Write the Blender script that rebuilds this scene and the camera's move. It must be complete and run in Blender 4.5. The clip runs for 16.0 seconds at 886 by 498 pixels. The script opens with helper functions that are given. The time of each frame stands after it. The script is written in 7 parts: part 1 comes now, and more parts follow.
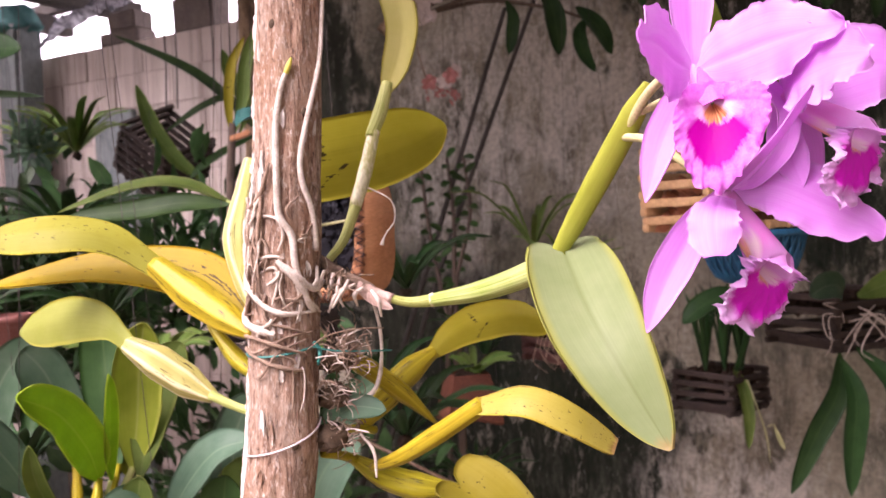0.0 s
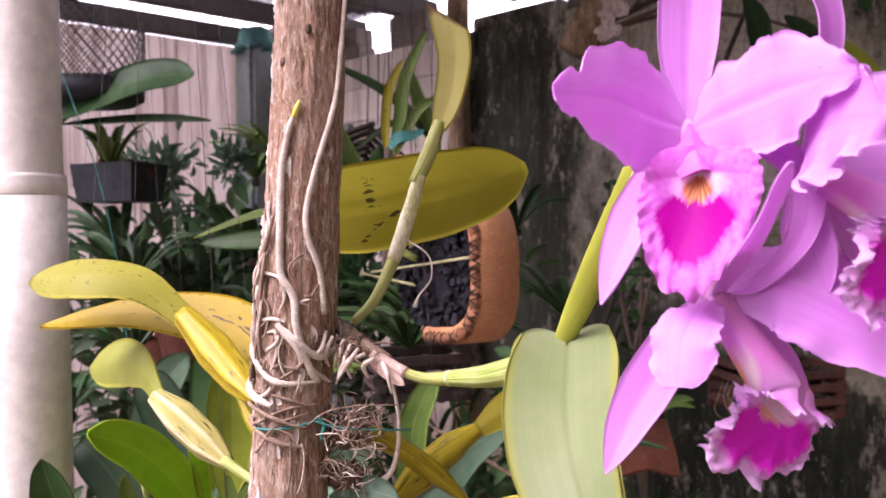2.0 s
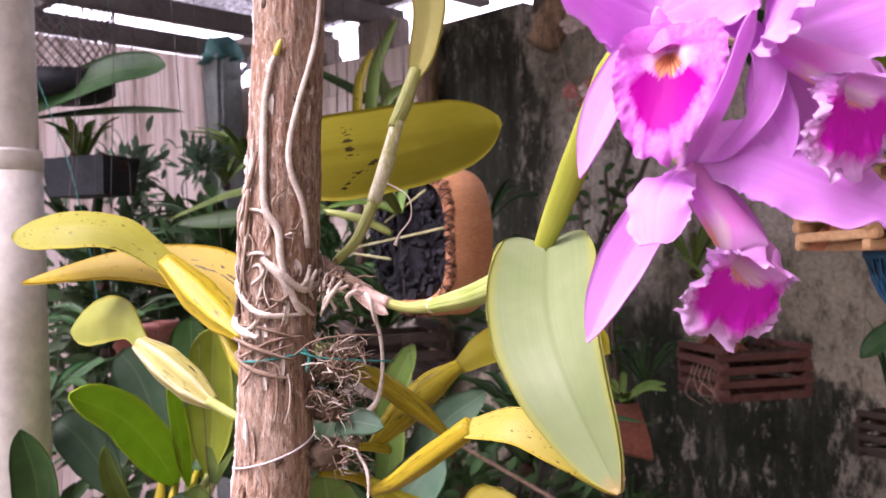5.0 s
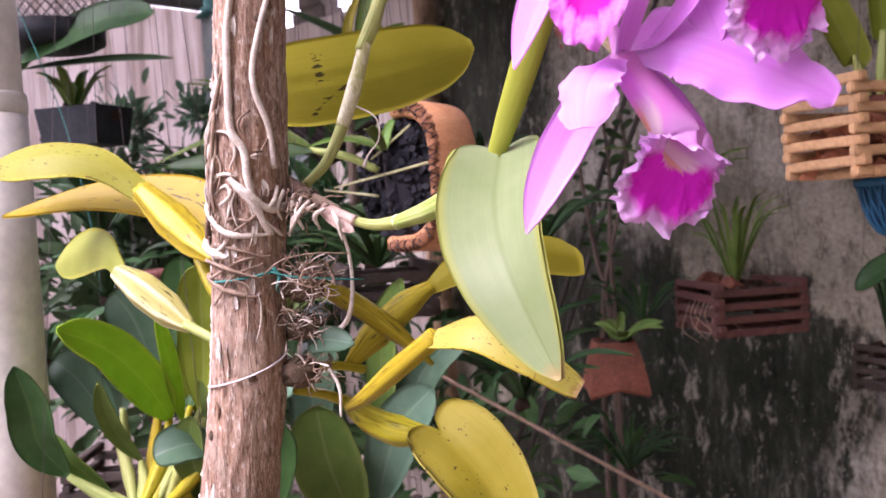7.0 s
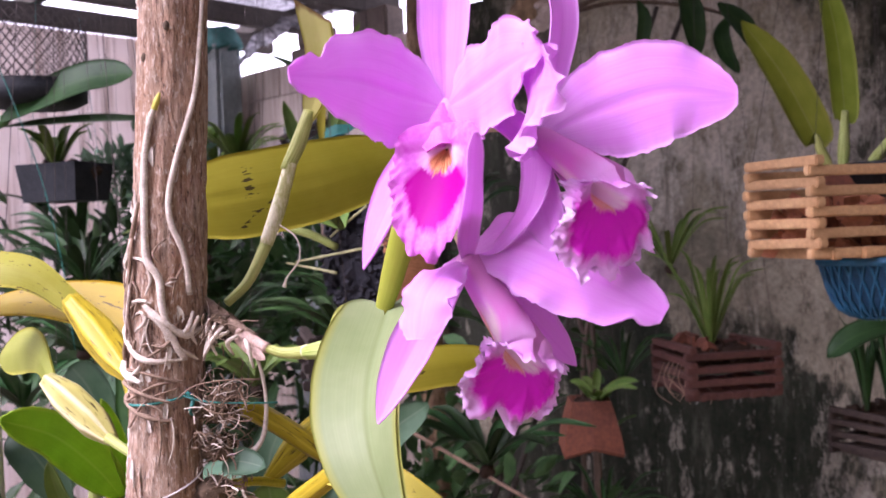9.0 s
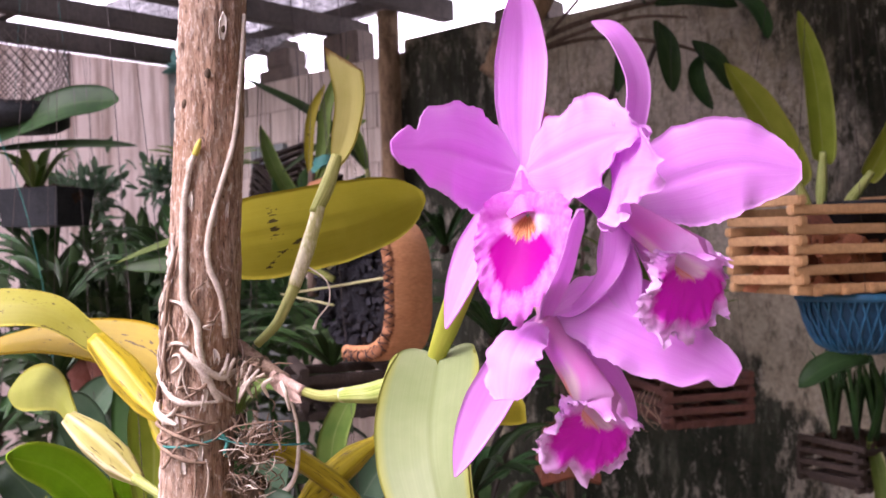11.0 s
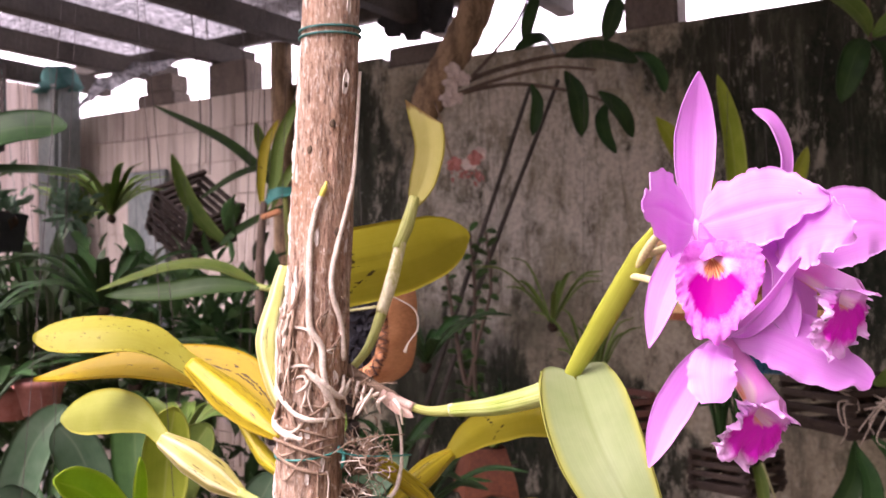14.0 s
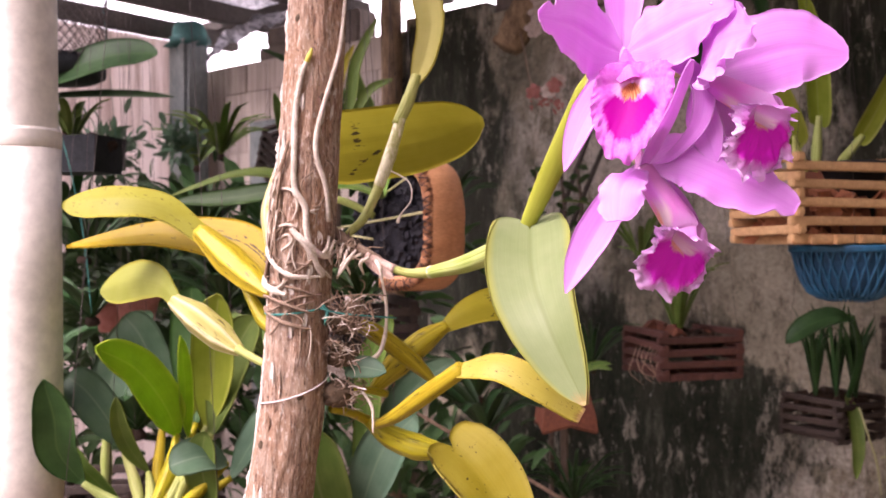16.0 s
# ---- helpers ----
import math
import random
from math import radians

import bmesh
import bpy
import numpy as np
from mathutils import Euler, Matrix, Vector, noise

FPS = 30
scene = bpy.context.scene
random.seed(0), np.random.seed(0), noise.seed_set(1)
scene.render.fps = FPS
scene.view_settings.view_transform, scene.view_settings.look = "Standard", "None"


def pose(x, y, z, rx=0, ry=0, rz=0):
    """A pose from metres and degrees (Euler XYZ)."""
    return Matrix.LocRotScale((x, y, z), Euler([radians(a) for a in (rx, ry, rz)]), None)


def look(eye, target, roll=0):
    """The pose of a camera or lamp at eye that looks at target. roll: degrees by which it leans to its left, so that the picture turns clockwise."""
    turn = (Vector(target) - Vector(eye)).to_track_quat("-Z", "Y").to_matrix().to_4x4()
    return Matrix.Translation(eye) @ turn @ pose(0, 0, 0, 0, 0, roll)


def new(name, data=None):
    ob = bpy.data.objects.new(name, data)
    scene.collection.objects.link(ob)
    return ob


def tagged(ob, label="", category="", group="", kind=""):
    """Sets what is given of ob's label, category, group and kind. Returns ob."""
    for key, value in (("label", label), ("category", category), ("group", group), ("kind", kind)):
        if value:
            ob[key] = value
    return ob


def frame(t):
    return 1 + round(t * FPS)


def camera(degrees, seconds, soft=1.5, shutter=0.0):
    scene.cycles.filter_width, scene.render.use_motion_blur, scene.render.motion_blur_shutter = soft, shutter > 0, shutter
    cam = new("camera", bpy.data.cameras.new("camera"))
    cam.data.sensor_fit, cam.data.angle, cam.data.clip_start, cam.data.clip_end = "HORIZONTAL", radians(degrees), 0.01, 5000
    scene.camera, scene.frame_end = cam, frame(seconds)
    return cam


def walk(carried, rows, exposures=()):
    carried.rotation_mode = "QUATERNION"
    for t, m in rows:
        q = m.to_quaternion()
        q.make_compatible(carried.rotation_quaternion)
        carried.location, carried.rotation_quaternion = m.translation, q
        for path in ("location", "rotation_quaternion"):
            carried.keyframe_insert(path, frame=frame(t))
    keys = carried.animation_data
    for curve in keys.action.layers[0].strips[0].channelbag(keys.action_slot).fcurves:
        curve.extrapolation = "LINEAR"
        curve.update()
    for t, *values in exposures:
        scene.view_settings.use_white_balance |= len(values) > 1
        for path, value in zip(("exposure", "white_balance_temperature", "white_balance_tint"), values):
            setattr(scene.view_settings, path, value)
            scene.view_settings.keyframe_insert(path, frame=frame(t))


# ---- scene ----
cam = camera(51.5, 16.0)
METRES, EYE, TILT, LEAN, TURN = 1.3, 1.5, -2.0, 2.8, 0.0
ROWS = [
    (0.0, 0.0, 0.0, 0.0, -0.0, 0.0, -0.0),
    (0.5, 0.0426, 0.0302, 0.001, 2.43, 0.51, -0.34),
    (1.0, 0.1261, 0.0761, 0.0081, 9.46, 0.5, -1.79),
    (1.5, 0.1575, 0.0866, 0.0146, 15.34, -0.18, -2.59),
    (2.0, 0.1337, 0.1076, 0.0403, 15.3, 0.22, -2.25),
    (2.5, 0.11, 0.1336, 0.057, 13.88, 0.5, -1.42),
    (3.0, 0.1161, 0.1432, 0.044, 12.92, 1.62, -1.23),
    (3.5, 0.1257, 0.1277, 0.0288, 13.17, 2.39, -1.56),
    (4.0, 0.1311, 0.1087, 0.0135, 13.55, 2.57, -1.61),
    (4.5, 0.1317, 0.0895, -0.0024, 13.39, 2.21, -1.37),
    (7.0, 0.1628, 0.0916, -0.0413, 14.1, -1.17, 0.06),
    (7.5, 0.1824, 0.0945, -0.0351, 14.46, -1.44, 0.24),
    (8.0, 0.2013, 0.0891, -0.0061, 14.5, -1.33, 0.23),
    (8.5, 0.2204, 0.0939, 0.0194, 14.86, -0.28, -0.24),
    (9.0, 0.2291, 0.0981, 0.032, 14.83, -0.03, -0.8),
    (11.5, 0.1343, 0.0402, 0.0466, 9.35, 1.68, -1.49),
    (12.0, 0.0645, -0.0011, 0.0363, 5.31, 2.16, -0.87),
    (12.5, 0.0123, -0.008, 0.0314, 2.95, 2.33, -0.94),
    (13.0, -0.0047, -0.0174, 0.052, 2.12, 2.21, -1.24),
    (13.5, -0.002, -0.0349, 0.0637, 1.38, 2.51, -1.36),
    (14.0, -0.0001, -0.0449, 0.0451, 1.3, 3.26, -1.65),
    (14.5, 0.0173, -0.0386, 0.0141, 2.08, 3.03, -1.51),
    (15.0, 0.0651, -0.0235, -0.0105, 4.28, 2.27, -1.86),
    (15.5, 0.1044, -0.0272, -0.0292, 7.08, 1.32, -2.51),
    (16.0, 0.1254, -0.0421, -0.0307, 10.09, 1.04, -2.81),
]
EXPOSURES = [(0.0, 0.84, 6300, 41), (2.0, 0.68, 6050, 41), (4.5, 0.76, 6000, 41), (7.5, 0.93, 5750, 41), (9.0, 0.80, 5700, 41), (11.5, 0.78, 6150, 41), (13.5, 0.86, 6350, 41), (16.0, 0.84, 6400, 41)]
walk(cam, [(t, pose(0, 0, EYE, TILT, LEAN, TURN) @ pose(METRES * x, METRES * y, METRES * z, 90 + pitch, roll, yaw)) for t, x, y, z, yaw, pitch, roll in ROWS], EXPOSURES)

cam.data.dof.use_dof, cam.data.dof.focus_distance, cam.data.dof.aperture_fstop = True, 0.64, 15.0

# ---- light: hazy daylight from the open side, shade under the roof ----
SUN_EL, SUN_AZ = 50.0, 230.0  # degrees; azimuth clockwise from +y, where the sun stands
world = bpy.data.worlds.new("sky")
scene.world = world
world.use_nodes = True
wn = world.node_tree.nodes
sky = wn.new("ShaderNodeTexSky")
sky.sky_type = "NISHITA"
sky.sun_disc = False
sky.sun_elevation, sky.sun_rotation = radians(SUN_EL), radians(SUN_AZ)
sky.air_density, sky.dust_density = 1.0, 8.0
haze = wn.new("ShaderNodeHueSaturation")
haze.inputs["Saturation"].default_value = 0.3
world.node_tree.links.new(sky.outputs[0], haze.inputs["Color"])
world.node_tree.links.new(haze.outputs[0], wn["Background"].inputs[0])
wn["Background"].inputs[1].default_value = 0.15
sun_data = bpy.data.lights.new("sun", "SUN")
sun_data.energy, sun_data.angle, sun_data.color = 2.9, radians(45), (1.0, 0.95, 0.87)
sun = new("sun", sun_data)
az, el = radians(SUN_AZ), radians(SUN_EL)
sun.matrix_world = look(Vector((math.sin(az) * math.cos(el), math.cos(az) * math.cos(el), math.sin(el))) * 10, (0, 0, 0))

# ---- materials ----


def nodes_of(name):
    m = bpy.data.materials.new(name)
    m.use_nodes = True
    nt = m.node_tree
    return m, nt, nt.nodes["Principled BSDF"], nt.nodes["Material Output"]


def ramp(nt, fac, stops):
    r = nt.nodes.new("ShaderNodeValToRGB")
    e = r.color_ramp.elements
    while len(e) < len(stops):
        e.new(0.5)
    for k, (p, c) in zip(e, stops):
        k.position = p
        k.color = (*c, 1) if len(c) == 3 else c
    nt.links.new(fac, r.inputs[0])
    return r.outputs[0]


def noise_tex(nt, vec, scale, detail=6.0, rough=0.6, stretch=(1, 1, 1), out=0):
    mp = nt.nodes.new("ShaderNodeMapping")
    mp.inputs["Scale"].default_value = stretch
    nt.links.new(vec, mp.inputs[0])
    n = nt.nodes.new("ShaderNodeTexNoise")
    n.inputs["Scale"].default_value = scale
    n.inputs["Detail"].default_value = detail
    n.inputs["Roughness"].default_value = rough
    nt.links.new(mp.outputs[0], n.inputs["Vector"])
    return n.outputs[out]


def mixc(nt, fac, a, b, mode="MIX"):
    m = nt.nodes.new("ShaderNodeMix")
    m.data_type, m.blend_type = "RGBA", mode
    for sock, val in ((m.inputs["Factor"], fac), (m.inputs["A"], a), (m.inputs["B"], b)):
        if isinstance(val, (float, int)):
            sock.default_value = val
        elif isinstance(val, tuple):
            sock.default_value = (*val, 1)
        else:
            nt.links.new(val, sock)
    return m.outputs["Result"]


def math_node(nt, op, a, b=0.0, c=0.0):
    m = nt.nodes.new("ShaderNodeMath")
    m.operation = op
    for sock, val in zip(m.inputs, (a, b, c)):
        if isinstance(val, (float, int)):
            sock.default_value = val
        else:
            nt.links.new(val, sock)
    return m.outputs[0]


def bump(nt, bsdf, height, strength=0.3, dist=0.002):
    b = nt.nodes.new("ShaderNodeBump")
    b.inputs["Strength"].default_value = strength
    b.inputs["Distance"].default_value = dist
    nt.links.new(height, b.inputs["Height"])
    nt.links.new(b.outputs[0], bsdf.inputs["Normal"])


def coords(nt, which="Object"):
    return nt.nodes.new("ShaderNodeTexCoord").outputs[which]


def surface(name, c1, c2, scale, rough=0.7, stretch=(1, 1, 1), bump_s=0.3, bump_d=0.002, metal=0.0, vary=0.0, fine=8.0, c3=None, lo=0.3, hi=0.7):
    """Two-scale mottled surface."""
    m, nt, b, _ = nodes_of(name)
    co = coords(nt)
    big = noise_tex(nt, co, scale, 5, 0.6, stretch)
    small = noise_tex(nt, co, scale * fine, 4, 0.65, stretch)
    col = ramp(nt, big, [(lo, c1), (hi, c2)])
    col = mixc(nt, 0.35, col, ramp(nt, small, [(0.3, tuple(x * 0.55 for x in c1)), (0.7, c3 or tuple(min(1, x * 1.25) for x in c2))]))
    if vary:
        oi = nt.nodes.new("ShaderNodeObjectInfo")
        v = math_node(nt, "MULTIPLY_ADD", oi.outputs["Random"], vary, 1.0 - vary / 2)
        cmb = nt.nodes.new("ShaderNodeCombineColor")
        for k in range(3):
            nt.links.new(v, cmb.inputs[k])
        col = mixc(nt, 1.0, col, cmb.outputs[0], "MULTIPLY")
    nt.links.new(col, b.inputs["Base Color"])
    b.inputs["Roughness"].default_value, b.inputs["Metallic"].default_value = rough, metal
    bump(nt, b, small, bump_s, bump_d)
    return m


def see_through(nt, bsdf, out, colour, amount):
    """Adds light that passes through a thin leaf or petal."""
    tr = nt.nodes.new("ShaderNodeBsdfTranslucent")
    if isinstance(colour, tuple):
        tr.inputs[0].default_value = (*colour, 1)
    else:
        nt.links.new(colour, tr.inputs[0])
    mx = nt.nodes.new("ShaderNodeMixShader")
    mx.inputs[0].default_value = amount
    nt.links.new(bsdf.outputs[0], mx.inputs[1])
    nt.links.new(tr.outputs[0], mx.inputs[2])
    nt.links.new(mx.outputs[0], out.inputs[0])


def leaf_mat(name, base, other, margin=None, mid=None, spots=0.0, rough=0.46, through_amt=0.25, vary=0.25, spot_scale=30.0, spot_along=1.0, spot_across=0.55, rows=(), edges=(), tip=None, vein=0.09, ribs=0, rib_highlight=(0.6, 0.55, 0.3)):
    """Leaf: mottled blade, pale midrib, coloured margin, dark specks, fine parallel veins."""
    m, nt, b, out = nodes_of(name)
    uv, co = coords(nt, "UV"), coords(nt)
    sep = nt.nodes.new("ShaderNodeSeparateXYZ")
    nt.links.new(uv, sep.inputs[0])
    across = math_node(nt, "ABSOLUTE", math_node(nt, "SUBTRACT", sep.outputs[0], 0.5))
    col = ramp(nt, noise_tex(nt, co, 22, 4, 0.6), [(0.3, base), (0.72, other)])
    veins = noise_tex(nt, uv, 1.0, 3, 0.6, (46, 1.2, 1))
    col = mixc(nt, vein, col, ramp(nt, veins, [(0.35, tuple(x * 0.55 for x in base)), (0.65, tuple(min(1, x * 1.3) for x in other))]))
    if margin:
        col = mixc(nt, ramp(nt, across, [(0.40, (0, 0, 0)), (0.49, (0.85, 0.85, 0.85))]), col, margin)
    if mid:
        col = mixc(nt, ramp(nt, across, [(0.0, (0.7, 0.7, 0.7)), (0.04, (0, 0, 0))]), col, mid)
    if spots:
        sp = noise_tex(nt, uv, spot_scale, 2, 0.5, (spot_across, spot_along, 1))
        area = noise_tex(nt, uv, 3.4, 2, 0.5)
        f = math_node(nt, "MULTIPLY", ramp(nt, sp, [(0.66 - 0.09 * spots, (0, 0, 0)), (0.69 - 0.09 * spots, (0.9, 0.9, 0.9))]), ramp(nt, area, [(0.46, (0, 0, 0)), (0.55, (1, 1, 1))]))
        col = mixc(nt, f, col, (0.05, 0.035, 0.012))
    uu, vv = sep.outputs[0], sep.outputs[1]
    if ribs:  # pale highlight painted along the ribs of a swollen stem
        wave = math_node(nt, "COSINE", math_node(nt, "MULTIPLY_ADD", uu, 2 * math.pi * ribs, math_node(nt, "MULTIPLY", noise_tex(nt, uv, 3.0, 2, 0.5), 1.6)))
        col = mixc(nt, ramp(nt, wave, [(0.35, (0, 0, 0)), (1.0, (0.6, 0.6, 0.6))]), col, rib_highlight)
        cut = noise_tex(nt, uv, 1.0, 3, 0.6, (34, 3.0, 1))
        where = noise_tex(nt, uv, 1.0, 2, 0.5, (5, 5, 1))
        col = mixc(nt, math_node(nt, "MULTIPLY", ramp(nt, cut, [(0.63, (0, 0, 0)), (0.67, (0.95, 0.95, 0.95))]), ramp(nt, where, [(0.44, (0, 0, 0)), (0.54, (1, 1, 1))])), col, (0.05, 0.03, 0.012))
    if tip:  # withered tip
        f = math_node(nt, "MULTIPLY_ADD", math_node(nt, "SUBTRACT", noise_tex(nt, uv, 1.0, 3, 0.6, (6, 8, 1)), 0.5), 0.12, vv)
        col = mixc(nt, ramp(nt, f, [(0.95, (0, 0, 0)), (0.99, (0.9, 0.9, 0.9))]), col, tip)
    dash = noise_tex(nt, uv, 1.0, 1, 0.5, (30, 30, 1))
    for u0, v0, u1, v1 in rows:  # rows of black insect scars
        line = math_node(nt, "MULTIPLY_ADD", math_node(nt, "SUBTRACT", uu, u0), (v1 - v0) / (u1 - u0), v0)
        d = math_node(nt, "ABSOLUTE", math_node(nt, "SUBTRACT", vv, line))
        f = math_node(nt, "MULTIPLY", math_node(nt, "LESS_THAN", math_node(nt, "MULTIPLY_ADD", dash, 0.10, d), 0.0535), math_node(nt, "MULTIPLY", math_node(nt, "GREATER_THAN", uu, min(u0, u1)), math_node(nt, "LESS_THAN", uu, max(u0, u1))))
        col = mixc(nt, math_node(nt, "MULTIPLY", f, 0.9), col, (0.035, 0.022, 0.010))
    for u0, v0, v1 in edges:  # browned streak along the blade
        wav = noise_tex(nt, uv, 1.0, 4, 0.7, (3, 14, 1))
        d = math_node(nt, "ABSOLUTE", math_node(nt, "SUBTRACT", math_node(nt, "MULTIPLY_ADD", wav, 0.10, uu), u0 + 0.05))
        br_ = noise_tex(nt, uv, 1.0, 4, 0.75, (20, 30, 1))
        f = math_node(nt, "MULTIPLY", math_node(nt, "LESS_THAN", math_node(nt, "MULTIPLY_ADD", br_, 0.09, d), 0.058), math_node(nt, "MULTIPLY", math_node(nt, "GREATER_THAN", vv, v0), math_node(nt, "LESS_THAN", vv, v1)))
        col = mixc(nt, math_node(nt, "MULTIPLY", f, 0.85), col, (0.05, 0.028, 0.010))
    oi = nt.nodes.new("ShaderNodeObjectInfo")
    hs = nt.nodes.new("ShaderNodeHueSaturation")
    nt.links.new(math_node(nt, "MULTIPLY_ADD", oi.outputs["Random"], vary * 2, 1.0 - vary), hs.inputs["Value"])
    nt.links.new(math_node(nt, "MULTIPLY_ADD", oi.outputs["Random"], 0.03, 0.485), hs.inputs["Hue"])
    nt.links.new(col, hs.inputs["Color"])
    col = hs.outputs[0]
    nt.links.new(col, b.inputs["Base Color"])
    b.inputs["Roughness"].default_value = rough
    b.inputs["Specular IOR Level"].default_value = 0.2
    bump(nt, b, veins, 0.12, 0.0008)
    see_through(nt, b, out, col, through_amt)
    return m


def petal_mat(name, inner, outer, vein):
    """Petal: lilac with a paler base, soft veins fanning along it."""
    m, nt, b, out = nodes_of(name)
    uv = coords(nt, "UV")
    sep = nt.nodes.new("ShaderNodeSeparateXYZ")
    nt.links.new(uv, sep.inputs[0])
    col = ramp(nt, sep.outputs[1], [(0.0, inner), (0.28, outer), (1.0, tuple(min(1, x * 1.05) for x in outer))])
    v = noise_tex(nt, uv, 1.0, 5, 0.65, (44, 1.3, 1))
    col = mixc(nt, ramp(nt, v, [(0.42, (0, 0, 0)), (0.70, (0.62, 0.62, 0.62))]), col, vein)
    across = math_node(nt, "ABSOLUTE", math_node(nt, "SUBTRACT", sep.outputs[0], 0.5))
    col = mixc(nt, ramp(nt, across, [(0.0, (0.5, 0.5, 0.5)), (0.05, (0, 0, 0))]), col, vein)
    col = mixc(nt, ramp(nt, across, [(0.36, (0, 0, 0)), (0.5, (0.35, 0.35, 0.35))]), col, tuple(min(1, 0.5 * x + 0.42) for x in outer))
    col = mixc(nt, ramp(nt, noise_tex(nt, coords(nt), 55, 4, 0.6), [(0.4, (0, 0, 0)), (0.7, (0.22, 0.22, 0.22))]), col, tuple(x * 0.82 for x in outer))
    nt.links.new(col, b.inputs["Base Color"])
    b.inputs["Roughness"].default_value = 0.55
    b.inputs["Sheen Weight"].default_value = 0.15
    bump(nt, b, v, 0.3, 0.001)
    see_through(nt, b, out, col, 0.45)
    return m


def lip_mat(name, start, end=0.76):
    """Lip of the flower: lilac tube, white and orange throat, magenta blotch with feathered edge, pale frill."""
    m, nt, b, out = nodes_of(name)
    uv = coords(nt, "UV")
    sep = nt.nodes.new("ShaderNodeSeparateXYZ")
    nt.links.new(uv, sep.inputs[0])
    wob = noise_tex(nt, uv, 1.0, 5, 0.75, (30, 5, 1))
    s = math_node(nt, "MULTIPLY_ADD", math_node(nt, "SUBTRACT", wob, 0.5), 0.20, sep.outputs[1])
    around = math_node(nt, "ABSOLUTE", math_node(nt, "SUBTRACT", sep.outputs[0], 0.5))
    pink, pale = (0.80, 0.29, 0.80), (0.86, 0.56, 0.88)
    streaks = noise_tex(nt, uv, 1.0, 3, 0.6, (90, 1, 1))
    gold = mixc(nt, ramp(nt, streaks, [(0.42, (0, 0, 0)), (0.58, (1, 1, 1))]), (0.86, 0.58, 0.40), (0.74, 0.30, 0.12))
    throat = mixc(nt, ramp(nt, around, [(0.05, (0, 0, 0)), (0.085, (1, 1, 1))]), gold, (0.82, 0.64, 0.68))
    low = mixc(nt, ramp(nt, s, [(0.16, (0, 0, 0)), (0.26, (1, 1, 1))]), pink, throat)
    low = mixc(nt, ramp(nt, s, [(start, (0, 0, 0)), (start + 0.05, (1, 1, 1))]), low, (0.68, 0.006, 0.52))
    low = mixc(nt, ramp(nt, s, [(end, (0, 0, 0)), (end + 0.09, (1, 1, 1))]), low, ramp(nt, s, [(end + 0.06, (0.80, 0.34, 0.76)), (0.98, pale)]))
    high = ramp(nt, s, [(0.0, (0.76, 0.32, 0.66)), (0.28, (0.76, 0.235, 0.64)), (0.42, (0.74, 0.36, 0.72)), (0.60, (0.72, 0.33, 0.70)), (0.80, pink), (1.0, pale)])
    col = mixc(nt, ramp(nt, around, [(0.17, (0, 0, 0)), (0.23, (1, 1, 1))]), low, high)
    nt.links.new(col, b.inputs["Base Color"])
    b.inputs["Roughness"].default_value = 0.5
    bump(nt, b, wob, 0.4, 0.002)
    see_through(nt, b, out, col, 0.3)
    return m


def open_lip_mat(name):
    """Spread lip: gold-striped throat, white cheeks, feathered magenta blotch below, lilac-pink margin."""
    m, nt, b, out = nodes_of(name)
    uv = coords(nt, "UV")
    sep = nt.nodes.new("ShaderNodeSeparateXYZ")
    nt.links.new(uv, sep.inputs[0])
    spot = noise_tex(nt, coords(nt), 160, 5, 0.7)
    fan = noise_tex(nt, uv, 1.0, 4, 0.7, (44, 2.5, 1))
    s = math_node(nt, "MULTIPLY_ADD", math_node(nt, "SUBTRACT", fan, 0.5), 0.24, sep.outputs[1])
    s = math_node(nt, "MULTIPLY_ADD", math_node(nt, "SUBTRACT", spot, 0.5), 0.10, s)
    around = math_node(nt, "ABSOLUTE", math_node(nt, "SUBTRACT", sep.outputs[0], 0.5))
    col = mixc(nt, ramp(nt, spot, [(0.40, (0, 0, 0)), (0.66, (1, 1, 1))]), (0.72, 0.225, 0.68), (0.62, 0.115, 0.57))
    cheek = mixc(nt, ramp(nt, around, [(0.12, (0, 0, 0)), (0.18, (1, 1, 1)), (0.26, (1, 1, 1)), (0.32, (0, 0, 0))]), (0, 0, 0), ramp(nt, s, [(0.30, (1, 1, 1)), (0.54, (0, 0, 0))]))
    col = mixc(nt, cheek, col, (0.82, 0.54, 0.77))
    lines = noise_tex(nt, uv, 1.0, 2, 0.6, (110, 0.5, 1))
    gold = mixc(nt, ramp(nt, lines, [(0.44, (0, 0, 0)), (0.56, (1, 1, 1))]), (0.84, 0.40, 0.18), (0.42, 0.09, 0.03))
    inner = mixc(nt, ramp(nt, around, [(0.15, (1, 1, 1)), (0.22, (0, 0, 0))]), (0, 0, 0), ramp(nt, s, [(0.26, (1, 1, 1)), (0.33, (0, 0, 0))]))
    col = mixc(nt, inner, col, gold)
    start = math_node(nt, "SUBTRACT", s, math_node(nt, "MULTIPLY", around, 1.1))
    blot = mixc(nt, ramp(nt, start, [(0.20, (0, 0, 0)), (0.24, (1, 1, 1))]), (0, 0, 0), ramp(nt, math_node(nt, "MULTIPLY_ADD", around, 0.10, s), [(0.72, (1, 1, 1)), (0.80, (0, 0, 0))]))
    blot = mixc(nt, ramp(nt, around, [(0.165, (1, 1, 1)), (0.20, (0, 0, 0))]), (0, 0, 0), blot)
    col = mixc(nt, blot, col, (0.40, 0.001, 0.255))
    nt.links.new(col, b.inputs["Base Color"])
    b.inputs["Roughness"].default_value = 0.5
    b.inputs["Specular IOR Level"].default_value = 0.12
    bump(nt, b, spot, 0.25, 0.001)
    see_through(nt, b, out, col, 0.20)
    return m


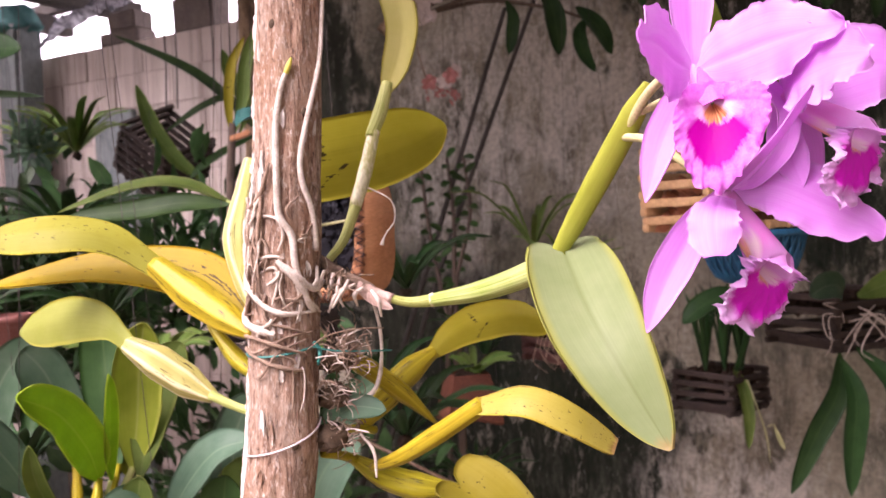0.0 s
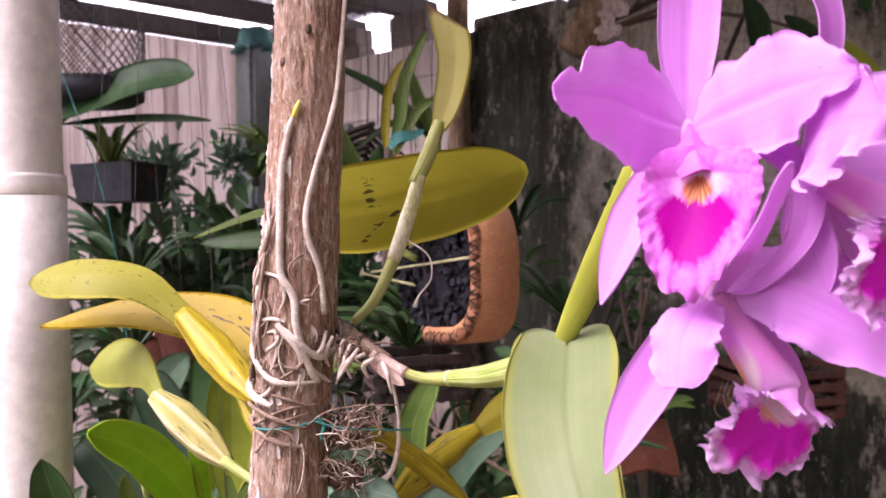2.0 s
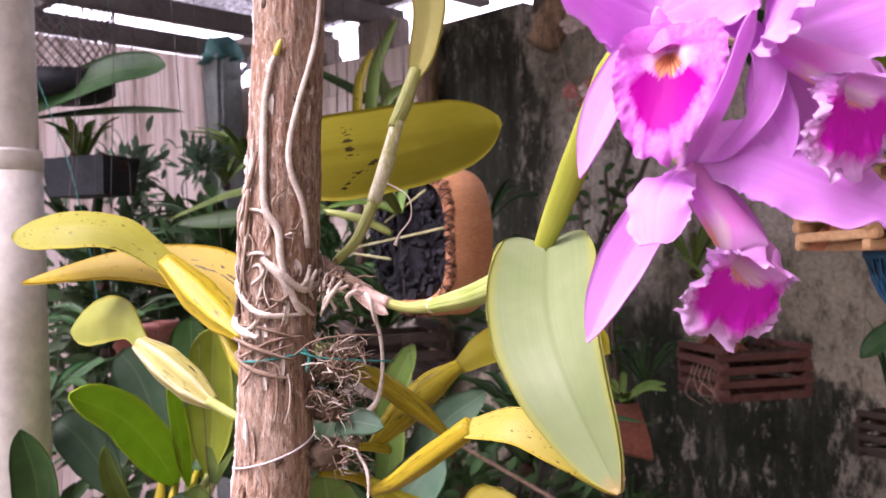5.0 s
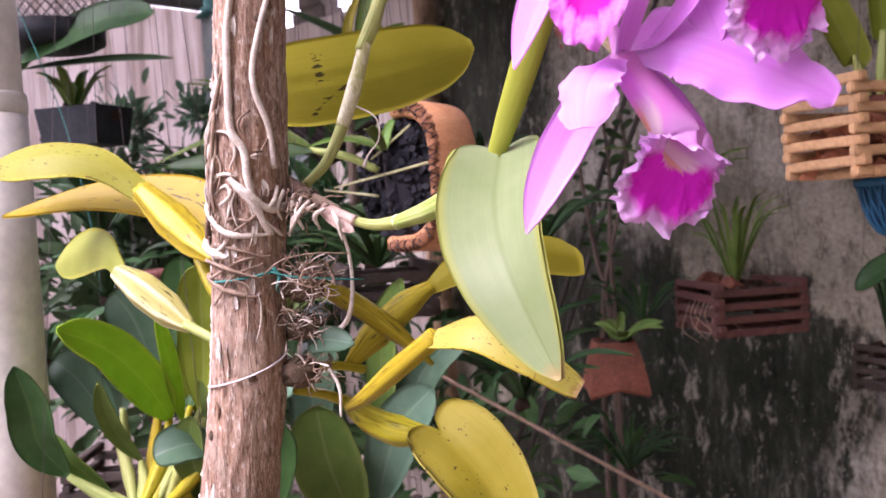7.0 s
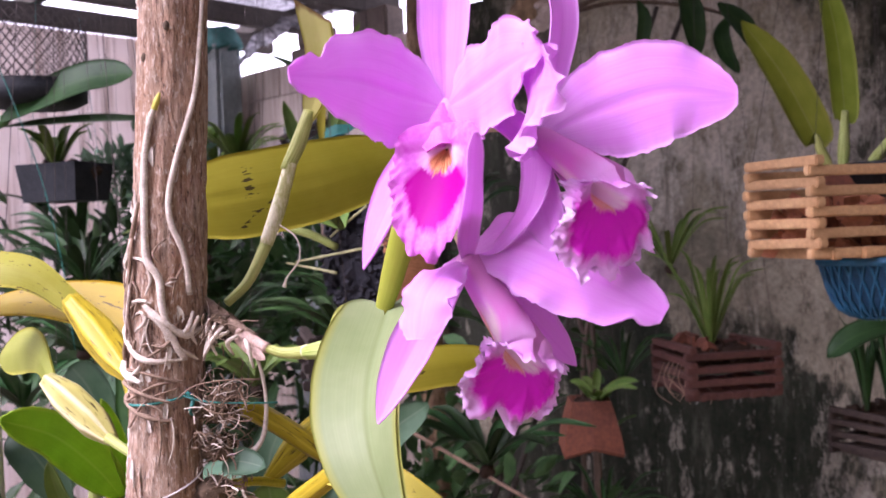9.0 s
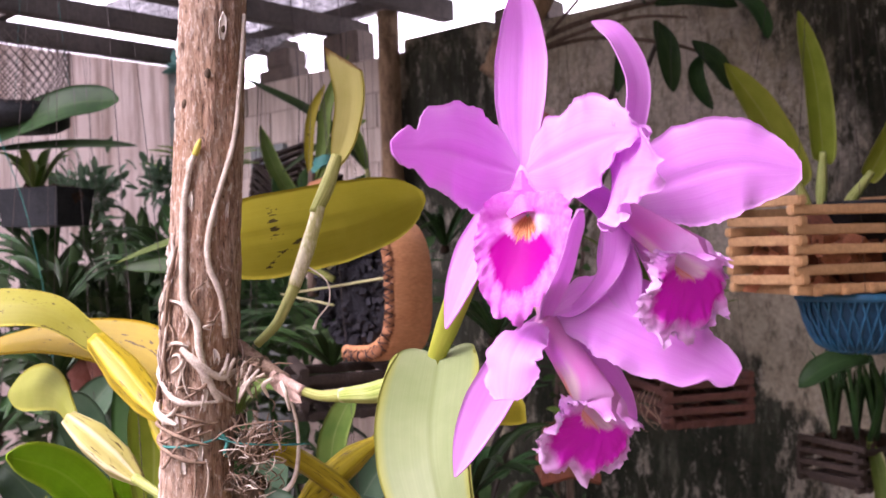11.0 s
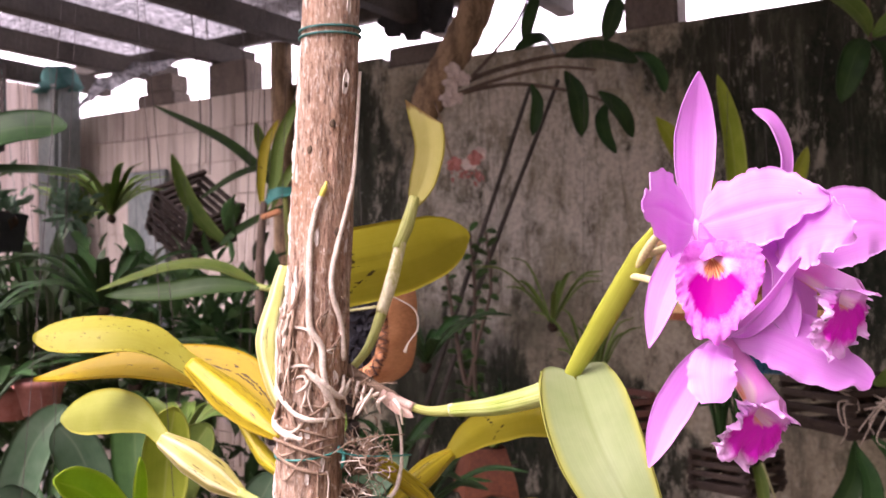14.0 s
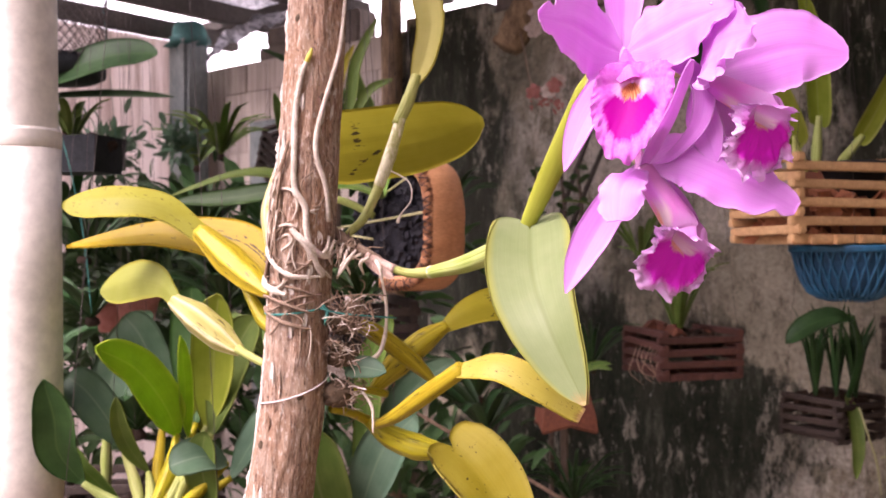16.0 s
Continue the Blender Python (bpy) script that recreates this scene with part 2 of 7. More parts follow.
def stained_wall_mat(name):
    """Old cement render: warm grey, black mould running down, green-black damp, pale lime patches."""
    m, nt, b, _ = nodes_of(name)
    co = coords(nt)
    base = ramp(nt, noise_tex(nt, co, 2.2, 6, 0.65), [(0.3, (0.255, 0.235, 0.165)), (0.7, (0.51, 0.465, 0.345))])
    runs = noise_tex(nt, co, 2.4, 7, 0.72, (2.2, 2.2, 0.5))
    col = mixc(nt, ramp(nt, runs, [(0.54, (0, 0, 0)), (0.70, (0.75, 0.75, 0.75))]), base, (0.032, 0.030, 0.022))
    damp = noise_tex(nt, co, 0.9, 6, 0.7)
    col = mixc(nt, ramp(nt, damp, [(0.54, (0, 0, 0)), (0.66, (0.8, 0.8, 0.8))]), col, (0.020, 0.030, 0.018))
    fine = noise_tex(nt, co, 9, 7, 0.8, (1.3, 1.3, 0.7))
    col = mixc(nt, ramp(nt, fine, [(0.53, (0, 0, 0)), (0.66, (0.72, 0.72, 0.72))]), col, (0.060, 0.058, 0.040))
    sx = nt.nodes.new("ShaderNodeSeparateXYZ")
    nt.links.new(co, sx.inputs[0])
    along = math_node(nt, "MULTIPLY_ADD", sx.outputs[0], 0.866, math_node(nt, "MULTIPLY_ADD", sx.outputs[1], -0.5, 0.866 * 2.08 + 0.5 * 4.71))
    edge = noise_tex(nt, co, 3.2, 7, 0.75, (1.4, 1.4, 0.7))
    mould = ramp(nt, noise_tex(nt, co, 8.0, 8, 0.8, (1.7, 1.7, 0.35)), [(0.40, (0.010, 0.015, 0.010)), (0.54, (0.026, 0.034, 0.023)), (0.69, (0.13, 0.135, 0.10))])
    # mould patches; the one at u 3.05 also darkens wall that gets surplus daylight
    for u0, z0, ru, rz in ((2.72, 0.78, 0.60, 0.46), (2.35, 0.35, 0.9, 0.5), (2.72, 0.55, 0.5, 0.4), (2.35, 0.95, 0.4, 0.5), (3.85, 2.2, 0.80, 0.36), (1.75, 1.7, 0.40, 0.9), (3.05, 0.70, 0.34, 0.42), (3.70, 1.75, 0.55, 0.50), (4.30, 1.50, 0.60, 0.80)):
        du = math_node(nt, "POWER", math_node(nt, "ABSOLUTE", math_node(nt, "DIVIDE", math_node(nt, "SUBTRACT", along, u0), ru)), 2.0)
        dz = math_node(nt, "POWER", math_node(nt, "ABSOLUTE", math_node(nt, "DIVIDE", math_node(nt, "SUBTRACT", sx.outputs[2], z0), rz)), 2.0)
        dist = math_node(nt, "MULTIPLY_ADD", math_node(nt, "SUBTRACT", edge, 0.5), 1.8, math_node(nt, "SQRT", math_node(nt, "ADD", du, dz)))
        col = mixc(nt, ramp(nt, dist, [(0.80, (0.94, 0.94, 0.94)), (1.28, (0, 0, 0))]), col, mould)
    flaky = noise_tex(nt, co, 11, 7, 0.78, (1.3, 1.3, 0.6))
    for u0, z0, ru, rz in ((2.72, 2.02, 0.50, 0.40), (2.45, 1.70, 0.35, 0.45), (3.10, 1.80, 0.35, 0.40), (3.45, 0.55, 0.35, 0.30)):
        du = math_node(nt, "POWER", math_node(nt, "ABSOLUTE", math_node(nt, "DIVIDE", math_node(nt, "SUBTRACT", along, u0), ru)), 2.0)
        dz = math_node(nt, "POWER", math_node(nt, "ABSOLUTE", math_node(nt, "DIVIDE", math_node(nt, "SUBTRACT", sx.outputs[2], z0), rz)), 2.0)
        dist = math_node(nt, "MULTIPLY_ADD", math_node(nt, "SUBTRACT", edge, 0.5), 1.6, math_node(nt, "SQRT", math_node(nt, "ADD", du, dz)))
        col = mixc(nt, math_node(nt, "MULTIPLY", ramp(nt, dist, [(0.60, (0.9, 0.9, 0.9)), (1.15, (0, 0, 0))]), ramp(nt, flaky, [(0.42, (0, 0, 0)), (0.54, (0.85, 0.85, 0.85))])), col, (0.66, 0.62, 0.52))
    specks = noise_tex(nt, co, 46, 4, 0.65, (1, 1, 0.45))
    col = mixc(nt, ramp(nt, specks, [(0.66, (0, 0, 0)), (0.71, (0.6, 0.6, 0.6))]), col, (0.40, 0.39, 0.35))
    lime = noise_tex(nt, co, 5.5, 8, 0.8, (1.5, 1.5, 0.6))
    col = mixc(nt, ramp(nt, lime, [(0.56, (0, 0, 0)), (0.62, (0.55, 0.55, 0.55))]), col, (0.52, 0.49, 0.39))
    chips = noise_tex(nt, co, 15, 5, 0.75, (1, 1, 0.6))
    col = mixc(nt, ramp(nt, chips, [(0.60, (0, 0, 0)), (0.68, (0.55, 0.55, 0.55))]), col, (0.44, 0.40, 0.31))
    b.inputs["Specular IOR Level"].default_value = 0.12
    col = mixc(nt, ramp(nt, noise_tex(nt, co, 60, 4, 0.7), [(0.35, (0.4, 0.4, 0.4)), (0.6, (0, 0, 0))]), col, (0.05, 0.045, 0.035))
    nt.links.new(col, b.inputs["Base Color"])
    b.inputs["Roughness"].default_value = 0.92
    bump(nt, b, chips, 0.5, 0.006)
    return m


def pale_block_mat(name):
    """Lime-washed blocks, pinkish grey with faint brown drips."""
    m, nt, b, _ = nodes_of(name)
    co = coords(nt)
    col = ramp(nt, noise_tex(nt, co, 2.5, 5, 0.6), [(0.3, (0.47, 0.41, 0.345)), (0.7, (0.60, 0.54, 0.46))])
    drips = noise_tex(nt, co, 5.0, 5, 0.7, (4.0, 4.0, 0.22))
    col = mixc(nt, ramp(nt, drips, [(0.46, (0, 0, 0)), (0.68, (0.65, 0.65, 0.65))]), col, (0.17, 0.12, 0.085))
    oi = nt.nodes.new("ShaderNodeObjectInfo")
    hs = nt.nodes.new("ShaderNodeHueSaturation")
    nt.links.new(math_node(nt, "MULTIPLY_ADD", oi.outputs["Random"], 0.22, 0.89), hs.inputs["Value"])
    nt.links.new(col, hs.inputs["Color"])
    nt.links.new(hs.outputs[0], b.inputs["Base Color"])
    b.inputs["Roughness"].default_value = 0.9
    bump(nt, b, noise_tex(nt, co, 45, 5, 0.7), 0.4, 0.003)
    return m


def bark_mat(name):
    """Stripped, weathered trunk: brown with pale flakes and dark lengthwise cracks."""
    m, nt, b, _ = nodes_of(name)
    co = coords(nt)
    streak = noise_tex(nt, co, 300, 5, 0.7, (1, 1, 0.13))
    flake = noise_tex(nt, co, 340, 5, 0.7, (1, 1, 0.34))
    plate = noise_tex(nt, co, 70, 6, 0.7, (1, 1, 0.25))
    col = ramp(nt, streak, [(0.34, (0.060, 0.030, 0.020)), (0.44, (0.32, 0.190, 0.118)), (0.62, (0.50, 0.345, 0.235))])
    col = mixc(nt, ramp(nt, plate, [(0.50, (0, 0, 0)), (0.60, (0.55, 0.55, 0.55))]), col, (0.54, 0.42, 0.31))
    col = mixc(nt, ramp(nt, noise_tex(nt, co, 22, 4, 0.6, (1, 1, 0.45)), [(0.48, (0, 0, 0)), (0.62, (0.6, 0.6, 0.6))]), col, (0.39, 0.215, 0.115))
    col = mixc(nt, ramp(nt, flake, [(0.54, (0, 0, 0)), (0.63, (0.85, 0.85, 0.85))]), col, (0.68, 0.57, 0.46))
    col = mixc(nt, ramp(nt, flake, [(0.32, (0.9, 0.9, 0.9)), (0.43, (0, 0, 0))]), col, (0.06, 0.03, 0.018))
    nt.links.new(col, b.inputs["Base Color"])
    b.inputs["Roughness"].default_value = 0.85
    bump(nt, b, math_node(nt, "ADD", math_node(nt, "ADD", streak, flake), plate), 1.0, 0.004)
    return m


def roof_mat(name, dirt, amount):
    """Worn translucent sheet, grey with bright and dirty speckles."""
    m, nt, b, out = nodes_of(name)
    co = coords(nt)
    col = ramp(nt, noise_tex(nt, co, 34, 8, 0.85), [(0.42, (0.16, 0.16, 0.165)), (0.5, (0.48, 0.48, 0.49)), (0.58, (0.90, 0.90, 0.91))])
    col = mixc(nt, ramp(nt, noise_tex(nt, co, 2.5, 4, 0.6), [(0.45, (0, 0, 0)), (0.65, (dirt, dirt, dirt))]), col, (0.10, 0.095, 0.09))
    nt.links.new(col, b.inputs["Base Color"])
    b.inputs["Roughness"].default_value = 0.6
    see_through(nt, b, out, col, amount)
    return m


def sheet_mat(name):
    """White fibreglass sheet with brown drips, letting daylight through."""
    m, nt, b, out = nodes_of(name)
    co = coords(nt)
    col = ramp(nt, noise_tex(nt, co, 3.0, 5, 0.6), [(0.3, (0.74, 0.67, 0.63)), (0.7, (0.86, 0.81, 0.78))])
    drips = noise_tex(nt, co, 6.0, 6, 0.75, (4.0, 4.0, 0.16))
    col = mixc(nt, ramp(nt, drips, [(0.47, (0, 0, 0)), (0.66, (0.7, 0.7, 0.7))]), col, (0.30, 0.215, 0.16))
    nt.links.new(col, b.inputs["Base Color"])
    b.inputs["Roughness"].default_value = 0.6
    bump(nt, b, noise_tex(nt, co, 40, 5, 0.7), 0.2, 0.003)
    see_through(nt, b, out, col, 0.55)
    return m


M = {
    "bark": bark_mat("weathered_trunk"),
    "bark_pale": surface("pale_bark_strip", (0.50, 0.42, 0.33), (0.82, 0.75, 0.66), 60, 0.85, (1, 1, 0.3), 0.6, 0.002),
    "root": surface("orchid_root", (0.34, 0.27, 0.19), (0.72, 0.64, 0.53), 90, 0.75, bump_s=0.6, bump_d=0.001),
    "root_old": surface("old_root", (0.11, 0.065, 0.038), (0.34, 0.24, 0.16), 70, 0.85, bump_s=0.5, bump_d=0.0008),
    "root_tip": surface("growing_root_tip", (0.45, 0.40, 0.03), (0.60, 0.52, 0.08), 80, 0.5),
    "husk": surface("dry_bract", (0.26, 0.15, 0.10), (0.55, 0.40, 0.32), 90, 0.7, (1, 1, 0.3)),
    "moss": surface("dry_moss", (0.045, 0.028, 0.016), (0.15, 0.10, 0.055), 90, 0.95),
    "wire": surface("wire", (0.55, 0.48, 0.46), (0.72, 0.66, 0.64), 60, 0.5),
    "green_tie": surface("green_tie", (0.012, 0.15, 0.12), (0.03, 0.24, 0.20), 60, 0.5),
    "torn_net": surface("torn_green_net", (0.012, 0.07, 0.06), (0.03, 0.14, 0.12), 30, 0.8),
    "leaf_yellow": leaf_mat("yellow_leaf", (0.335, 0.300, 0.012), (0.410, 0.375, 0.040), margin=(0.40, 0.37, 0.06), spots=0.15, vary=0.08),
    "leaf_gold": leaf_mat("gold_leaf", (0.365, 0.258, 0.004), (0.43, 0.322, 0.010), margin=(0.45, 0.32, 0.010), spots=0.3, vary=0.05, edges=((0.577, 0.180, 0.443), (0.635, 0.072, 0.313))),
    "leaf_lime": leaf_mat("pale_lime_leaf", (0.335, 0.305, 0.030), (0.400, 0.370, 0.060), margin=(0.42, 0.36, 0.030), spots=0.3, vary=0.06, through_amt=0.38, edges=((0.048, 0.040, 0.340),)),
    "leaf_lime_tip": leaf_mat("withered_lime_leaf", (0.38, 0.35, 0.040), (0.46, 0.42, 0.080), margin=(0.48, 0.41, 0.034), spots=0.3, vary=0.06, tip=(0.22, 0.13, 0.04), edges=((0.048, 0.040, 0.340),)),
    "leaf_olive": leaf_mat("olive_leaf", (0.290, 0.255, 0.011), (0.352, 0.308, 0.022), margin=(0.370, 0.317, 0.022), spots=0.0, vary=0.05, through_amt=0.3, rows=((0.18, 0.455, 0.55, 0.445), (0.60, 0.52, 0.93, 0.37))),
    "leaf_main": leaf_mat("gold_green_leaf", (0.188, 0.230, 0.088), (0.245, 0.284, 0.130), margin=(0.30, 0.29, 0.05), mid=(0.150, 0.180, 0.060), spots=0.0, vary=0.04, rough=0.45, tip=(0.30, 0.20, 0.08)),
    "leaf_pale": leaf_mat("cut_pale_leaf", (0.50, 0.48, 0.13), (0.60, 0.57, 0.20), margin=(0.46, 0.42, 0.08), tip=(0.28, 0.17, 0.07), vary=0.02, through_amt=0.42),
    "leaf_pale_round": leaf_mat("pale_round_leaf", (0.30, 0.37, 0.06), (0.38, 0.44, 0.10), margin=(0.40, 0.42, 0.05), vary=0.02, through_amt=0.42),
    "leaf_bright": leaf_mat("fresh_green_leaf", (0.23, 0.42, 0.006), (0.33, 0.56, 0.015), margin=(0.42, 0.58, 0.04), mid=(0.42, 0.58, 0.06), vary=0.1, rough=0.3, through_amt=0.4),
    "leaf_fresh": leaf_mat("sunlit_olive_leaf", (0.20, 0.27, 0.020), (0.29, 0.36, 0.040), margin=(0.33, 0.38, 0.06), mid=(0.33, 0.38, 0.10), vary=0.12, rough=0.38, through_amt=0.35),
    "leaf_mid": leaf_mat("mid_green_leaf", (0.085, 0.165, 0.028), (0.16, 0.245, 0.05), margin=(0.20, 0.28, 0.06), mid=(0.21, 0.28, 0.09), vary=0.25),
    "leaf_blue": leaf_mat("blue_green_leaf", (0.070, 0.145, 0.080), (0.125, 0.205, 0.125), mid=(0.180, 0.260, 0.160), vary=0.2, rough=0.4),
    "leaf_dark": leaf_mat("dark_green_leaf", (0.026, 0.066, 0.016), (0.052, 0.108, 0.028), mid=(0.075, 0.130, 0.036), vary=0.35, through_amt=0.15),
    # dark leaf green, darkened further in its colour to stand in for shade
    "leaf_shade": leaf_mat("dark_shaded_leaf", (0.014, 0.044, 0.012), (0.034, 0.082, 0.022), mid=(0.05, 0.10, 0.03), vary=0.4, through_amt=0.12),
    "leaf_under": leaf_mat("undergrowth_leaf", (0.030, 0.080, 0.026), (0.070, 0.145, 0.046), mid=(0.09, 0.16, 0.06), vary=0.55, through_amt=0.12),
    "bulb_yellow": leaf_mat("yellow_pseudobulb", (0.32, 0.256, 0.006), (0.395, 0.326, 0.016), spots=0.9, vary=0.06, rough=0.36, through_amt=0.08, spot_scale=26, spot_along=0.16, spot_across=1.6, ribs=7, rib_highlight=(0.54, 0.43, 0.025)),
    "bulb_pale": leaf_mat("pale_pseudobulb", (0.374, 0.366, 0.081), (0.464, 0.449, 0.162), spots=0.9, vary=0.05, rough=0.36, through_amt=0.08, spot_scale=24, spot_along=0.16, spot_across=1.6, ribs=6, rib_highlight=(0.74, 0.70, 0.46)),
    "bulb_green": leaf_mat("green_pseudobulb", (0.20, 0.30, 0.015), (0.50, 0.52, 0.20), spots=0.0, vary=0.05, through_amt=0.08, vein=0.6),
    "sheath": leaf_mat("flower_sheath", (0.323, 0.332, 0.029), (0.391, 0.391, 0.051), vary=0.04, through_amt=0.2),
    "papery": surface("papery_sheath", (0.30, 0.31, 0.10), (0.52, 0.51, 0.27), 70, 0.6, (1, 1, 0.3)),
    "papery_white": surface("white_papery_sheath", (0.42, 0.42, 0.11), (0.70, 0.67, 0.44), 55, 0.6, (1, 1, 0.35), lo=0.48, hi=0.60),
    "petal": petal_mat("lilac_petal", (0.85, 0.55, 0.86), (0.82, 0.365, 0.85), (0.76, 0.265, 0.79)),
    "sepal": petal_mat("lilac_sepal", (0.84, 0.51, 0.84), (0.81, 0.355, 0.84), (0.75, 0.255, 0.78)),
    "lip": lip_mat("frilled_lip", 0.43),
    "lip_open": open_lip_mat("open_frilled_lip"),
    "hood": surface("pink_hood", (0.66, 0.11, 0.56), (0.72, 0.17, 0.64), 110, 0.5),
    "column": surface("pink_column", (0.76, 0.34, 0.68), (0.82, 0.46, 0.72), 110, 0.5),
    "stem_pale": surface("pale_flower_stem", (0.42, 0.42, 0.12), (0.56, 0.46, 0.27), 50, 0.5),
    "render": stained_wall_mat("mouldy_cement_render"),
    "block": pale_block_mat("limewashed_block"),
    "sheet": sheet_mat("stained_fibreglass_sheet"),
    "mortar": surface("mortar", (0.34, 0.28, 0.23), (0.46, 0.39, 0.33), 20, 0.95),
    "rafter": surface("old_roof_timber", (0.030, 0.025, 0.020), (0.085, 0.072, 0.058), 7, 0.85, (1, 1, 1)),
    "roof": roof_mat("worn_shade_sheet", 0.7, 0.55),
    "roof_clear": roof_mat("worn_clear_sheet", 0.25, 0.80),
    "old_block": surface("old_dark_block", (0.10, 0.085, 0.070), (0.20, 0.165, 0.135), 16, 0.95, (1, 1, 0.6), 0.5, 0.004),
    "shade_net": surface("black_shade_net", (0.008, 0.010, 0.010), (0.022, 0.024, 0.024), 50, 0.9),
    "concrete": surface("concrete_post", (0.105, 0.135, 0.130), (0.215, 0.245, 0.230), 9, 0.9, (1, 1, 0.4), 0.5, 0.004),
    "pvc": surface("aged_pvc", (0.64, 0.60, 0.51), (0.70, 0.66, 0.57), 3, 0.42, bump_s=0.08, bump_d=0.001, fine=14),
    "pale_wood": surface("pale_slat_wood", (0.42, 0.235, 0.095), (0.58, 0.365, 0.175), 14, 0.7, (1, 1, 1), 0.3, 0.001, vary=0.25),
    "red_wood": surface("reddish_slat_wood", (0.055, 0.020, 0.014), (0.125, 0.048, 0.032), 14, 0.75, bump_s=0.3, bump_d=0.001, vary=0.3),
    "dark_wood": surface("dark_slat_wood", (0.022, 0.015, 0.011), (0.065, 0.045, 0.032), 14, 0.8, bump_s=0.3, bump_d=0.001, vary=0.35),
    "clay": surface("terracotta", (0.075, 0.021, 0.009), (0.18, 0.054, 0.021), 14, 0.8),
    "rim_bark": surface("rim_bark", (0.20, 0.075, 0.030), (0.46, 0.20, 0.085), 60, 0.85, bump_s=0.8, bump_d=0.003),
    "chips": surface("terracotta_chips", (0.26, 0.085, 0.035), (0.42, 0.16, 0.07), 20, 0.8),
    "cut_wood": surface("orange_cut_wood", (0.48, 0.20, 0.075), (0.62, 0.31, 0.14), 12, 0.65, (1, 1, 4.0), 0.4, 0.002),
    "char": surface("charcoal", (0.008, 0.008, 0.010), (0.035, 0.035, 0.042), 40, 0.55, bump_s=0.8, bump_d=0.004),
    # black lifted slightly towards blue, with distance haze put into the colour
    "black_plastic": surface("black_plastic", (0.010, 0.012, 0.013), (0.030, 0.033, 0.036), 24, 0.6),
    "blue_plastic": surface("blue_plastic", (0.006, 0.075, 0.15), (0.012, 0.12, 0.22), 10, 0.5),
    "blue_net": surface("dark_blue_net", (0.003, 0.035, 0.075), (0.008, 0.075, 0.15), 90, 0.7, fine=4),
    "log": surface("hanging_log", (0.11, 0.066, 0.034), (0.44, 0.30, 0.165), 34, 0.9, (1, 1, 0.30), 1.0, 0.008, lo=0.40, hi=0.62),
    "soil": surface("dark_bark_mix", (0.02, 0.014, 0.01), (0.07, 0.045, 0.03), 40, 0.95, bump_s=0.8, bump_d=0.005),
    "chain": surface("rusty_wire", (0.03, 0.026, 0.024), (0.09, 0.07, 0.06), 50, 0.7),
    "white_flower": surface("faded_white_flower", (0.45, 0.36, 0.30), (0.64, 0.55, 0.47), 60, 0.6),
    "red_flower": surface("faded_red_flower", (0.26, 0.07, 0.04), (0.44, 0.19, 0.16), 60, 0.6),
    "bright_sky": nodes_of("bright_hazy_sky")[0],
    "ground": surface("packed_earth", (0.10, 0.075, 0.055), (0.20, 0.16, 0.12), 1.2, 0.95, bump_s=0.5, bump_d=0.01, fine=20),
    "grey_tree": surface("grey_trunk", (0.07, 0.05, 0.04), (0.19, 0.14, 0.10), 14, 0.9, (1, 1, 0.25), 0.7, 0.005),
}

glow = M["bright_sky"].node_tree.nodes["Principled BSDF"].inputs
glow["Emission Color"].default_value, glow["Emission Strength"].default_value = (0.96, 0.98, 1.0, 1), 1.6
for key in ("black_plastic", "soil", "char"):
    M[key].node_tree.nodes["Principled BSDF"].inputs["Specular IOR Level"].default_value = 0.15

# ---- geometry helpers ----


def link_mesh(name, verts, faces, mat, uvs=None, smooth=True):
    me = bpy.data.meshes.new(name)
    me.from_pydata([tuple(v) for v in verts], [], faces)
    if uvs is not None:
        lay = me.uv_layers.new(name="uv")
        idx = np.empty(len(me.loops), dtype=np.int32)
        me.loops.foreach_get("vertex_index", idx)
        lay.data.foreach_set("uv", np.asarray(uvs, dtype=np.float32)[idx].ravel())
    if smooth:
        me.polygons.foreach_set("use_smooth", [True] * len(me.polygons))
    me.materials.append(mat)
    me.update()
    return me


def child(name, me, parent, label=""):
    """A mesh under its parent; a thing with a place of its own has parts built in world space."""
    ob = new(name, me)
    if parent is not None:
        ob.parent = parent
        if parent.name in PLACED:
            ob.matrix_parent_inverse = parent.matrix_basis.inverted()
    return tagged(ob, label=label)


def part(name, bm, mat, parent, label="", smooth=False):
    me = bpy.data.meshes.new(name)
    bm.to_mesh(me)
    bm.free()
    me.materials.append(mat)
    if smooth:
        me.polygons.foreach_set("use_smooth", [True] * len(me.polygons))
    return child(name, me, parent, label)


PLACED = set()


def thing(name, label, category, at=None, group="", kind=""):
    """An empty at a thing's base that carries its parts: built in world space if its place is given, else round the origin."""
    ob = tagged(new(name), label, category, group, kind)
    ob.empty_display_size = 0.05
    if at is not None:
        ob.location = at
        ob.matrix_basis = Matrix.Translation(at)
        PLACED.add(ob.name)
    return ob


def spline(pts, n):
    """n points along a Catmull-Rom curve through pts (any dimension)."""
    p = np.array(pts, dtype=float)
    if len(p) == 2:
        return np.linspace(p[0], p[1], n)
    p = np.vstack([2 * p[0] - p[1], p, 2 * p[-1] - p[-2]])
    out = []
    for k in np.linspace(0, len(p) - 3 - 1e-9, n):
        i = int(k)
        f = k - i
        a, b, c, d = p[i], p[i + 1], p[i + 2], p[i + 3]
        out.append(0.5 * (2 * b + (c - a) * f + (2 * a - 5 * b + 4 * c - d) * f ** 2 + (3 * b - a - 3 * c + d) * f ** 3))
    return np.array(out)


def unit(v):
    v = np.asarray(v, dtype=float)
    return v / max(1e-9, np.linalg.norm(v))


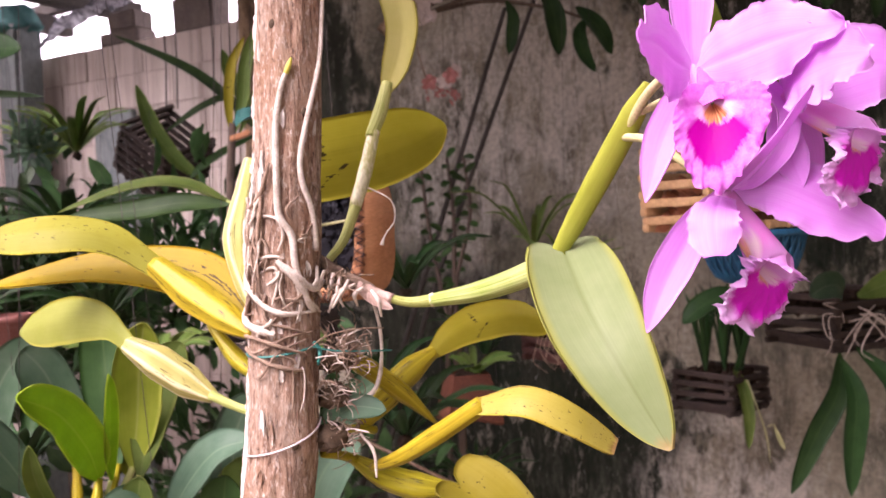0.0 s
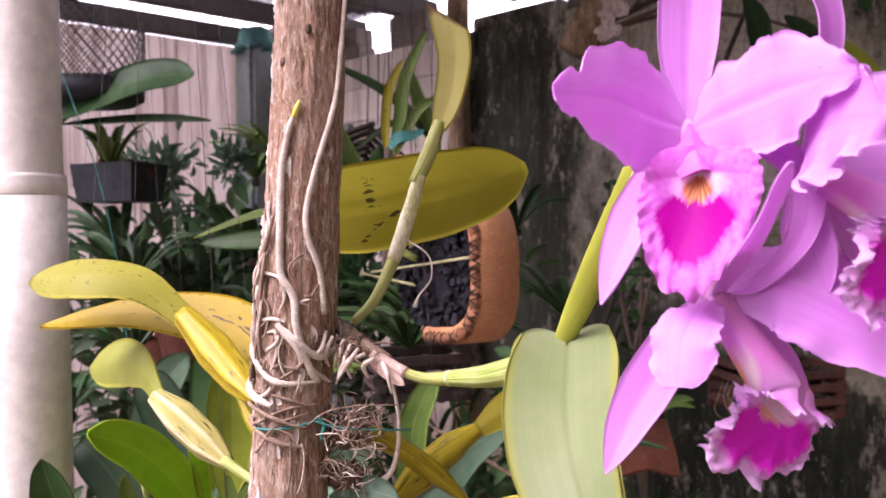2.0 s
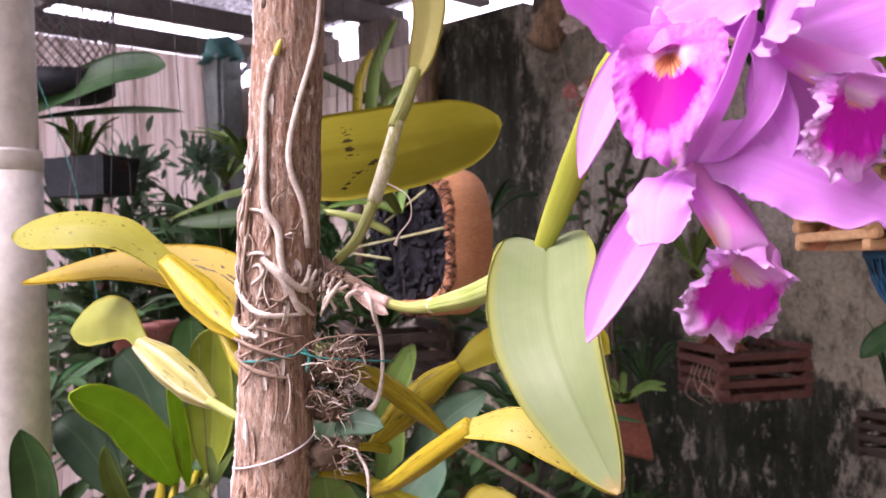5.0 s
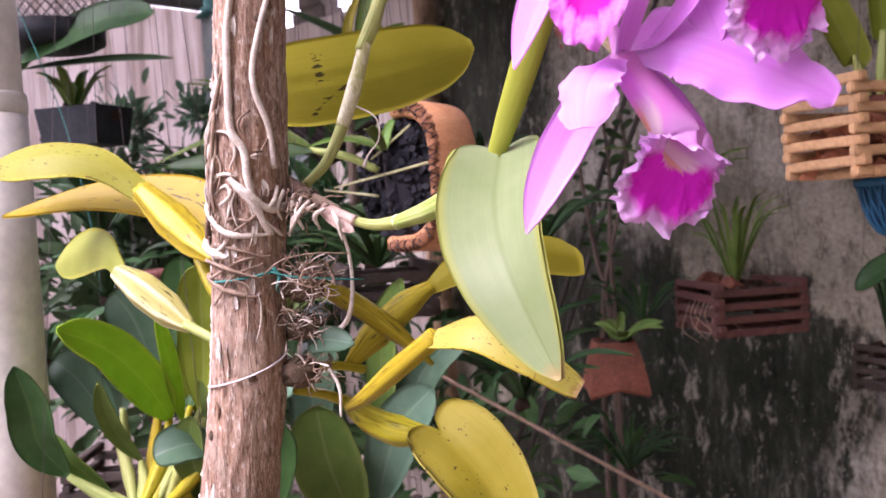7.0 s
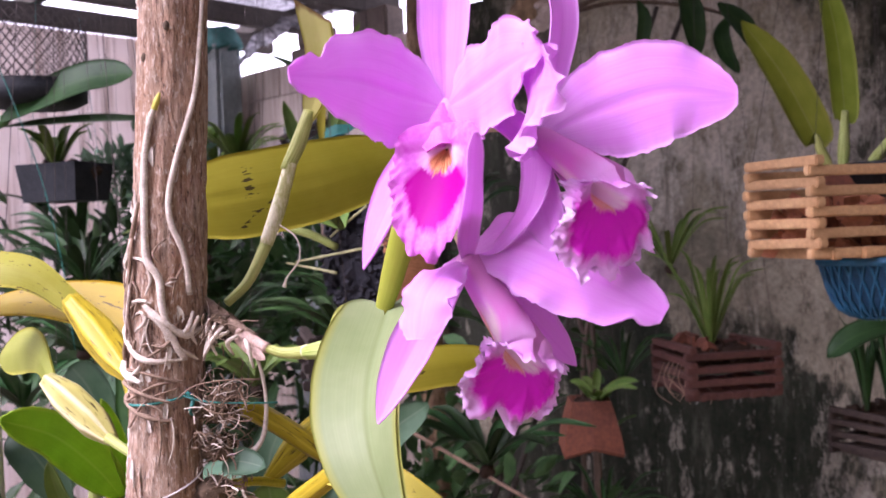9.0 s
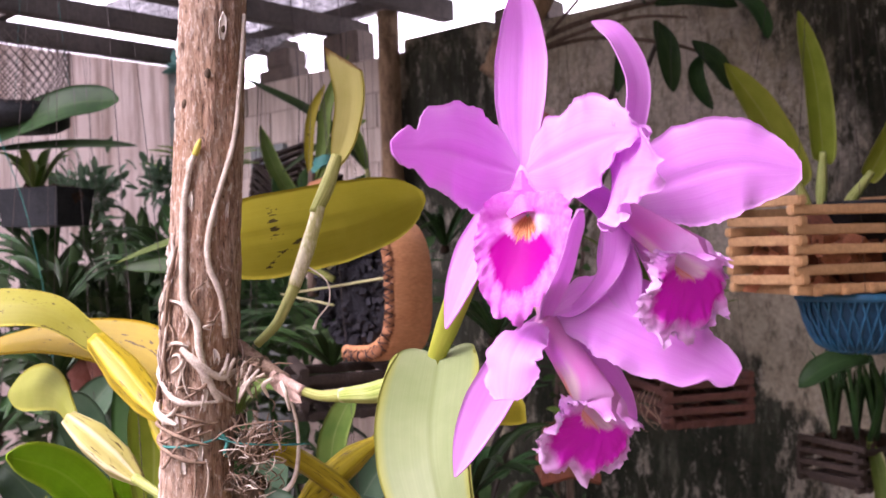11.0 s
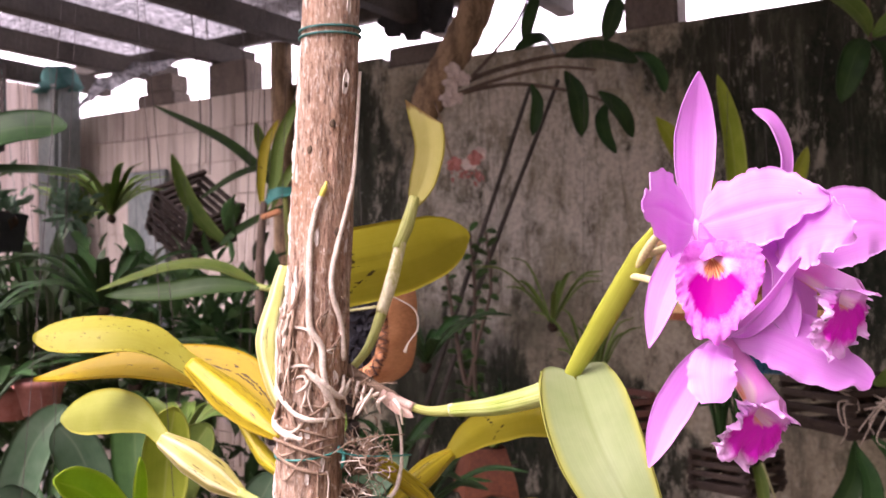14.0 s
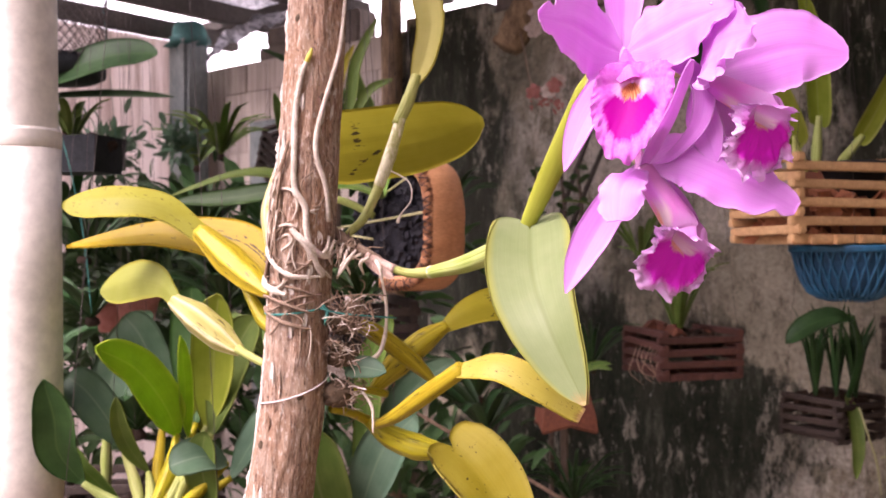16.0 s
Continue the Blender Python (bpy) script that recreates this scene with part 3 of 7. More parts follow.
def tube_mesh(name, pts, radii, mat, n=20, seg=8, ridges=0, ridge_depth=0.0, rough=0.0, seed=0, flat=1.0, cap=True):
    """A swept round (or flattened, ridged) body along a curve; radii at even steps along it."""
    c = spline(pts, n)
    r = np.interp(np.linspace(0, 1, n), np.linspace(0, 1, len(radii)), radii)
    tang = np.gradient(c, axis=0)
    ref = np.array((0.0, -1.0, 0.15)) if abs(unit(tang[n // 2])[1]) < 0.8 else np.array((0.0, 0.0, 1.0))
    rng = np.random.RandomState(seed + 11)
    verts, uvs, faces = [], [], []
    for i in range(n):
        t = unit(tang[i])
        a = unit(np.cross(t, ref))
        b = np.cross(a, t)
        for k in range(seg):
            w = 2 * math.pi * k / seg
            rr = r[i] * (1 + ridge_depth * math.cos(ridges * w) + rough * (rng.rand() - 0.5))
            verts.append(c[i] + a * rr * math.cos(w) + b * rr * math.sin(w) * flat)
            uvs.append((k / seg, i / (n - 1)))
    for i in range(n - 1):
        for k in range(seg):
            j = (k + 1) % seg
            faces.append((i * seg + k, i * seg + j, (i + 1) * seg + j, (i + 1) * seg + k))
    if cap:
        faces.append(tuple(range(seg))[::-1])
        faces.append(tuple((n - 1) * seg + k for k in range(seg)))
    return link_mesh(name, verts, faces, mat, uvs)


def tube(name, pts, radii, mat, parent, label="", **kw):
    return child(name, tube_mesh(name, pts, radii, mat, **kw), parent, label)


PROFILES = {
    "leaf": ((0, .12), (.08, .42), (.2, .74), (.38, .96), (.55, 1.0), (.75, .88), (.9, .58), (.97, .28), (1, .04)),
    "blunt": ((0, .16), (.08, .45), (.2, .78), (.4, 1.0), (.65, 1.0), (.85, .84), (.95, .55), (1, .12)),
    "heart": ((0, .84), (.05, .92), (.15, .99), (.3, 1.0), (.5, .95), (.7, .80), (.85, .58), (.95, .32), (1, .04)),
    "strap": ((0, .55), (.15, .8), (.4, 1.0), (.7, .85), (.9, .5), (1, .03)),
    "cut": ((0, .30), (.12, .60), (.3, .85), (.6, .95), (1, 1.0)),
    "petal": ((0, .14), (.1, .30), (.25, .68), (.45, .95), (.62, 1.0), (.8, .86), (.92, .56), (1, .10)),
    "petal_broad": ((0, .12), (.08, .34), (.2, .76), (.4, 1.0), (.58, .98), (.74, .76), (.86, .46), (.94, .30), (1, .12)),
    "petal_blunt": ((0, .14), (.1, .40), (.25, .78), (.42, 1.0), (.62, .97), (.8, .76), (.91, .52), (.97, .34), (1, .16)),
    "spoon": ((0, .30), (.2, .42), (.42, .78), (.65, 1.0), (.82, .95), (.94, .65), (1, .14)),
    "tongue": ((0, .50), (.15, .60), (.35, .84), (.6, 1.0), (.8, .96), (.93, .70), (1, .18)),
    "tapered": ((0, .50), (.18, .92), (.38, 1.0), (.6, .80), (.8, .54), (.93, .30), (1, .05)),
    "curled": ((0, .60), (.3, 1.0), (.5, .95), (.7, .60), (.9, .45), (1, .08)),
    "sepal": ((0, .35), (.15, .62), (.4, .95), (.6, 1.0), (.8, .72), (.93, .34), (1, .03)),
}


def blade_mesh(name, pts, hw, face, mat, profile="leaf", fold=0.15, thick=0.0012, n=22, m=8, face_end=None, ruffle=0.0, waves=7, heart=0.0, seed=0, wilt=0.0, slant=0.0, notch=(), frill=0.0, crease=0.0):
    """A leaf or petal along a curve. hw: greatest half width; face: where its upper side looks (turning to face_end at
    the tip); fold: how far the sides rise from the midrib; ruffle: waviness of the margin; heart: lobes behind the base;
    notch: bites (side, place, breadth, depth) out of the margin; frill: fine teeth; crease: groove along the midrib."""
    c = spline(pts, n)
    tang = np.gradient(c, axis=0)
    s = np.linspace(0, 1, n)
    fine = np.interp(np.linspace(0, 1, 201), *zip(*(PROFILES[profile] if isinstance(profile, str) else profile)))
    pad = np.concatenate([2 * fine[0] - fine[12:0:-1], fine, 2 * fine[-1] - fine[-2:-14:-1]])
    w = np.maximum(0.03, np.interp(s, np.linspace(0, 1, 201), np.convolve(pad, np.hanning(27)[1:-1] / np.hanning(27).sum(), "valid"))) * hw
    rng = np.random.RandomState(seed + 5)
    ph = rng.rand(6) * 6.28
    length = np.linalg.norm(np.diff(c, axis=0), axis=1).sum()
    top, uvs = [], []
    for i in range(n):
        t = unit(tang[i])
        f = unit((1 - s[i]) * np.asarray(face, float) + s[i] * np.asarray(face_end if face_end is not None else face, float))
        side = unit(np.cross(t, f))
        up = np.cross(side, t)
        for k in range(m + 1):
            u = 2 * k / m - 1
            lift = fold * abs(u) ** 1.3 * w[i]
            lift += ruffle * abs(u) ** 2.5 * (math.sin(waves * 6.28 * s[i] + ph[0] + (1.7 if u > 0 else 0)) + 0.6 * math.sin(2.3 * waves * 6.28 * s[i] + ph[1] + u)) * min(1, 4 * s[i])
            lift += wilt * math.sin(3 * s[i] + ph[2] + 1.5 * u) * w[i]
            edge = 1 + (ruffle / max(hw, 1e-6)) * 0.35 * abs(u) ** 3 * math.sin(3.1 * waves * 6.28 * s[i] + ph[3] + 2 * u) * min(1, 4 * s[i])
            for side_, at_, broad, deep in notch:
                if u * side_ > 0:
                    edge *= 1 - deep * math.exp(-((s[i] - at_) / broad) ** 2)
            if frill:
                edge += frill / max(w[i], 1e-4) * abs(u) ** 6 * (noise.noise(Vector((s[i] * 30, 3 * u + seed, 0.5))) + 0.8 * noise.noise(Vector((s[i] * 75, 3 * u + seed, 7.5)))) * min(1, 5 * s[i])
                lift += 0.8 * frill * abs(u) ** 5 * noise.noise(Vector((s[i] * 42, 3 * u + seed, 3.5)))
            lift -= crease * math.exp(-(u / 0.10) ** 2) * math.sin(math.pi * min(1, 1.1 * s[i]))
            back = -heart * math.sqrt(max(0.0, 1 - (2 * abs(u) - 1) ** 2)) * (1 - s[i]) ** 4 * length
            back += slant * u * s[i] ** 6 * length
            top.append(c[i] + side * (u * w[i] * edge) + up * lift + t * back)
            uvs.append(((u + 1) / 2, s[i]))
    top = np.array(top)
    q = m + 1
    faces = [(i * q + k, i * q + k + 1, (i + 1) * q + k + 1, (i + 1) * q + k) for i in range(n - 1) for k in range(m)]
    # second skin a leaf's thickness behind the first, closed along the rim
    g = top.reshape(n, q, 3)
    nu, nv = np.gradient(g, axis=1), np.gradient(g, axis=0)
    nn = np.cross(nu, nv)
    nn /= np.maximum(1e-12, np.linalg.norm(nn, axis=2, keepdims=True))
    bottom = (g - nn * thick).reshape(-1, 3)
    off = n * q
    faces += [(off + a, off + d, off + c_, off + b) for a, b, c_, d in faces]
    rim = [i * q for i in range(n)] + [(n - 1) * q + k for k in range(1, q)] + [i * q + m for i in range(n - 2, -1, -1)] + [k for k in range(m - 1, 0, -1)]
    for a, b in zip(rim, rim[1:] + rim[:1]):
        faces.append((a, off + a, off + b, b))
    return link_mesh(name, np.vstack([top, bottom]), faces, mat, uvs + uvs)


def blade(name, pts, hw, face, mat, parent, label="", **kw):
    return child(name, blade_mesh(name, pts, hw, face, mat, **kw), parent, label)


def box_bm(size, bevel=0.003):
    bm = bmesh.new()
    bmesh.ops.create_cube(bm, size=1.0, matrix=Matrix.Diagonal((*size, 1)))
    if bevel:
        bmesh.ops.bevel(bm, geom=list(bm.edges), offset=bevel, segments=2, affect="EDGES")
    return bm


# ---- the place: corner of a plant house; u runs along the back wall, v out from it ----
CORNER, UDIR, VDIR = np.array((-2.08, 4.71, 0.0)), np.array((0.866, -0.5, 0.0)), np.array((-0.5, -0.866, 0.0))
WALL_TOP, ROOF_V = 2.39, 2.95


def W(u, v, z):
    return Vector(CORNER + UDIR * u + VDIR * v + np.array((0, 0, z)))


def room_box(name, u0, u1, v0, v1, z0, z1, mat, parent=None, bevel=0.004, label="", kind=""):
    bm = box_bm((u1 - u0, v1 - v0, z1 - z0), bevel)
    mtx = Matrix((Vector(UDIR), Vector(-VDIR), Vector((0, 0, 1)))).transposed().to_4x4()
    mtx.translation = W((u0 + u1) / 2, (v0 + v1) / 2, (z0 + z1) / 2)
    bmesh.ops.transform(bm, matrix=mtx, verts=bm.verts)
    ob = part(name, bm, mat, parent, label)
    if kind:
        tagged(ob, kind=kind)
    return ob


bm = bmesh.new()
bmesh.ops.create_grid(bm, x_segments=40, y_segments=40, size=60)
tagged(part("ground", bm, M["ground"], None), "packed brown earth floor of the plant house", "ground", kind="structure")

wall_back = room_box("wall_back", 1.54, 5.14, -0.14, 0.0, 0.0, WALL_TOP, M["render"], kind="structure")
tagged(wall_back, "cement-rendered wall streaked with black mould and damp", "wall")
wall_block = room_box("wall_block", -0.14, 1.54, -0.14, -0.008, 0.0, WALL_TOP, M["mortar"], kind="structure")
tagged(wall_block, "limewashed block wall with open gaps under the roof", "wall")
wall_left = room_box("wall_left", -0.008, 0.0, -0.004, 5.2, 0.0, 2.545, M["sheet"], bevel=0.0, kind="structure")
tagged(wall_left, "pale backlit sheet side wall with brown drip stains", "wall")
wall_right = room_box("wall_right", 5.0, 5.14, -0.004, 5.2, 0.0, 2.545, M["render"], kind="structure")
tagged(wall_right, "cement-rendered end wall dark with damp", "wall")
backdrop = room_box("backdrop", -34.0, 16.0, -9.05, -9.0, -1.0, 12.0, M["bright_sky"], bevel=0.0, kind="structure")
tagged(backdrop, "bright hazy white sky beyond the wall", "sky")
ceiling = room_box("ceiling", 1.36, 6.2, -0.35, 2.35, 2.70, 2.704, M["roof"], bevel=0.0, kind="structure")
tagged(ceiling, "worn grey translucent roof sheeting", "roof")

ceiling_2 = room_box("ceiling_2", 0.10, 1.356, -0.35, 0.72, 2.70, 2.704, M["roof_clear"], bevel=0.0, kind="structure")
tagged(ceiling_2, "bright worn clear roof sheeting over the corner", "roof")

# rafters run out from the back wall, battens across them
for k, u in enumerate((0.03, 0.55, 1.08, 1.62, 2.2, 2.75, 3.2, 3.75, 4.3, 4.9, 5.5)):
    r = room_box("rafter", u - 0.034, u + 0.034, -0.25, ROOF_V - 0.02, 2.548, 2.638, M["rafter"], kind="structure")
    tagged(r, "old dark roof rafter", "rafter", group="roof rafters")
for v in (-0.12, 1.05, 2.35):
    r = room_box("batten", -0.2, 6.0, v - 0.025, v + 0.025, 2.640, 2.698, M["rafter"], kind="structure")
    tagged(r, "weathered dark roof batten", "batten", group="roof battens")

# block stacks on the wall top that carry the rafters
for u0, u1, z1 in ((0.54, 0.80, 2.455), (0.60, 0.78, 2.545), (1.03, 1.27, 2.546), (2.06, 2.32, 2.475), (3.07, 3.26, 2.546), (4.2, 4.45, 2.546)):
    ob = room_box("block_stack", u0, u1, -0.13, -0.01, WALL_TOP if z1 < 2.5 or u0 > 0.9 else 2.457, z1, M["old_block"], wall_block if u0 < 1.5 else wall_back, 0.008)
room_box("coping", 1.56, 2.02, -0.12, -0.012, WALL_TOP, 2.445, M["render"], wall_back, 0.006)

# crumpled clear sheet sagging under the corner of the roof
ps_ = thing("plastic_sheet", "crumpled grey translucent plastic sheet sagging from the rafters", "sheet", at=W(0.62, 0.10, 2.56))
blade("sheet", [W(1.00, 0.16, 2.545), W(0.74, 0.14, 2.540), W(0.50, 0.12, 2.520), W(0.24, 0.10, 2.420)], 0.045, (0.2, -0.5, -0.85), M["roof_clear"], ps_, profile=((0, .4), (.25, .9), (.6, 1.0), (.85, .6), (1, .2)), ruffle=0.016, waves=2.2, frill=0.006, fold=0.3, thick=0.0010, n=40, m=14, seed=3)

# black shade net bunched under the roof beside the log
sn = thing("shade_net", "torn black shade net bunched under the roof edge", "net", at=W(2.20, 0.03, 2.53))
for k, (u0, zb, w_) in enumerate(((2.12, 2.505, 0.075), (2.22, 2.475, 0.085), (2.33, 2.490, 0.075))):
    blade("fold", [W(u0, 0.02 + 0.012 * k, 2.694), W(u0 + 0.01, 0.035, 2.61), W(u0 - 0.005, 0.03, zb)], w_, tuple(VDIR), M["shade_net"], sn, profile=((0, 1), (.5, .95), (.8, .85), (1, .45)), ruffle=0.012, waves=2.5, frill=0.006, fold=0.2, n=26, m=16, seed=k)

# concrete corner post with a green net cap
post = thing("concrete_post", "grey concrete post with torn green netting on top", "post", at=(-2.02, 4.50, 0))
bm = box_bm((0.17, 0.15, 2.54), 0.02)
bmesh.ops.transform(bm, matrix=Matrix.Translation((-2.02, 4.50, 1.27)) @ Matrix.Rotation(radians(-30), 4, "Z"), verts=bm.verts)
part("shaft", bm, M["concrete"], post)
rng = random.Random(4)
bm = bmesh.new()
bmesh.ops.create_uvsphere(bm, u_segments=16, v_segments=10, radius=0.10)
for v in bm.verts:
    v.co *= 1 + 0.75 * (rng.random() - 0.5)
    v.co.z *= 0.9 if v.co.z > 0 else 0.75
bmesh.ops.transform(bm, matrix=Matrix.Translation((-2.02, 4.50, 2.52)), verts=bm.verts)
part("net_cap", bm, M["torn_net"], post, "torn green netting", smooth=True)

# timber leaning against the back wall
tp = thing("timber_post", "brown weathered timber post against the wall", "post", at=(-0.76, 3.86, 0))
tube("trunk", [(-0.76, 3.86, 0), (-0.765, 3.86, 1.2), (-0.77, 3.87, 2.55)], [0.06, 0.05, 0.045], M["log"], tp, n=24, seg=12, rough=0.15)

# white plastic downpipe
pipe = thing("downpipe", "cream-white plastic downpipe with a socket joint", "pipe", at=(-0.724, 1.222, 0))
tube("pipe", [(-0.724, 1.222, 0), (-0.722, 1.222, 1.3), (-0.727, 1.222, 2.69)], [0.05, 0.05], M["pvc"], pipe, n=6, seg=40)
tube("socket", [(-0.7222, 1.222, 0.9), (-0.7224, 1.222, 1.628)], [0.0535, 0.0535], M["pvc"], pipe, n=4, seg=40)
tube("ring", [(-0.7222, 1.222, 1.600), (-0.7223, 1.222, 1.612), (-0.7224, 1.222, 1.630)], [0.0535, 0.0555, 0.0535], M["pvc"], pipe, n=8, seg=40)

# ---- the trunk section and the orchid tied to it ----
POLE = [(-0.232, 0.84, 0.5), (-0.176, 0.848, 1.186), (-0.160, 0.851, 1.29), (-0.149, 0.853, 1.45), (-0.136, 0.855, 1.64), (-0.126, 0.857, 1.815), (-0.075, 0.865, 2.545)]


def pole_at(z):
    a = np.array(POLE)
    return np.array([np.interp(z, a[:, 2], a[:, 0]), np.interp(z, a[:, 2], a[:, 1]), z])


def pole_radius(z):
    return float(np.interp(z, [0.5, 1.2, 1.5, 1.8, 2.55], [0.038, 0.0335, 0.0315, 0.0285, 0.026]))


def on_pole(deg, z, lift=0.003):
    """A place on the trunk's skin; 0 degrees faces -y, 90 faces +x."""
    c, r, a = pole_at(z), pole_radius(z) + lift, radians(deg)
    return c + np.array((math.sin(a) * r, -math.cos(a) * r, 0))


trunk = thing("trunk_section", "brown rough-barked trunk section with pale cracks, standing upright", "trunk", at=POLE[0])
zs = np.concatenate([np.linspace(0.0, 1.0, 30)[:-1], np.linspace(1.0, 1.95, 250)[:-1], np.linspace(1.95, 2.546, 30)])
verts, faces, seg = [], [], 84
for i, z in enumerate(zs):
    c, r = pole_at(max(z, 0.5)), pole_radius(z)
    c = np.array((c[0], c[1], z))
    for k in range(seg):
        a = 2 * math.pi * k / seg
        d = noise.noise(Vector((math.cos(a) * 2.2, math.sin(a) * 2.2, z * 9))) * 0.045 + noise.noise(Vector((math.cos(a) * 8, math.sin(a) * 8, z * 14))) * 0.05
        d += 0.03 * max(0.0, noise.noise(Vector((math.cos(a) * 13, math.sin(a) * 13, z * 5))))
        d -= 0.05 * max(0.0, 0.22 - abs(noise.noise(Vector((math.cos(a) * 6.5, math.sin(a) * 6.5, z * 15 + 7))))) / 0.22
        d += 0.028 * noise.noise(Vector((math.cos(a) * 20, math.sin(a) * 20, z * 38)))
        verts.append(c + np.array((math.cos(a), math.sin(a), 0)) * r * (1 + d))
for i in range(len(zs) - 1):
    for k in range(seg):
        j = (k + 1) % seg
        faces.append((i * seg + k, i * seg + j, (i + 1) * seg + j, (i + 1) * seg + k))
child("bark", link_mesh("bark", verts, faces, M["bark"]), trunk)


for deg, z0, z1, r in ((-88, 1.05, 1.80, 0.0035), (-76, 1.20, 1.62, 0.003), (-97, 1.35, 1.83, 0.005), (-104, 1.46, 1.72, 0.006), (-92, 1.12, 1.40, 0.005)):
    tube("bark_strip", [on_pole(deg + 4 * math.sin(7 * f), z0 + (z1 - z0) * f, -0.0005) for f in np.linspace(0, 1, 9)], [r * 0.2, r * 0.7, r * 0.35, r * 0.8, r * 0.2], M["root"] if deg > 0 else M["bark_pale"], trunk, "pale peeling strip of bark", n=110, seg=7, rough=0.9, seed=int(z0 * 100))


rt_ = random.Random(5)
for k in range(22):
    deg, z0, r = rt_.uniform(-112, -70), rt_.uniform(1.05, 1.75), rt_.uniform(0.0022, 0.0046)
    ln = rt_.uniform(0.05, 0.16)
    tube("bark_strip", [on_pole(deg + 5 * math.sin(9 * f + k), z0 + ln * f, -0.0008) for f in np.linspace(0, 1, 6)], [r * 0.2, r, r * 0.6, r * 0.9, r * 0.2], M["bark_pale"], trunk, "pale peeling strip of bark", n=44, seg=7, rough=0.9, seed=k + 50)
for k in range(46):
    deg, z0 = rt_.uniform(-100, 70), rt_.uniform(1.1, 1.83)
    ln, w = rt_.uniform(0.008, 0.03), rt_.uniform(0.0014, 0.0034)
    lift = rt_.uniform(0.0002, 0.002)
    if -30 < deg < 25 and z0 > 1.6:
        continue
    blade("bark_flake", [on_pole(deg, z0, -0.001), on_pole(deg + rt_.uniform(-3, 3), z0 + ln * 0.5, lift * 0.5), on_pole(deg + rt_.uniform(-5, 5), z0 + ln, lift)], w, unit(on_pole(deg, z0, 1.0) - pole_at(z0)), M["bark_pale"] if rt_.random() < 0.55 else M["bark"], trunk, profile="strap", fold=0.25, n=7, m=3, seed=k, ruffle=0.0004)
for deg, z in ((38, 1.60), (20, 1.705), (-22, 1.68), (30, 1.30), (-35, 1.25), (44, 1.745)):
    bm = bmesh.new()
    bmesh.ops.create_icosphere(bm, subdivisions=2, radius=0.0032)
    for v in bm.verts:
        v.co *= 1 + 0.4 * noise.noise(v.co * 400 + Vector((deg, 0, z)))
        v.co.z *= 1.4
    bmesh.ops.translate(bm, verts=bm.verts, vec=on_pole(deg, z, -0.0012))
    part("knot", bm, M["moss"], trunk, "small dark knot", smooth=True)


def wrap(name, a0, a1, z0, z1, r, mat, parent, sag=0.0, lift=0.002, n=26, label=""):
    pts = [on_pole(a0 + (a1 - a0) * f, z0 + (z1 - z0) * f - sag * math.sin(math.pi * f), lift) for f in np.linspace(0, 1, 12)]
    return tube(name, pts, [r, r], mat, parent, label, n=n, seg=6)


tie = thing("wire_tie", "thin pale wire wound round the trunk", "wire", at=on_pole(0, 1.305))
wrap("wire_loop", -100, 100, 1.288, 1.318, 0.0009, M["wire"], tie, 0.006)
tie2 = thing("green_tie", "green and pinkish plastic ties round trunk and roots", "tie", at=on_pole(0, 1.385))
wrap("tie_loop", -110, 60, 1.384, 1.388, 0.0011, M["green_tie"], tie2, 0.004)
tube("tie_end", [on_pole(55, 1.388), (-0.105, 0.835, 1.383), (-0.075, 0.85, 1.379), (-0.055, 0.87, 1.376)], [0.0009, 0.0009], M["green_tie"], tie2, n=12, seg=5)
tube("tie_knot", [on_pole(58, 1.392), on_pole(66, 1.384, 0.006), on_pole(60, 1.375, 0.008), on_pole(70, 1.37)], [0.0018, 0.0022, 0.0016, 0.001], M["green_tie"], tie2, n=14, seg=6)
tube("tie_strand", [on_pole(45, 1.386), (-0.110, 0.825, 1.398), (-0.085, 0.832, 1.402), (-0.06, 0.85, 1.400)], [0.0007, 0.0007], M["root_old"], tie2, n=14, seg=5)
tie3 = thing("dark_tie", "dark grey-green rope round the trunk top", "rope", at=on_pole(0, 1.80))
for z in (1.796, 1.803):
    wrap("rope", -170, 175, z, z + 0.004, 0.0014, M["torn_net"], tie3, 0.004)

orchid = thing("cattleya_orchid", "flowering orchid with lilac blooms and yellowing leaves, tied to the trunk", "orchid", at=on_pole(40, 1.44))

# long roots on the bark
tube("root", [on_pole(6, 1.636), on_pole(-2, 1.622), on_pole(-9, 1.590), on_pole(-7, 1.545), on_pole(-4, 1.516), on_pole(2, 1.504), on_pole(18, 1.489), on_pole(24, 1.463), on_pole(43, 1.432), on_pole(56, 1.421)], [0.0024, 0.0031, 0.0033, 0.0034, 0.0030], M["root"], orchid, n=54, seg=10, rough=0.10)
tube("root_tip", [on_pole(5, 1.634), on_pole(9, 1.641), on_pole(13, 1.648)], [0.0026, 0.0029, 0.0010], M["root_tip"], orchid, "yellow-green growing root tip", n=8, seg=10)
tube("root", [on_pole(84, 1.76), on_pole(74, 1.690), on_pole(64, 1.645), on_pole(39, 1.593), on_pole(29, 1.559), on_pole(33, 1.537), on_pole(52, 1.510), on_pole(62, 1.475)], [0.0016, 0.0022, 0.0027, 0.0028, 0.0026], M["root"], orchid, n=50, seg=10, rough=0.10)
tube("root", [on_pole(-64, 1.516), on_pole(-34, 1.529), on_pole(-26, 1.542), on_pole(-19, 1.556)], [0.0022, 0.0022, 0.0012], M["root_old"], orchid, n=22, seg=8, rough=0.2)
rr = random.Random(21)
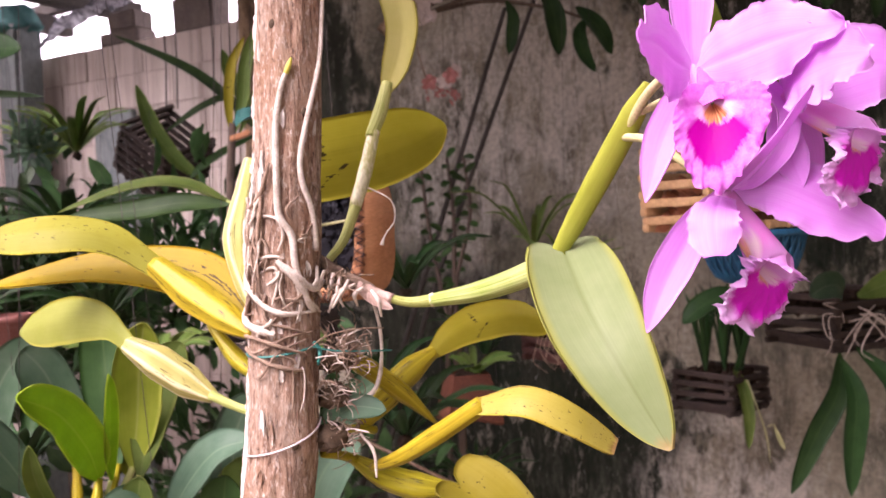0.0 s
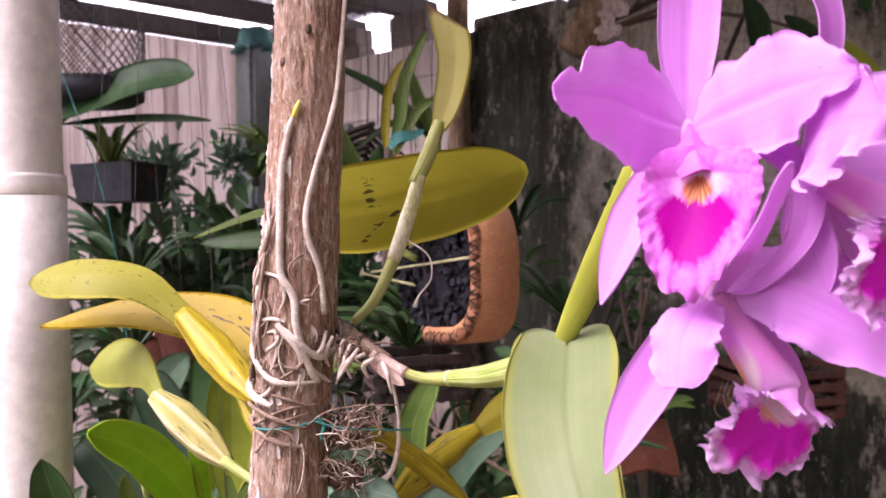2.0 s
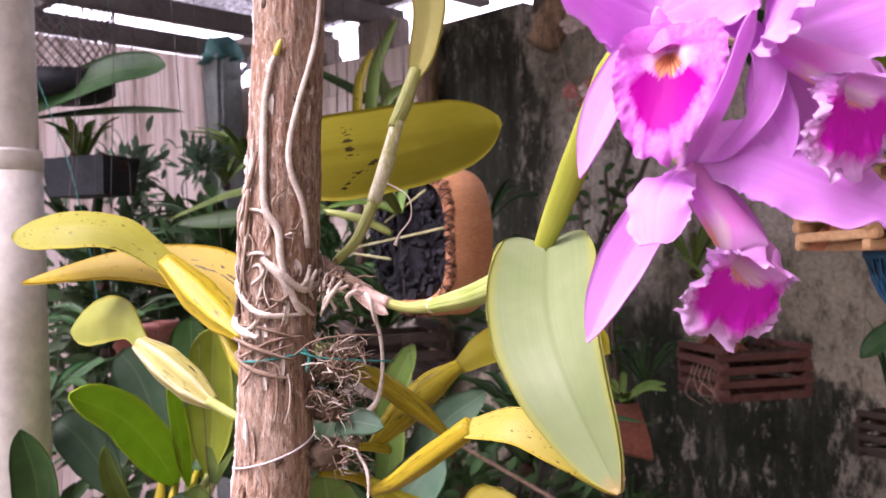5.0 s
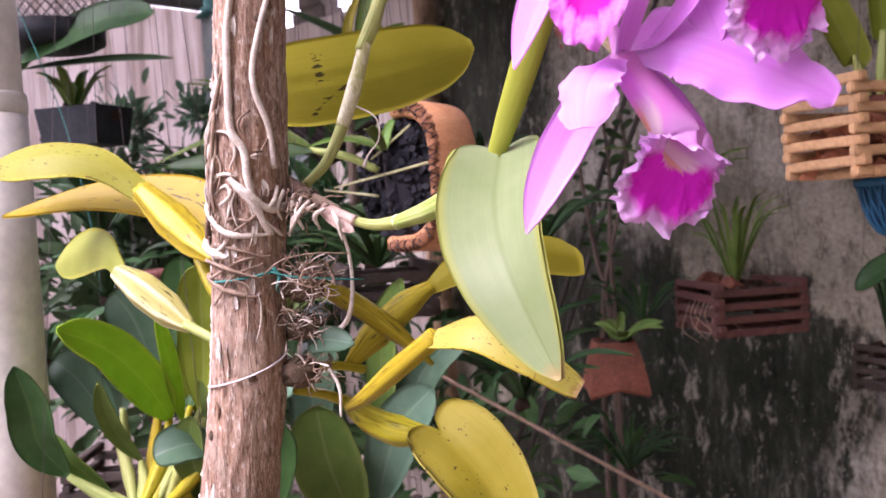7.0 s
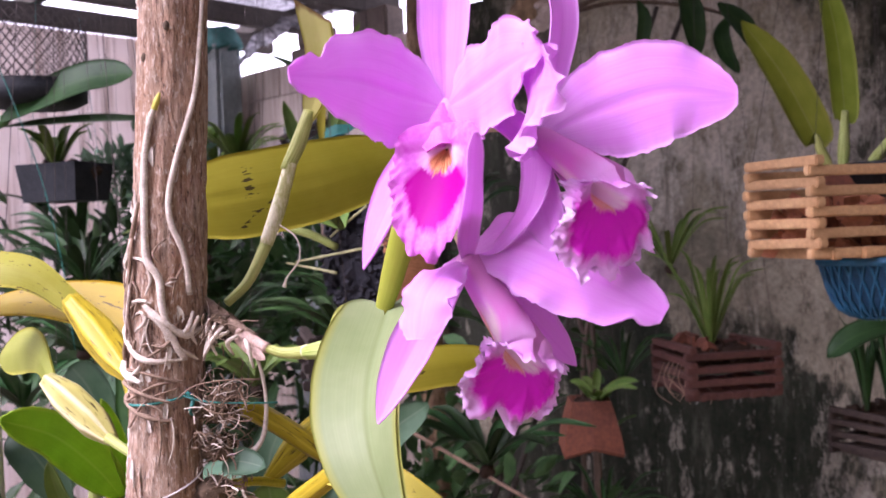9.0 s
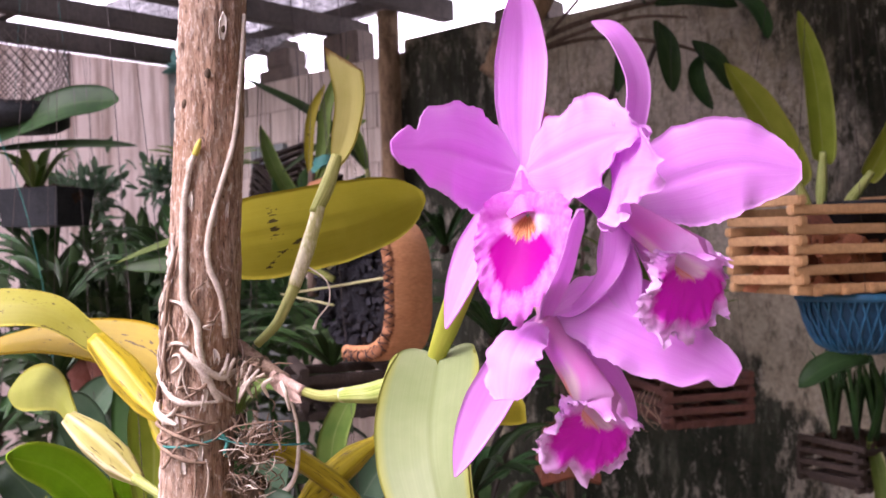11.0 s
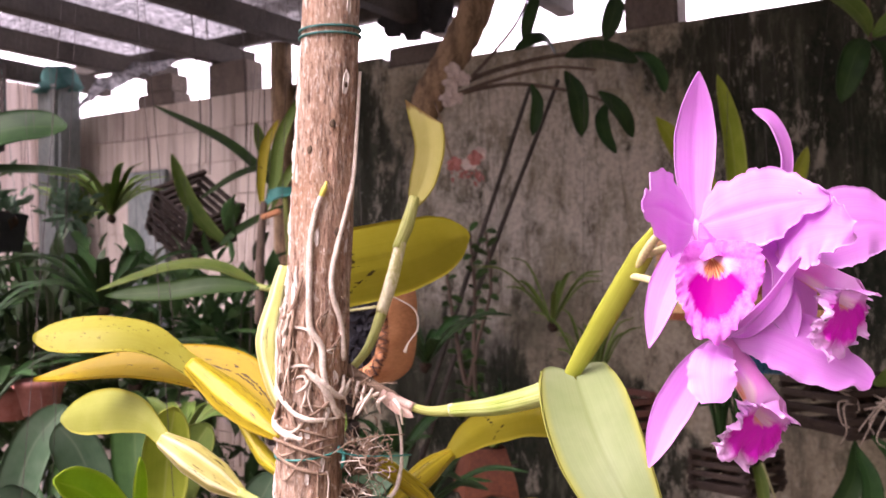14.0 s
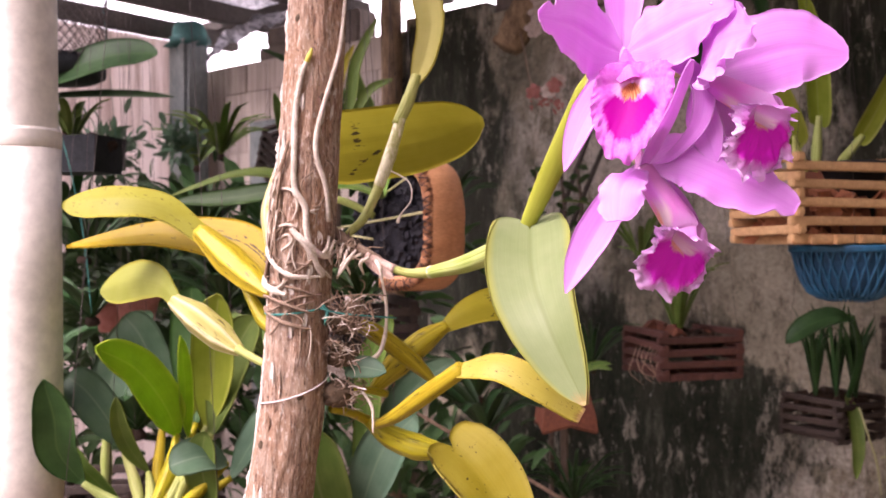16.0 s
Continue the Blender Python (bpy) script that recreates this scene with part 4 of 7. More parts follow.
for run, r in (
        (((-95, 1.462), (-66, 1.447), (-36, 1.433), (-10, 1.424), (14, 1.420), (58, 1.420)), 0.0027), (((-6, 1.468), (24, 1.450), (48, 1.430)), 0.0031),
        (((-2, 1.468), (30, 1.452), (56, 1.441), (88, 1.446)), 0.0034), (((-92, 1.428), (-66, 1.414), (-34, 1.407), (-3, 1.402)), 0.0036),
        (((-96, 1.452), (-64, 1.464), (-20, 1.472), (6, 1.470)), 0.0016), (((-80, 1.512), (-62, 1.507), (-34, 1.509), (-4, 1.505), (6, 1.490), (-4, 1.477)), 0.0015),
        (((-82, 1.500), (-78, 1.476), (-86, 1.458), (-76, 1.440)), 0.0034), (((-88, 1.512), (-92, 1.484), (-86, 1.462)), 0.0040), (((-52, 1.454), (-8, 1.462), (-2, 1.446), (-8, 1.428)), 0.0014),
        (((-90, 1.392), (-36, 1.386), (12, 1.399), (58, 1.402)), 0.0013), (((-40, 1.362), (-25, 1.366), (0, 1.386), (44, 1.396)), 0.0012), (((-70, 1.500), (-40, 1.493), (-18, 1.478), (-26, 1.455)), 0.0011),
        (((-60, 1.484), (-44, 1.470), (-40, 1.448), (-28, 1.436)), 0.0011), (((30, 1.440), (52, 1.428), (80, 1.418)), 0.0020)):
    tube("root", [on_pole(d + rr.uniform(-2, 2), z, 0.0008 + r * 0.7 + 0.0014 * (k % 2)) for k, (d, z) in enumerate(run)], [r * 0.55, r, r * 0.85, r * 1.1, r * 0.45], M["root"] if r > 0.0013 else M["root_old"], orchid, n=14 * len(run), seg=10, rough=0.26, seed=int(r * 1e5))
for k in range(36):
    a0, z0 = rr.uniform(-105, 75), rr.uniform(1.37, 1.525)
    a1, z1 = a0 + rr.uniform(-42, 42), z0 + rr.uniform(-0.045, 0.02)
    w = rr.uniform(-12, 12)
    pts = [on_pole(a0 + (a1 - a0) * f + w * math.sin(math.pi * f), z0 + (z1 - z0) * f, 0.0015 + 0.003 * rr.random()) for f in np.linspace(0, 1, 5)]
    r = rr.uniform(0.0009, 0.0024)
    tube("fine_root", pts, [r * 0.7, r, r * 0.5], M["root"] if rr.random() < 0.45 else M["root_old"], orchid, n=12, seg=6, rough=0.25, seed=k)
# dense root bundle down the shaded flank, thick pale roots at its edge, mossy coil over the tie
for k in range(30):
    a0, z0, r = rr.uniform(-98, -34), rr.uniform(1.495, 1.538), rr.uniform(0.0009, 0.0019)
    drop, sway = rr.uniform(0.03, 0.085), rr.uniform(-22, 26)
    tube("fine_root", [on_pole(a0 + sway * f + 7 * math.sin(5 * f + k), z0 - drop * f, 0.0015 + 0.005 * math.sin(math.pi * f) * rr.uniform(0.3, 1.0)) for f in np.linspace(0, 1, 6)], [r * 0.7, r, r * 0.8, r * 0.4], M["root_old"] if k % 3 else M["root"], orchid, n=20, seg=6, rough=0.25, seed=k)
for k in range(9):
    a0, z0, r = rr.uniform(-112, -84), rr.uniform(1.478, 1.535), rr.uniform(0.0020, 0.0036)
    tube("root", [on_pole(a0 + 9 * math.sin(4 * f + k), z0 - 0.058 * f, 0.003 + 0.003 * math.sin(6 * f + k)) for f in np.linspace(0, 1, 5)], [r * 0.5, r, r * 0.9, r * 0.5], M["root"], orchid, n=22, seg=8, rough=0.3, seed=k)
for k in range(3):
    z0, r = 1.402 - 0.012 * k, rr.uniform(0.0014, 0.0027)
    tube("root", [on_pole(-98 + 140 * f, z0 + 0.010 * math.sin(3.2 * f + 0.7 * k), 0.002 + 0.002 * (k % 2)) for f in np.linspace(0, 1, 9)], [r * 0.6, r, r * 0.8, r, r * 0.5], M["root_old"], orchid, n=44, seg=7, rough=0.35, seed=k)
# tangled root mats that stand off the trunk towards +x
for k in range(420):
    c0, rad = rr.choice((((-0.100, 0.852, 1.378), 0.030), ((-0.098, 0.852, 1.382), 0.034), ((-0.103, 0.858, 1.300), 0.026), ((-0.100, 0.852, 1.445), 0.020), ((-0.108, 0.856, 1.345), 0.022)))
    p = np.array(c0) + np.array((rr.gauss(0, 0.4), rr.gauss(0, 0.4), rr.gauss(0, 0.32))) * rad
    d = unit((rr.uniform(-1, 1), rr.uniform(-1, 1), rr.uniform(-0.8, 0.8)))
    pts = [p]
    for _ in range(3):
        d = unit(d + np.array((rr.uniform(-1, 1), rr.uniform(-1, 1), rr.uniform(-1, 1))) * 0.45 + (np.array(c0) - p) * 7)
        p = p + d * rr.uniform(0.003, 0.009)
        pts.append(p)
    r = rr.uniform(0.0003, 0.0009)
    tube("fine_root", pts, [r, r, r * 0.9, r * 0.5], M["root"] if rr.random() < 0.22 else M["root_old"], orchid, n=16, seg=5, rough=0.25, seed=k)
for c, s in (((-0.108, 0.862, 1.372), 0.018), ((-0.116, 0.860, 1.298), 0.017), ((-0.104, 0.862, 1.447), 0.013), ((-0.112, 0.866, 1.335), 0.015)):
    bm = bmesh.new()
    bmesh.ops.create_icosphere(bm, subdivisions=3, radius=s)
    for v in bm.verts:
        v.co *= 1 + 0.55 * noise.noise(v.co * 160 + Vector(c) * 50)
        v.co.z *= 0.75
    bmesh.ops.translate(bm, verts=bm.verts, vec=c)
    part("root_mat", bm, M["moss"], orchid, "brown fibrous root mat", smooth=True)
# dangling roots
tube("root", [(-0.072, 0.856, 1.432), (-0.066, 0.862, 1.408), (-0.064, 0.866, 1.380), (-0.068, 0.868, 1.350), (-0.078, 0.866, 1.334), (-0.098, 0.862, 1.328)], [0.0014, 0.0016, 0.0017, 0.0022, 0.0026, 0.0018], M["root"], orchid, n=30, seg=8, rough=0.2)
tube("root", [(-0.088, 0.86, 1.30), (-0.075, 0.848, 1.285), (-0.073, 0.842, 1.262)], [0.0012, 0.0018, 0.001], M["root"], orchid, n=14, seg=6, rough=0.2)
tube("root", [(-0.078, 0.935, 1.535), (-0.052, 0.92, 1.52), (-0.048, 0.915, 1.50), (-0.058, 0.91, 1.485), (-0.062, 0.91, 1.475)], [0.0008, 0.0007, 0.0007, 0.0008, 0.0022], M["root"], orchid, n=24, seg=6)

# rhizome
tube("rhizome", [(-0.128, 0.868, 1.472), (-0.105, 0.865, 1.455), (-0.088, 0.860, 1.445), (-0.068, 0.855, 1.434)], [0.005, 0.0065, 0.006, 0.0055], M["root_old"], orchid, n=18, seg=9, rough=0.25)
tube("bract", [(-0.082, 0.856, 1.440), (-0.066, 0.852, 1.432), (-0.050, 0.846, 1.427)], [0.0056, 0.0058, 0.0046], M["husk"], orchid, "dry pinkish bract", n=12, seg=10, rough=0.12)
blade("bract", [(-0.083, 0.846, 1.437), (-0.066, 0.842, 1.427), (-0.050, 0.840, 1.418)], 0.005, (0, -1, 0.2), M["husk"], orchid, "dry pinkish bract", fold=-0.5, n=10, m=4)
for k in range(8):
    p = np.array((-0.118 + 0.007 * k, 0.843 + rr.uniform(-0.004, 0.004), 1.460 - 0.0035 * k))
    q_ = p + np.array((rr.uniform(-0.03, 0.012), rr.uniform(-0.012, 0.004), rr.uniform(-0.036, -0.016)))
    tube("root", [p, (p + q_) / 2 + np.array((rr.uniform(-0.006, 0.006), -0.005, rr.uniform(-0.004, 0.006))), q_], [0.0016, 0.0022, 0.0010], M["root"], orchid, n=12, seg=7, rough=0.2, seed=k)

# flowering shoot to +x with the broad leaf
tube("stem", [(-0.056, 0.848, 1.428), (-0.035, 0.846, 1.423), (-0.013, 0.842, 1.424)], [0.0040, 0.0046, 0.0060], M["bulb_green"], orchid, n=14, seg=12)
tube("node_ring", [(-0.0165, 0.8425, 1.4238), (-0.013, 0.842, 1.4242), (-0.0095, 0.8395, 1.4247)], [0.0056, 0.0068, 0.0058], M["papery_white"], orchid, "pale papery node", n=8, seg=12)
tube("pseudobulb", [(-0.013, 0.842, 1.424), (0.03, 0.80, 1.434), (0.07, 0.760, 1.450), (0.094, 0.738, 1.466)], [0.0058, 0.0085, 0.0098, 0.0072], M["bulb_green"], orchid, "green pseudobulb with pale stripes", n=24, seg=18, ridges=6, ridge_depth=0.07)
blade("leaf", [(0.0956, 0.7287, 1.4646), (0.1019, 0.6712, 1.4297), (0.1156, 0.6328, 1.3941), (0.1446, 0.6094, 1.3366)], 0.0349, (-0.019, -0.668, 0.711), M["leaf_main"], orchid, "broad gold-green folded leaf with yellow edge", profile="heart", fold=0.316, heart=0.087, thick=0.0022, n=52, m=36, face_end=(-0.432, -0.655, 0.054))
tube("sheath", [(0.089, 0.741, 1.462), (0.107, 0.721, 1.497), (0.126, 0.699, 1.534), (0.142, 0.680, 1.566), (0.152, 0.668, 1.590)], [0.0058, 0.0085, 0.0097, 0.0098, 0.0090, 0.0024], M["sheath"], orchid, "yellow-green flower sheath", n=30, seg=18, flat=0.5)
tube("flower_stem", [(0.140, 0.682, 1.560), (0.150, 0.662, 1.580), (0.160, 0.642, 1.590), (0.171, 0.626, 1.589)], [0.0034, 0.0036, 0.0034, 0.0030], M["stem_pale"], orchid, n=20, seg=10)
tube("flower_stem", [(0.136, 0.687, 1.553), (0.150, 0.662, 1.548), (0.166, 0.640, 1.532), (0.184, 0.612, 1.508)], [0.003, 0.0032, 0.003, 0.0026], M["stem_pale"], orchid, n=18, seg=10)
tube("flower_stem", [(0.144, 0.677, 1.568), (0.178, 0.662, 1.580), (0.206, 0.642, 1.578), (0.224, 0.614, 1.569)], [0.003, 0.0032, 0.003, 0.0026], M["stem_pale"], orchid, n=18, seg=10)

# yellowed shoots towards -x
tube("pseudobulb", [(-0.180, 0.842, 1.400), (-0.208, 0.864, 1.414), (-0.246, 0.889, 1.436), (-0.287, 0.905, 1.467)], [0.0045, 0.0140, 0.0168, 0.0098], M["bulb_yellow"], orchid, "ribbed yellow pseudobulb with dark flecks", n=30, seg=28, ridges=7, ridge_depth=0.09)
blade("leaf", [(-0.281, 0.903, 1.463), (-0.331, 0.898, 1.498), (-0.385, 0.889, 1.505), (-0.452, 0.899, 1.500)], 0.0230, (0.05, -0.74, 0.66), M["leaf_lime"], orchid, "pale yellow drooping leaf", profile="tongue", fold=-0.22, thick=0.0022, n=32, m=14, wilt=0.05, face_end=(0, -0.86, 0.5))
blade("leaf", [(-0.192, 0.912, 1.398), (-0.250, 0.935, 1.450), (-0.350, 0.942, 1.466), (-0.467, 0.931, 1.452)], 0.0300, (0.05, -0.90, 0.45), M["leaf_gold"], orchid, "deep yellow leaf with a browned edge", profile="tapered", fold=0.14, thick=0.0022, n=36, m=16, face_end=(0, -0.62, 0.80))
tube("pseudobulb", [(-0.172, 0.862, 1.352), (-0.205, 0.885, 1.372), (-0.235, 0.905, 1.405)], [0.004, 0.0085, 0.004], M["bulb_yellow"], orchid, n=18, seg=18, ridges=6, ridge_depth=0.10)
tube("stem", [(-0.178, 0.858, 1.322), (-0.205, 0.866, 1.330), (-0.230, 0.872, 1.341)], [0.0045, 0.0042, 0.005], M["bulb_green"], orchid, n=12, seg=10)
tube("pseudobulb", [(-0.228, 0.876, 1.338), (-0.254, 0.886, 1.352), (-0.286, 0.894, 1.372), (-0.318, 0.904, 1.389)], [0.0060, 0.0150, 0.0160, 0.0085], M["bulb_pale"], orchid, "pale cream pseudobulb with brown flecks", n=30, seg=28, ridges=6, ridge_depth=0.09)
blade("leaf", [(-0.314, 0.902, 1.387), (-0.352, 0.932, 1.409), (-0.410, 0.978, 1.410), (-0.480, 1.025, 1.394)], 0.0265, (-0.35, -0.88, 0.25), M["leaf_pale_round"], orchid, "pale lime rounded leaf", profile="spoon", fold=-0.2, thick=0.0022, n=28, m=12)
# shoot behind the trunk and its olive leaf
tube("pseudobulb", [(-0.174, 0.885, 1.400), (-0.197, 0.913, 1.440), (-0.207, 0.925, 1.488), (-0.199, 0.932, 1.535), (-0.192, 0.938, 1.568)], [0.0040, 0.0110, 0.0150, 0.0100, 0.0070], M["bulb_pale"], orchid, "yellow flecked pseudobulb behind the trunk", n=30, seg=24, ridges=6, ridge_depth=0.10)
blade("leaf", [(-0.194, 0.938, 1.558), (-0.150, 0.955, 1.562), (-0.065, 1.015, 1.580), (0.009, 1.082, 1.606)], 0.0440, (0.35, -0.92, 0.1), M["leaf_olive"], orchid, "broad olive-yellow leaf with black specks", profile="blunt", fold=-0.12, crease=0.0015, thick=0.0022, n=40, m=18)
# upright shoot with a cut leaf
tube("stem", [(-0.115, 0.898, 1.462), (-0.100, 0.915, 1.482), (-0.086, 0.932, 1.520)], [0.0040, 0.0050, 0.0060], M["bulb_green"], orchid, n=14, seg=12)
tube("papery_sheath", [(-0.088, 0.930, 1.515), (-0.077, 0.938, 1.550), (-0.066, 0.946, 1.592)], [0.0064, 0.0074, 0.0060], M["papery_white"], orchid, "pale papery sheath peeling from the stem", n=16, seg=14, rough=0.06)
tube("stem", [(-0.070, 0.944, 1.585), (-0.060, 0.952, 1.610), (-0.051, 0.962, 1.642)], [0.0062, 0.0076, 0.0060], M["bulb_green"], orchid, n=14, seg=12)
blade("leaf", [(-0.053, 0.963, 1.634), (-0.040, 0.958, 1.662), (-0.032, 0.954, 1.698), (-0.038, 0.955, 1.736)], 0.0180, (-0.30, -0.92, 0.1), M["leaf_pale"], orchid, "yellow-green leaf with a cut-off end", profile="cut", fold=0.28, thick=0.0022, n=30, m=14, slant=-0.17)
# lower shoots towards +x
tube("stem", [(-0.118, 0.868, 1.300), (-0.098, 0.905, 1.295), (-0.080, 0.928, 1.287)], [0.0045, 0.0042, 0.0045], M["bulb_yellow"], orchid, n=12, seg=10)
tube("pseudobulb", [(-0.095, 0.922, 1.290), (-0.070, 0.934, 1.318), (-0.040, 0.943, 1.345), (-0.015, 0.950, 1.362)], [0.005, 0.0135, 0.0125, 0.0055], M["bulb_yellow"], orchid, "ribbed yellow-olive pseudobulb", n=24, seg=22, ridges=6, ridge_depth=0.10)
blade("leaf", [(-0.018, 0.949, 1.360), (0.015, 0.976, 1.381), (0.062, 1.022, 1.388), (0.114, 1.076, 1.376)], 0.0235, (0.1, -0.85, 0.5), M["leaf_olive"], orchid, "olive-yellow leaf", profile=((0, .30), (.2, .66), (.5, 1.0), (.8, 1.0), (.94, .96), (1, .80)), notch=((-1, 1.0, 0.05, 0.35),), fold=-0.25, thick=0.002, n=26, m=12)
tube("pseudobulb", [(-0.112, 0.880, 1.372), (-0.085, 0.900, 1.358), (-0.050, 0.925, 1.325), (-0.018, 0.945, 1.288)], [0.004, 0.0095, 0.0095, 0.002], M["bulb_yellow"], orchid, "orange-yellow dried pseudobulb", n=22, seg=18, ridges=5, ridge_depth=0.1)
tube("pseudobulb", [(-0.080, 0.880, 1.262), (-0.052, 0.848, 1.278), (-0.018, 0.820, 1.303), (0.026, 0.796, 1.335)], [0.0040, 0.0066, 0.0082, 0.0075], M["bulb_yellow"], orchid, "yellow pseudobulb with brown scars", n=26, seg=22, ridges=6, ridge_depth=0.10)
blade("leaf", [(0.022, 0.798, 1.334), (0.062, 0.776, 1.341), (0.102, 0.768, 1.324), (0.138, 0.774, 1.298)], 0.0150, (0.05, -0.72, 0.68), M["leaf_lime_tip"], orchid, "lime-yellow leaf with browned tip", profile=((0, .62), (.25, 1.0), (.55, 1.0), (.8, .82), (.95, .66), (1, .5)), wilt=0.14, fold=-0.10, thick=0.0022, n=30, m=12)
tube("stem", [(-0.125, 0.870, 1.280), (-0.110, 0.905, 1.268), (-0.094, 0.940, 1.250)], [0.0045, 0.0048, 0.006], M["bulb_yellow"], orchid, n=12, seg=10)
tube("pseudobulb", [(-0.104, 0.930, 1.258), (-0.072, 0.905, 1.246), (-0.036, 0.886, 1.239), (0.004, 0.879, 1.236)], [0.0050, 0.0115, 0.0130, 0.0050], M["bulb_yellow"], orchid, n=26, seg=22, ridges=6, ridge_depth=0.10)
blade("leaf", [(0.004, 0.876, 1.241), (0.031, 0.866, 1.219), (0.056, 0.860, 1.184), (0.086, 0.856, 1.100)], 0.0380, (0.05, -0.62, 0.78), M["leaf_yellow"], orchid, "golden-green drooping leaf", profile="heart", heart=0.10, fold=0.42, crease=0.001, thick=0.0022, n=28, m=14)
blade("leaf", [(-0.108, 0.862, 1.318), (-0.090, 0.858, 1.326), (-0.062, 0.855, 1.322)], 0.013, (0, -0.8, 0.6), M["leaf_blue"], orchid, "small ivy-green leaf", n=12, m=6)


# ---- the blooms ----
def frame_of(axis, down):
    a = unit(axis)
    d = np.asarray(down, float)
    d = unit(d - a * np.dot(d, a))
    return a, d, np.cross(d, a)


def lip(parent, base, axis, down, tube_len, r0, r1, flare, skirt, opening, seed, bell=0.008):
    """Frilled lip: a tube round the column that opens into a wavy skirt, longest below; opening: where the skirt looks."""
    a, d, side = frame_of(axis, down)
    a2, d2, side2 = frame_of(opening, down)
    n, m = 36, 150
    rng = np.random.RandomState(seed)
    ph = rng.rand(8) * 6.28
    verts, uvs, faces = [], [], []
    for i in range(n):
        s = i / (n - 1)
        mix = min(1.0, max(0.0, (s - 0.22) / 0.32))
        mix = mix * mix * (3 - 2 * mix)
        aa, dd, ss = frame_of(a * (1 - mix) + a2 * mix, d * (1 - mix) + d2 * mix)
        for k in range(m + 1):
            u = k / m
            th = (u - 0.5) * 2 * radians(168)  # 0 points down
            c, sn = math.cos(th), math.sin(th)
            low = max(0.0, c)
            if s < 0.45:
                q = s / 0.45
                centre, r, out = a * (tube_len * q), r0 + (r1 - r0) * q ** 0.9, 0.0
            else:
                q = (s - 0.45) / 0.55
                hi = min(1.0, max(0.0, (-c - 0.05) / 0.55))  # the roof over the mouth
                reach = 0.003 + flare * abs(sn) ** 1.2 * (1 - 0.8 * hi) + skirt * low ** 2
                notch = 1 - 0.14 * math.exp(-(th / 0.14) ** 2) - 0.18 * math.exp(-((abs(th) - 1.15) / 0.2) ** 2)
                r = r1 * (1 - 0.6 * hi * min(1.0, 2.2 * q)) + reach * notch * (1 - (1 - q) ** 1.3)
                centre = a * tube_len
                amp = 0.0125 * q ** 2.2 * (1 - 0.9 * hi)
                ring = Vector((c * 5.5, sn * 5.5, ph[0] + 2.2 * q))
                out = bell * q + 0.009 * q * hi - 0.012 * q ** 2 * (1 - low) * (1 - hi) - 0.004 * q ** 3 * low + 0.0035 * q * noise.noise(Vector((c * 1.6, sn * 1.6, ph[1] + q)))
                out += amp * (noise.noise(ring) + 0.6 * noise.noise(ring * 2.3) + 0.45 * noise.noise(ring * 4.6))
                r += 0.42 * amp * (noise.noise(ring * 1.7 + Vector((9, 0, 0))) + 0.7 * noise.noise(ring * 4.1) + 0.5 * noise.noise(ring * 8.0))
            verts.append(np.asarray(base) + centre + aa * out + dd * (r * c * 0.94) + ss * (r * sn))
            uvs.append((u, s))
    q = m + 1
    for i in range(n - 1):
        for k in range(m):
            faces.append((i * q + k, i * q + k + 1, (i + 1) * q + k + 1, (i + 1) * q + k))
    return child("lip", link_mesh("lip", verts, faces, M["lip"], uvs), parent, "frilled magenta lip with pale edge")


def open_lip(parent, throat, rim, seed):
    """Spread lip: a shallow funnel from the throat to a frilled rim; rim: offsets of the margin at even angles from the lowest point on round by +x."""
    throat, rim = np.asarray(throat), np.asarray(rim, float)
    n, m, q = 40, 144, 145
    rng = np.random.RandomState(seed)
    ph = rng.rand(4) * 50
    wave_n = np.fft.rfft(rim, axis=0) / len(rim)
    edge = []
    for k in range(q):  # the rim as a smooth closed curve, from the top round to the top
        turn = 2 * math.pi * (k / m - 0.5)
        edge.append(wave_n[0].real + sum((2 if j < len(rim) / 2 else 1) * (wave_n[j] * np.exp(1j * j * turn)).real for j in range(1, len(wave_n))))
    verts, uvs, faces = [], [], []
    for i in range(n):
        s = 0.04 + 0.96 * i / (n - 1)
        for k in range(q):
            th = 2 * math.pi * (k / m - 0.5)
            c, sn = math.cos(th), math.sin(th)
            hi = min(1.0, max(0.0, (-c - 0.25) / 0.5))
            amp = 0.0070 * s ** 8 * (1 - 0.8 * hi)
            ring = Vector((c * 3.2, sn * 3.2, ph[0] + 1.6 * s))
            wave = noise.noise(ring) + 0.7 * noise.noise(ring * 2.4) + 0.5 * noise.noise(ring * 5.2)
            fray = 1 + 0.05 * s ** 5 * (noise.noise(ring * 3.1 + Vector((9, 0, 0))) + 0.9 * noise.noise(ring * 7.5)) - 0.05 * math.exp(-(th / 0.12) ** 2)
            off = edge[k] * s * fray
            deep = 0.010 * (1 - min(1.0, s / 0.35)) ** 2 + 0.0040 * math.sin(math.pi * min(1.0, s * 1.1)) * (1 - hi)
            verts.append(throat + off + np.array((0.0, deep + 0.006 * s ** 4 * (1 - hi) - amp * wave, amp * 0.3 * wave)))
            uvs.append((k / m, s))
    for i in range(n - 1):
        for k in range(m):
            faces.append((i * q + k, i * q + k + 1, (i + 1) * q + k + 1, (i + 1) * q + k))
    return child("lip", link_mesh("lip", verts, faces, M["lip_open"], uvs), parent, "spread magenta lip with pale frilled edge")


def bloom(label, centre, axis, down, organs, lip_args, seed):
    """One flower: its ovary and column are its own mesh, the petals, sepals and lip its pieces."""
    c = np.asarray(centre)
    a, d, side = frame_of(axis, down)
    spread = isinstance(lip_args, dict)
    foot = c + a * 0.002
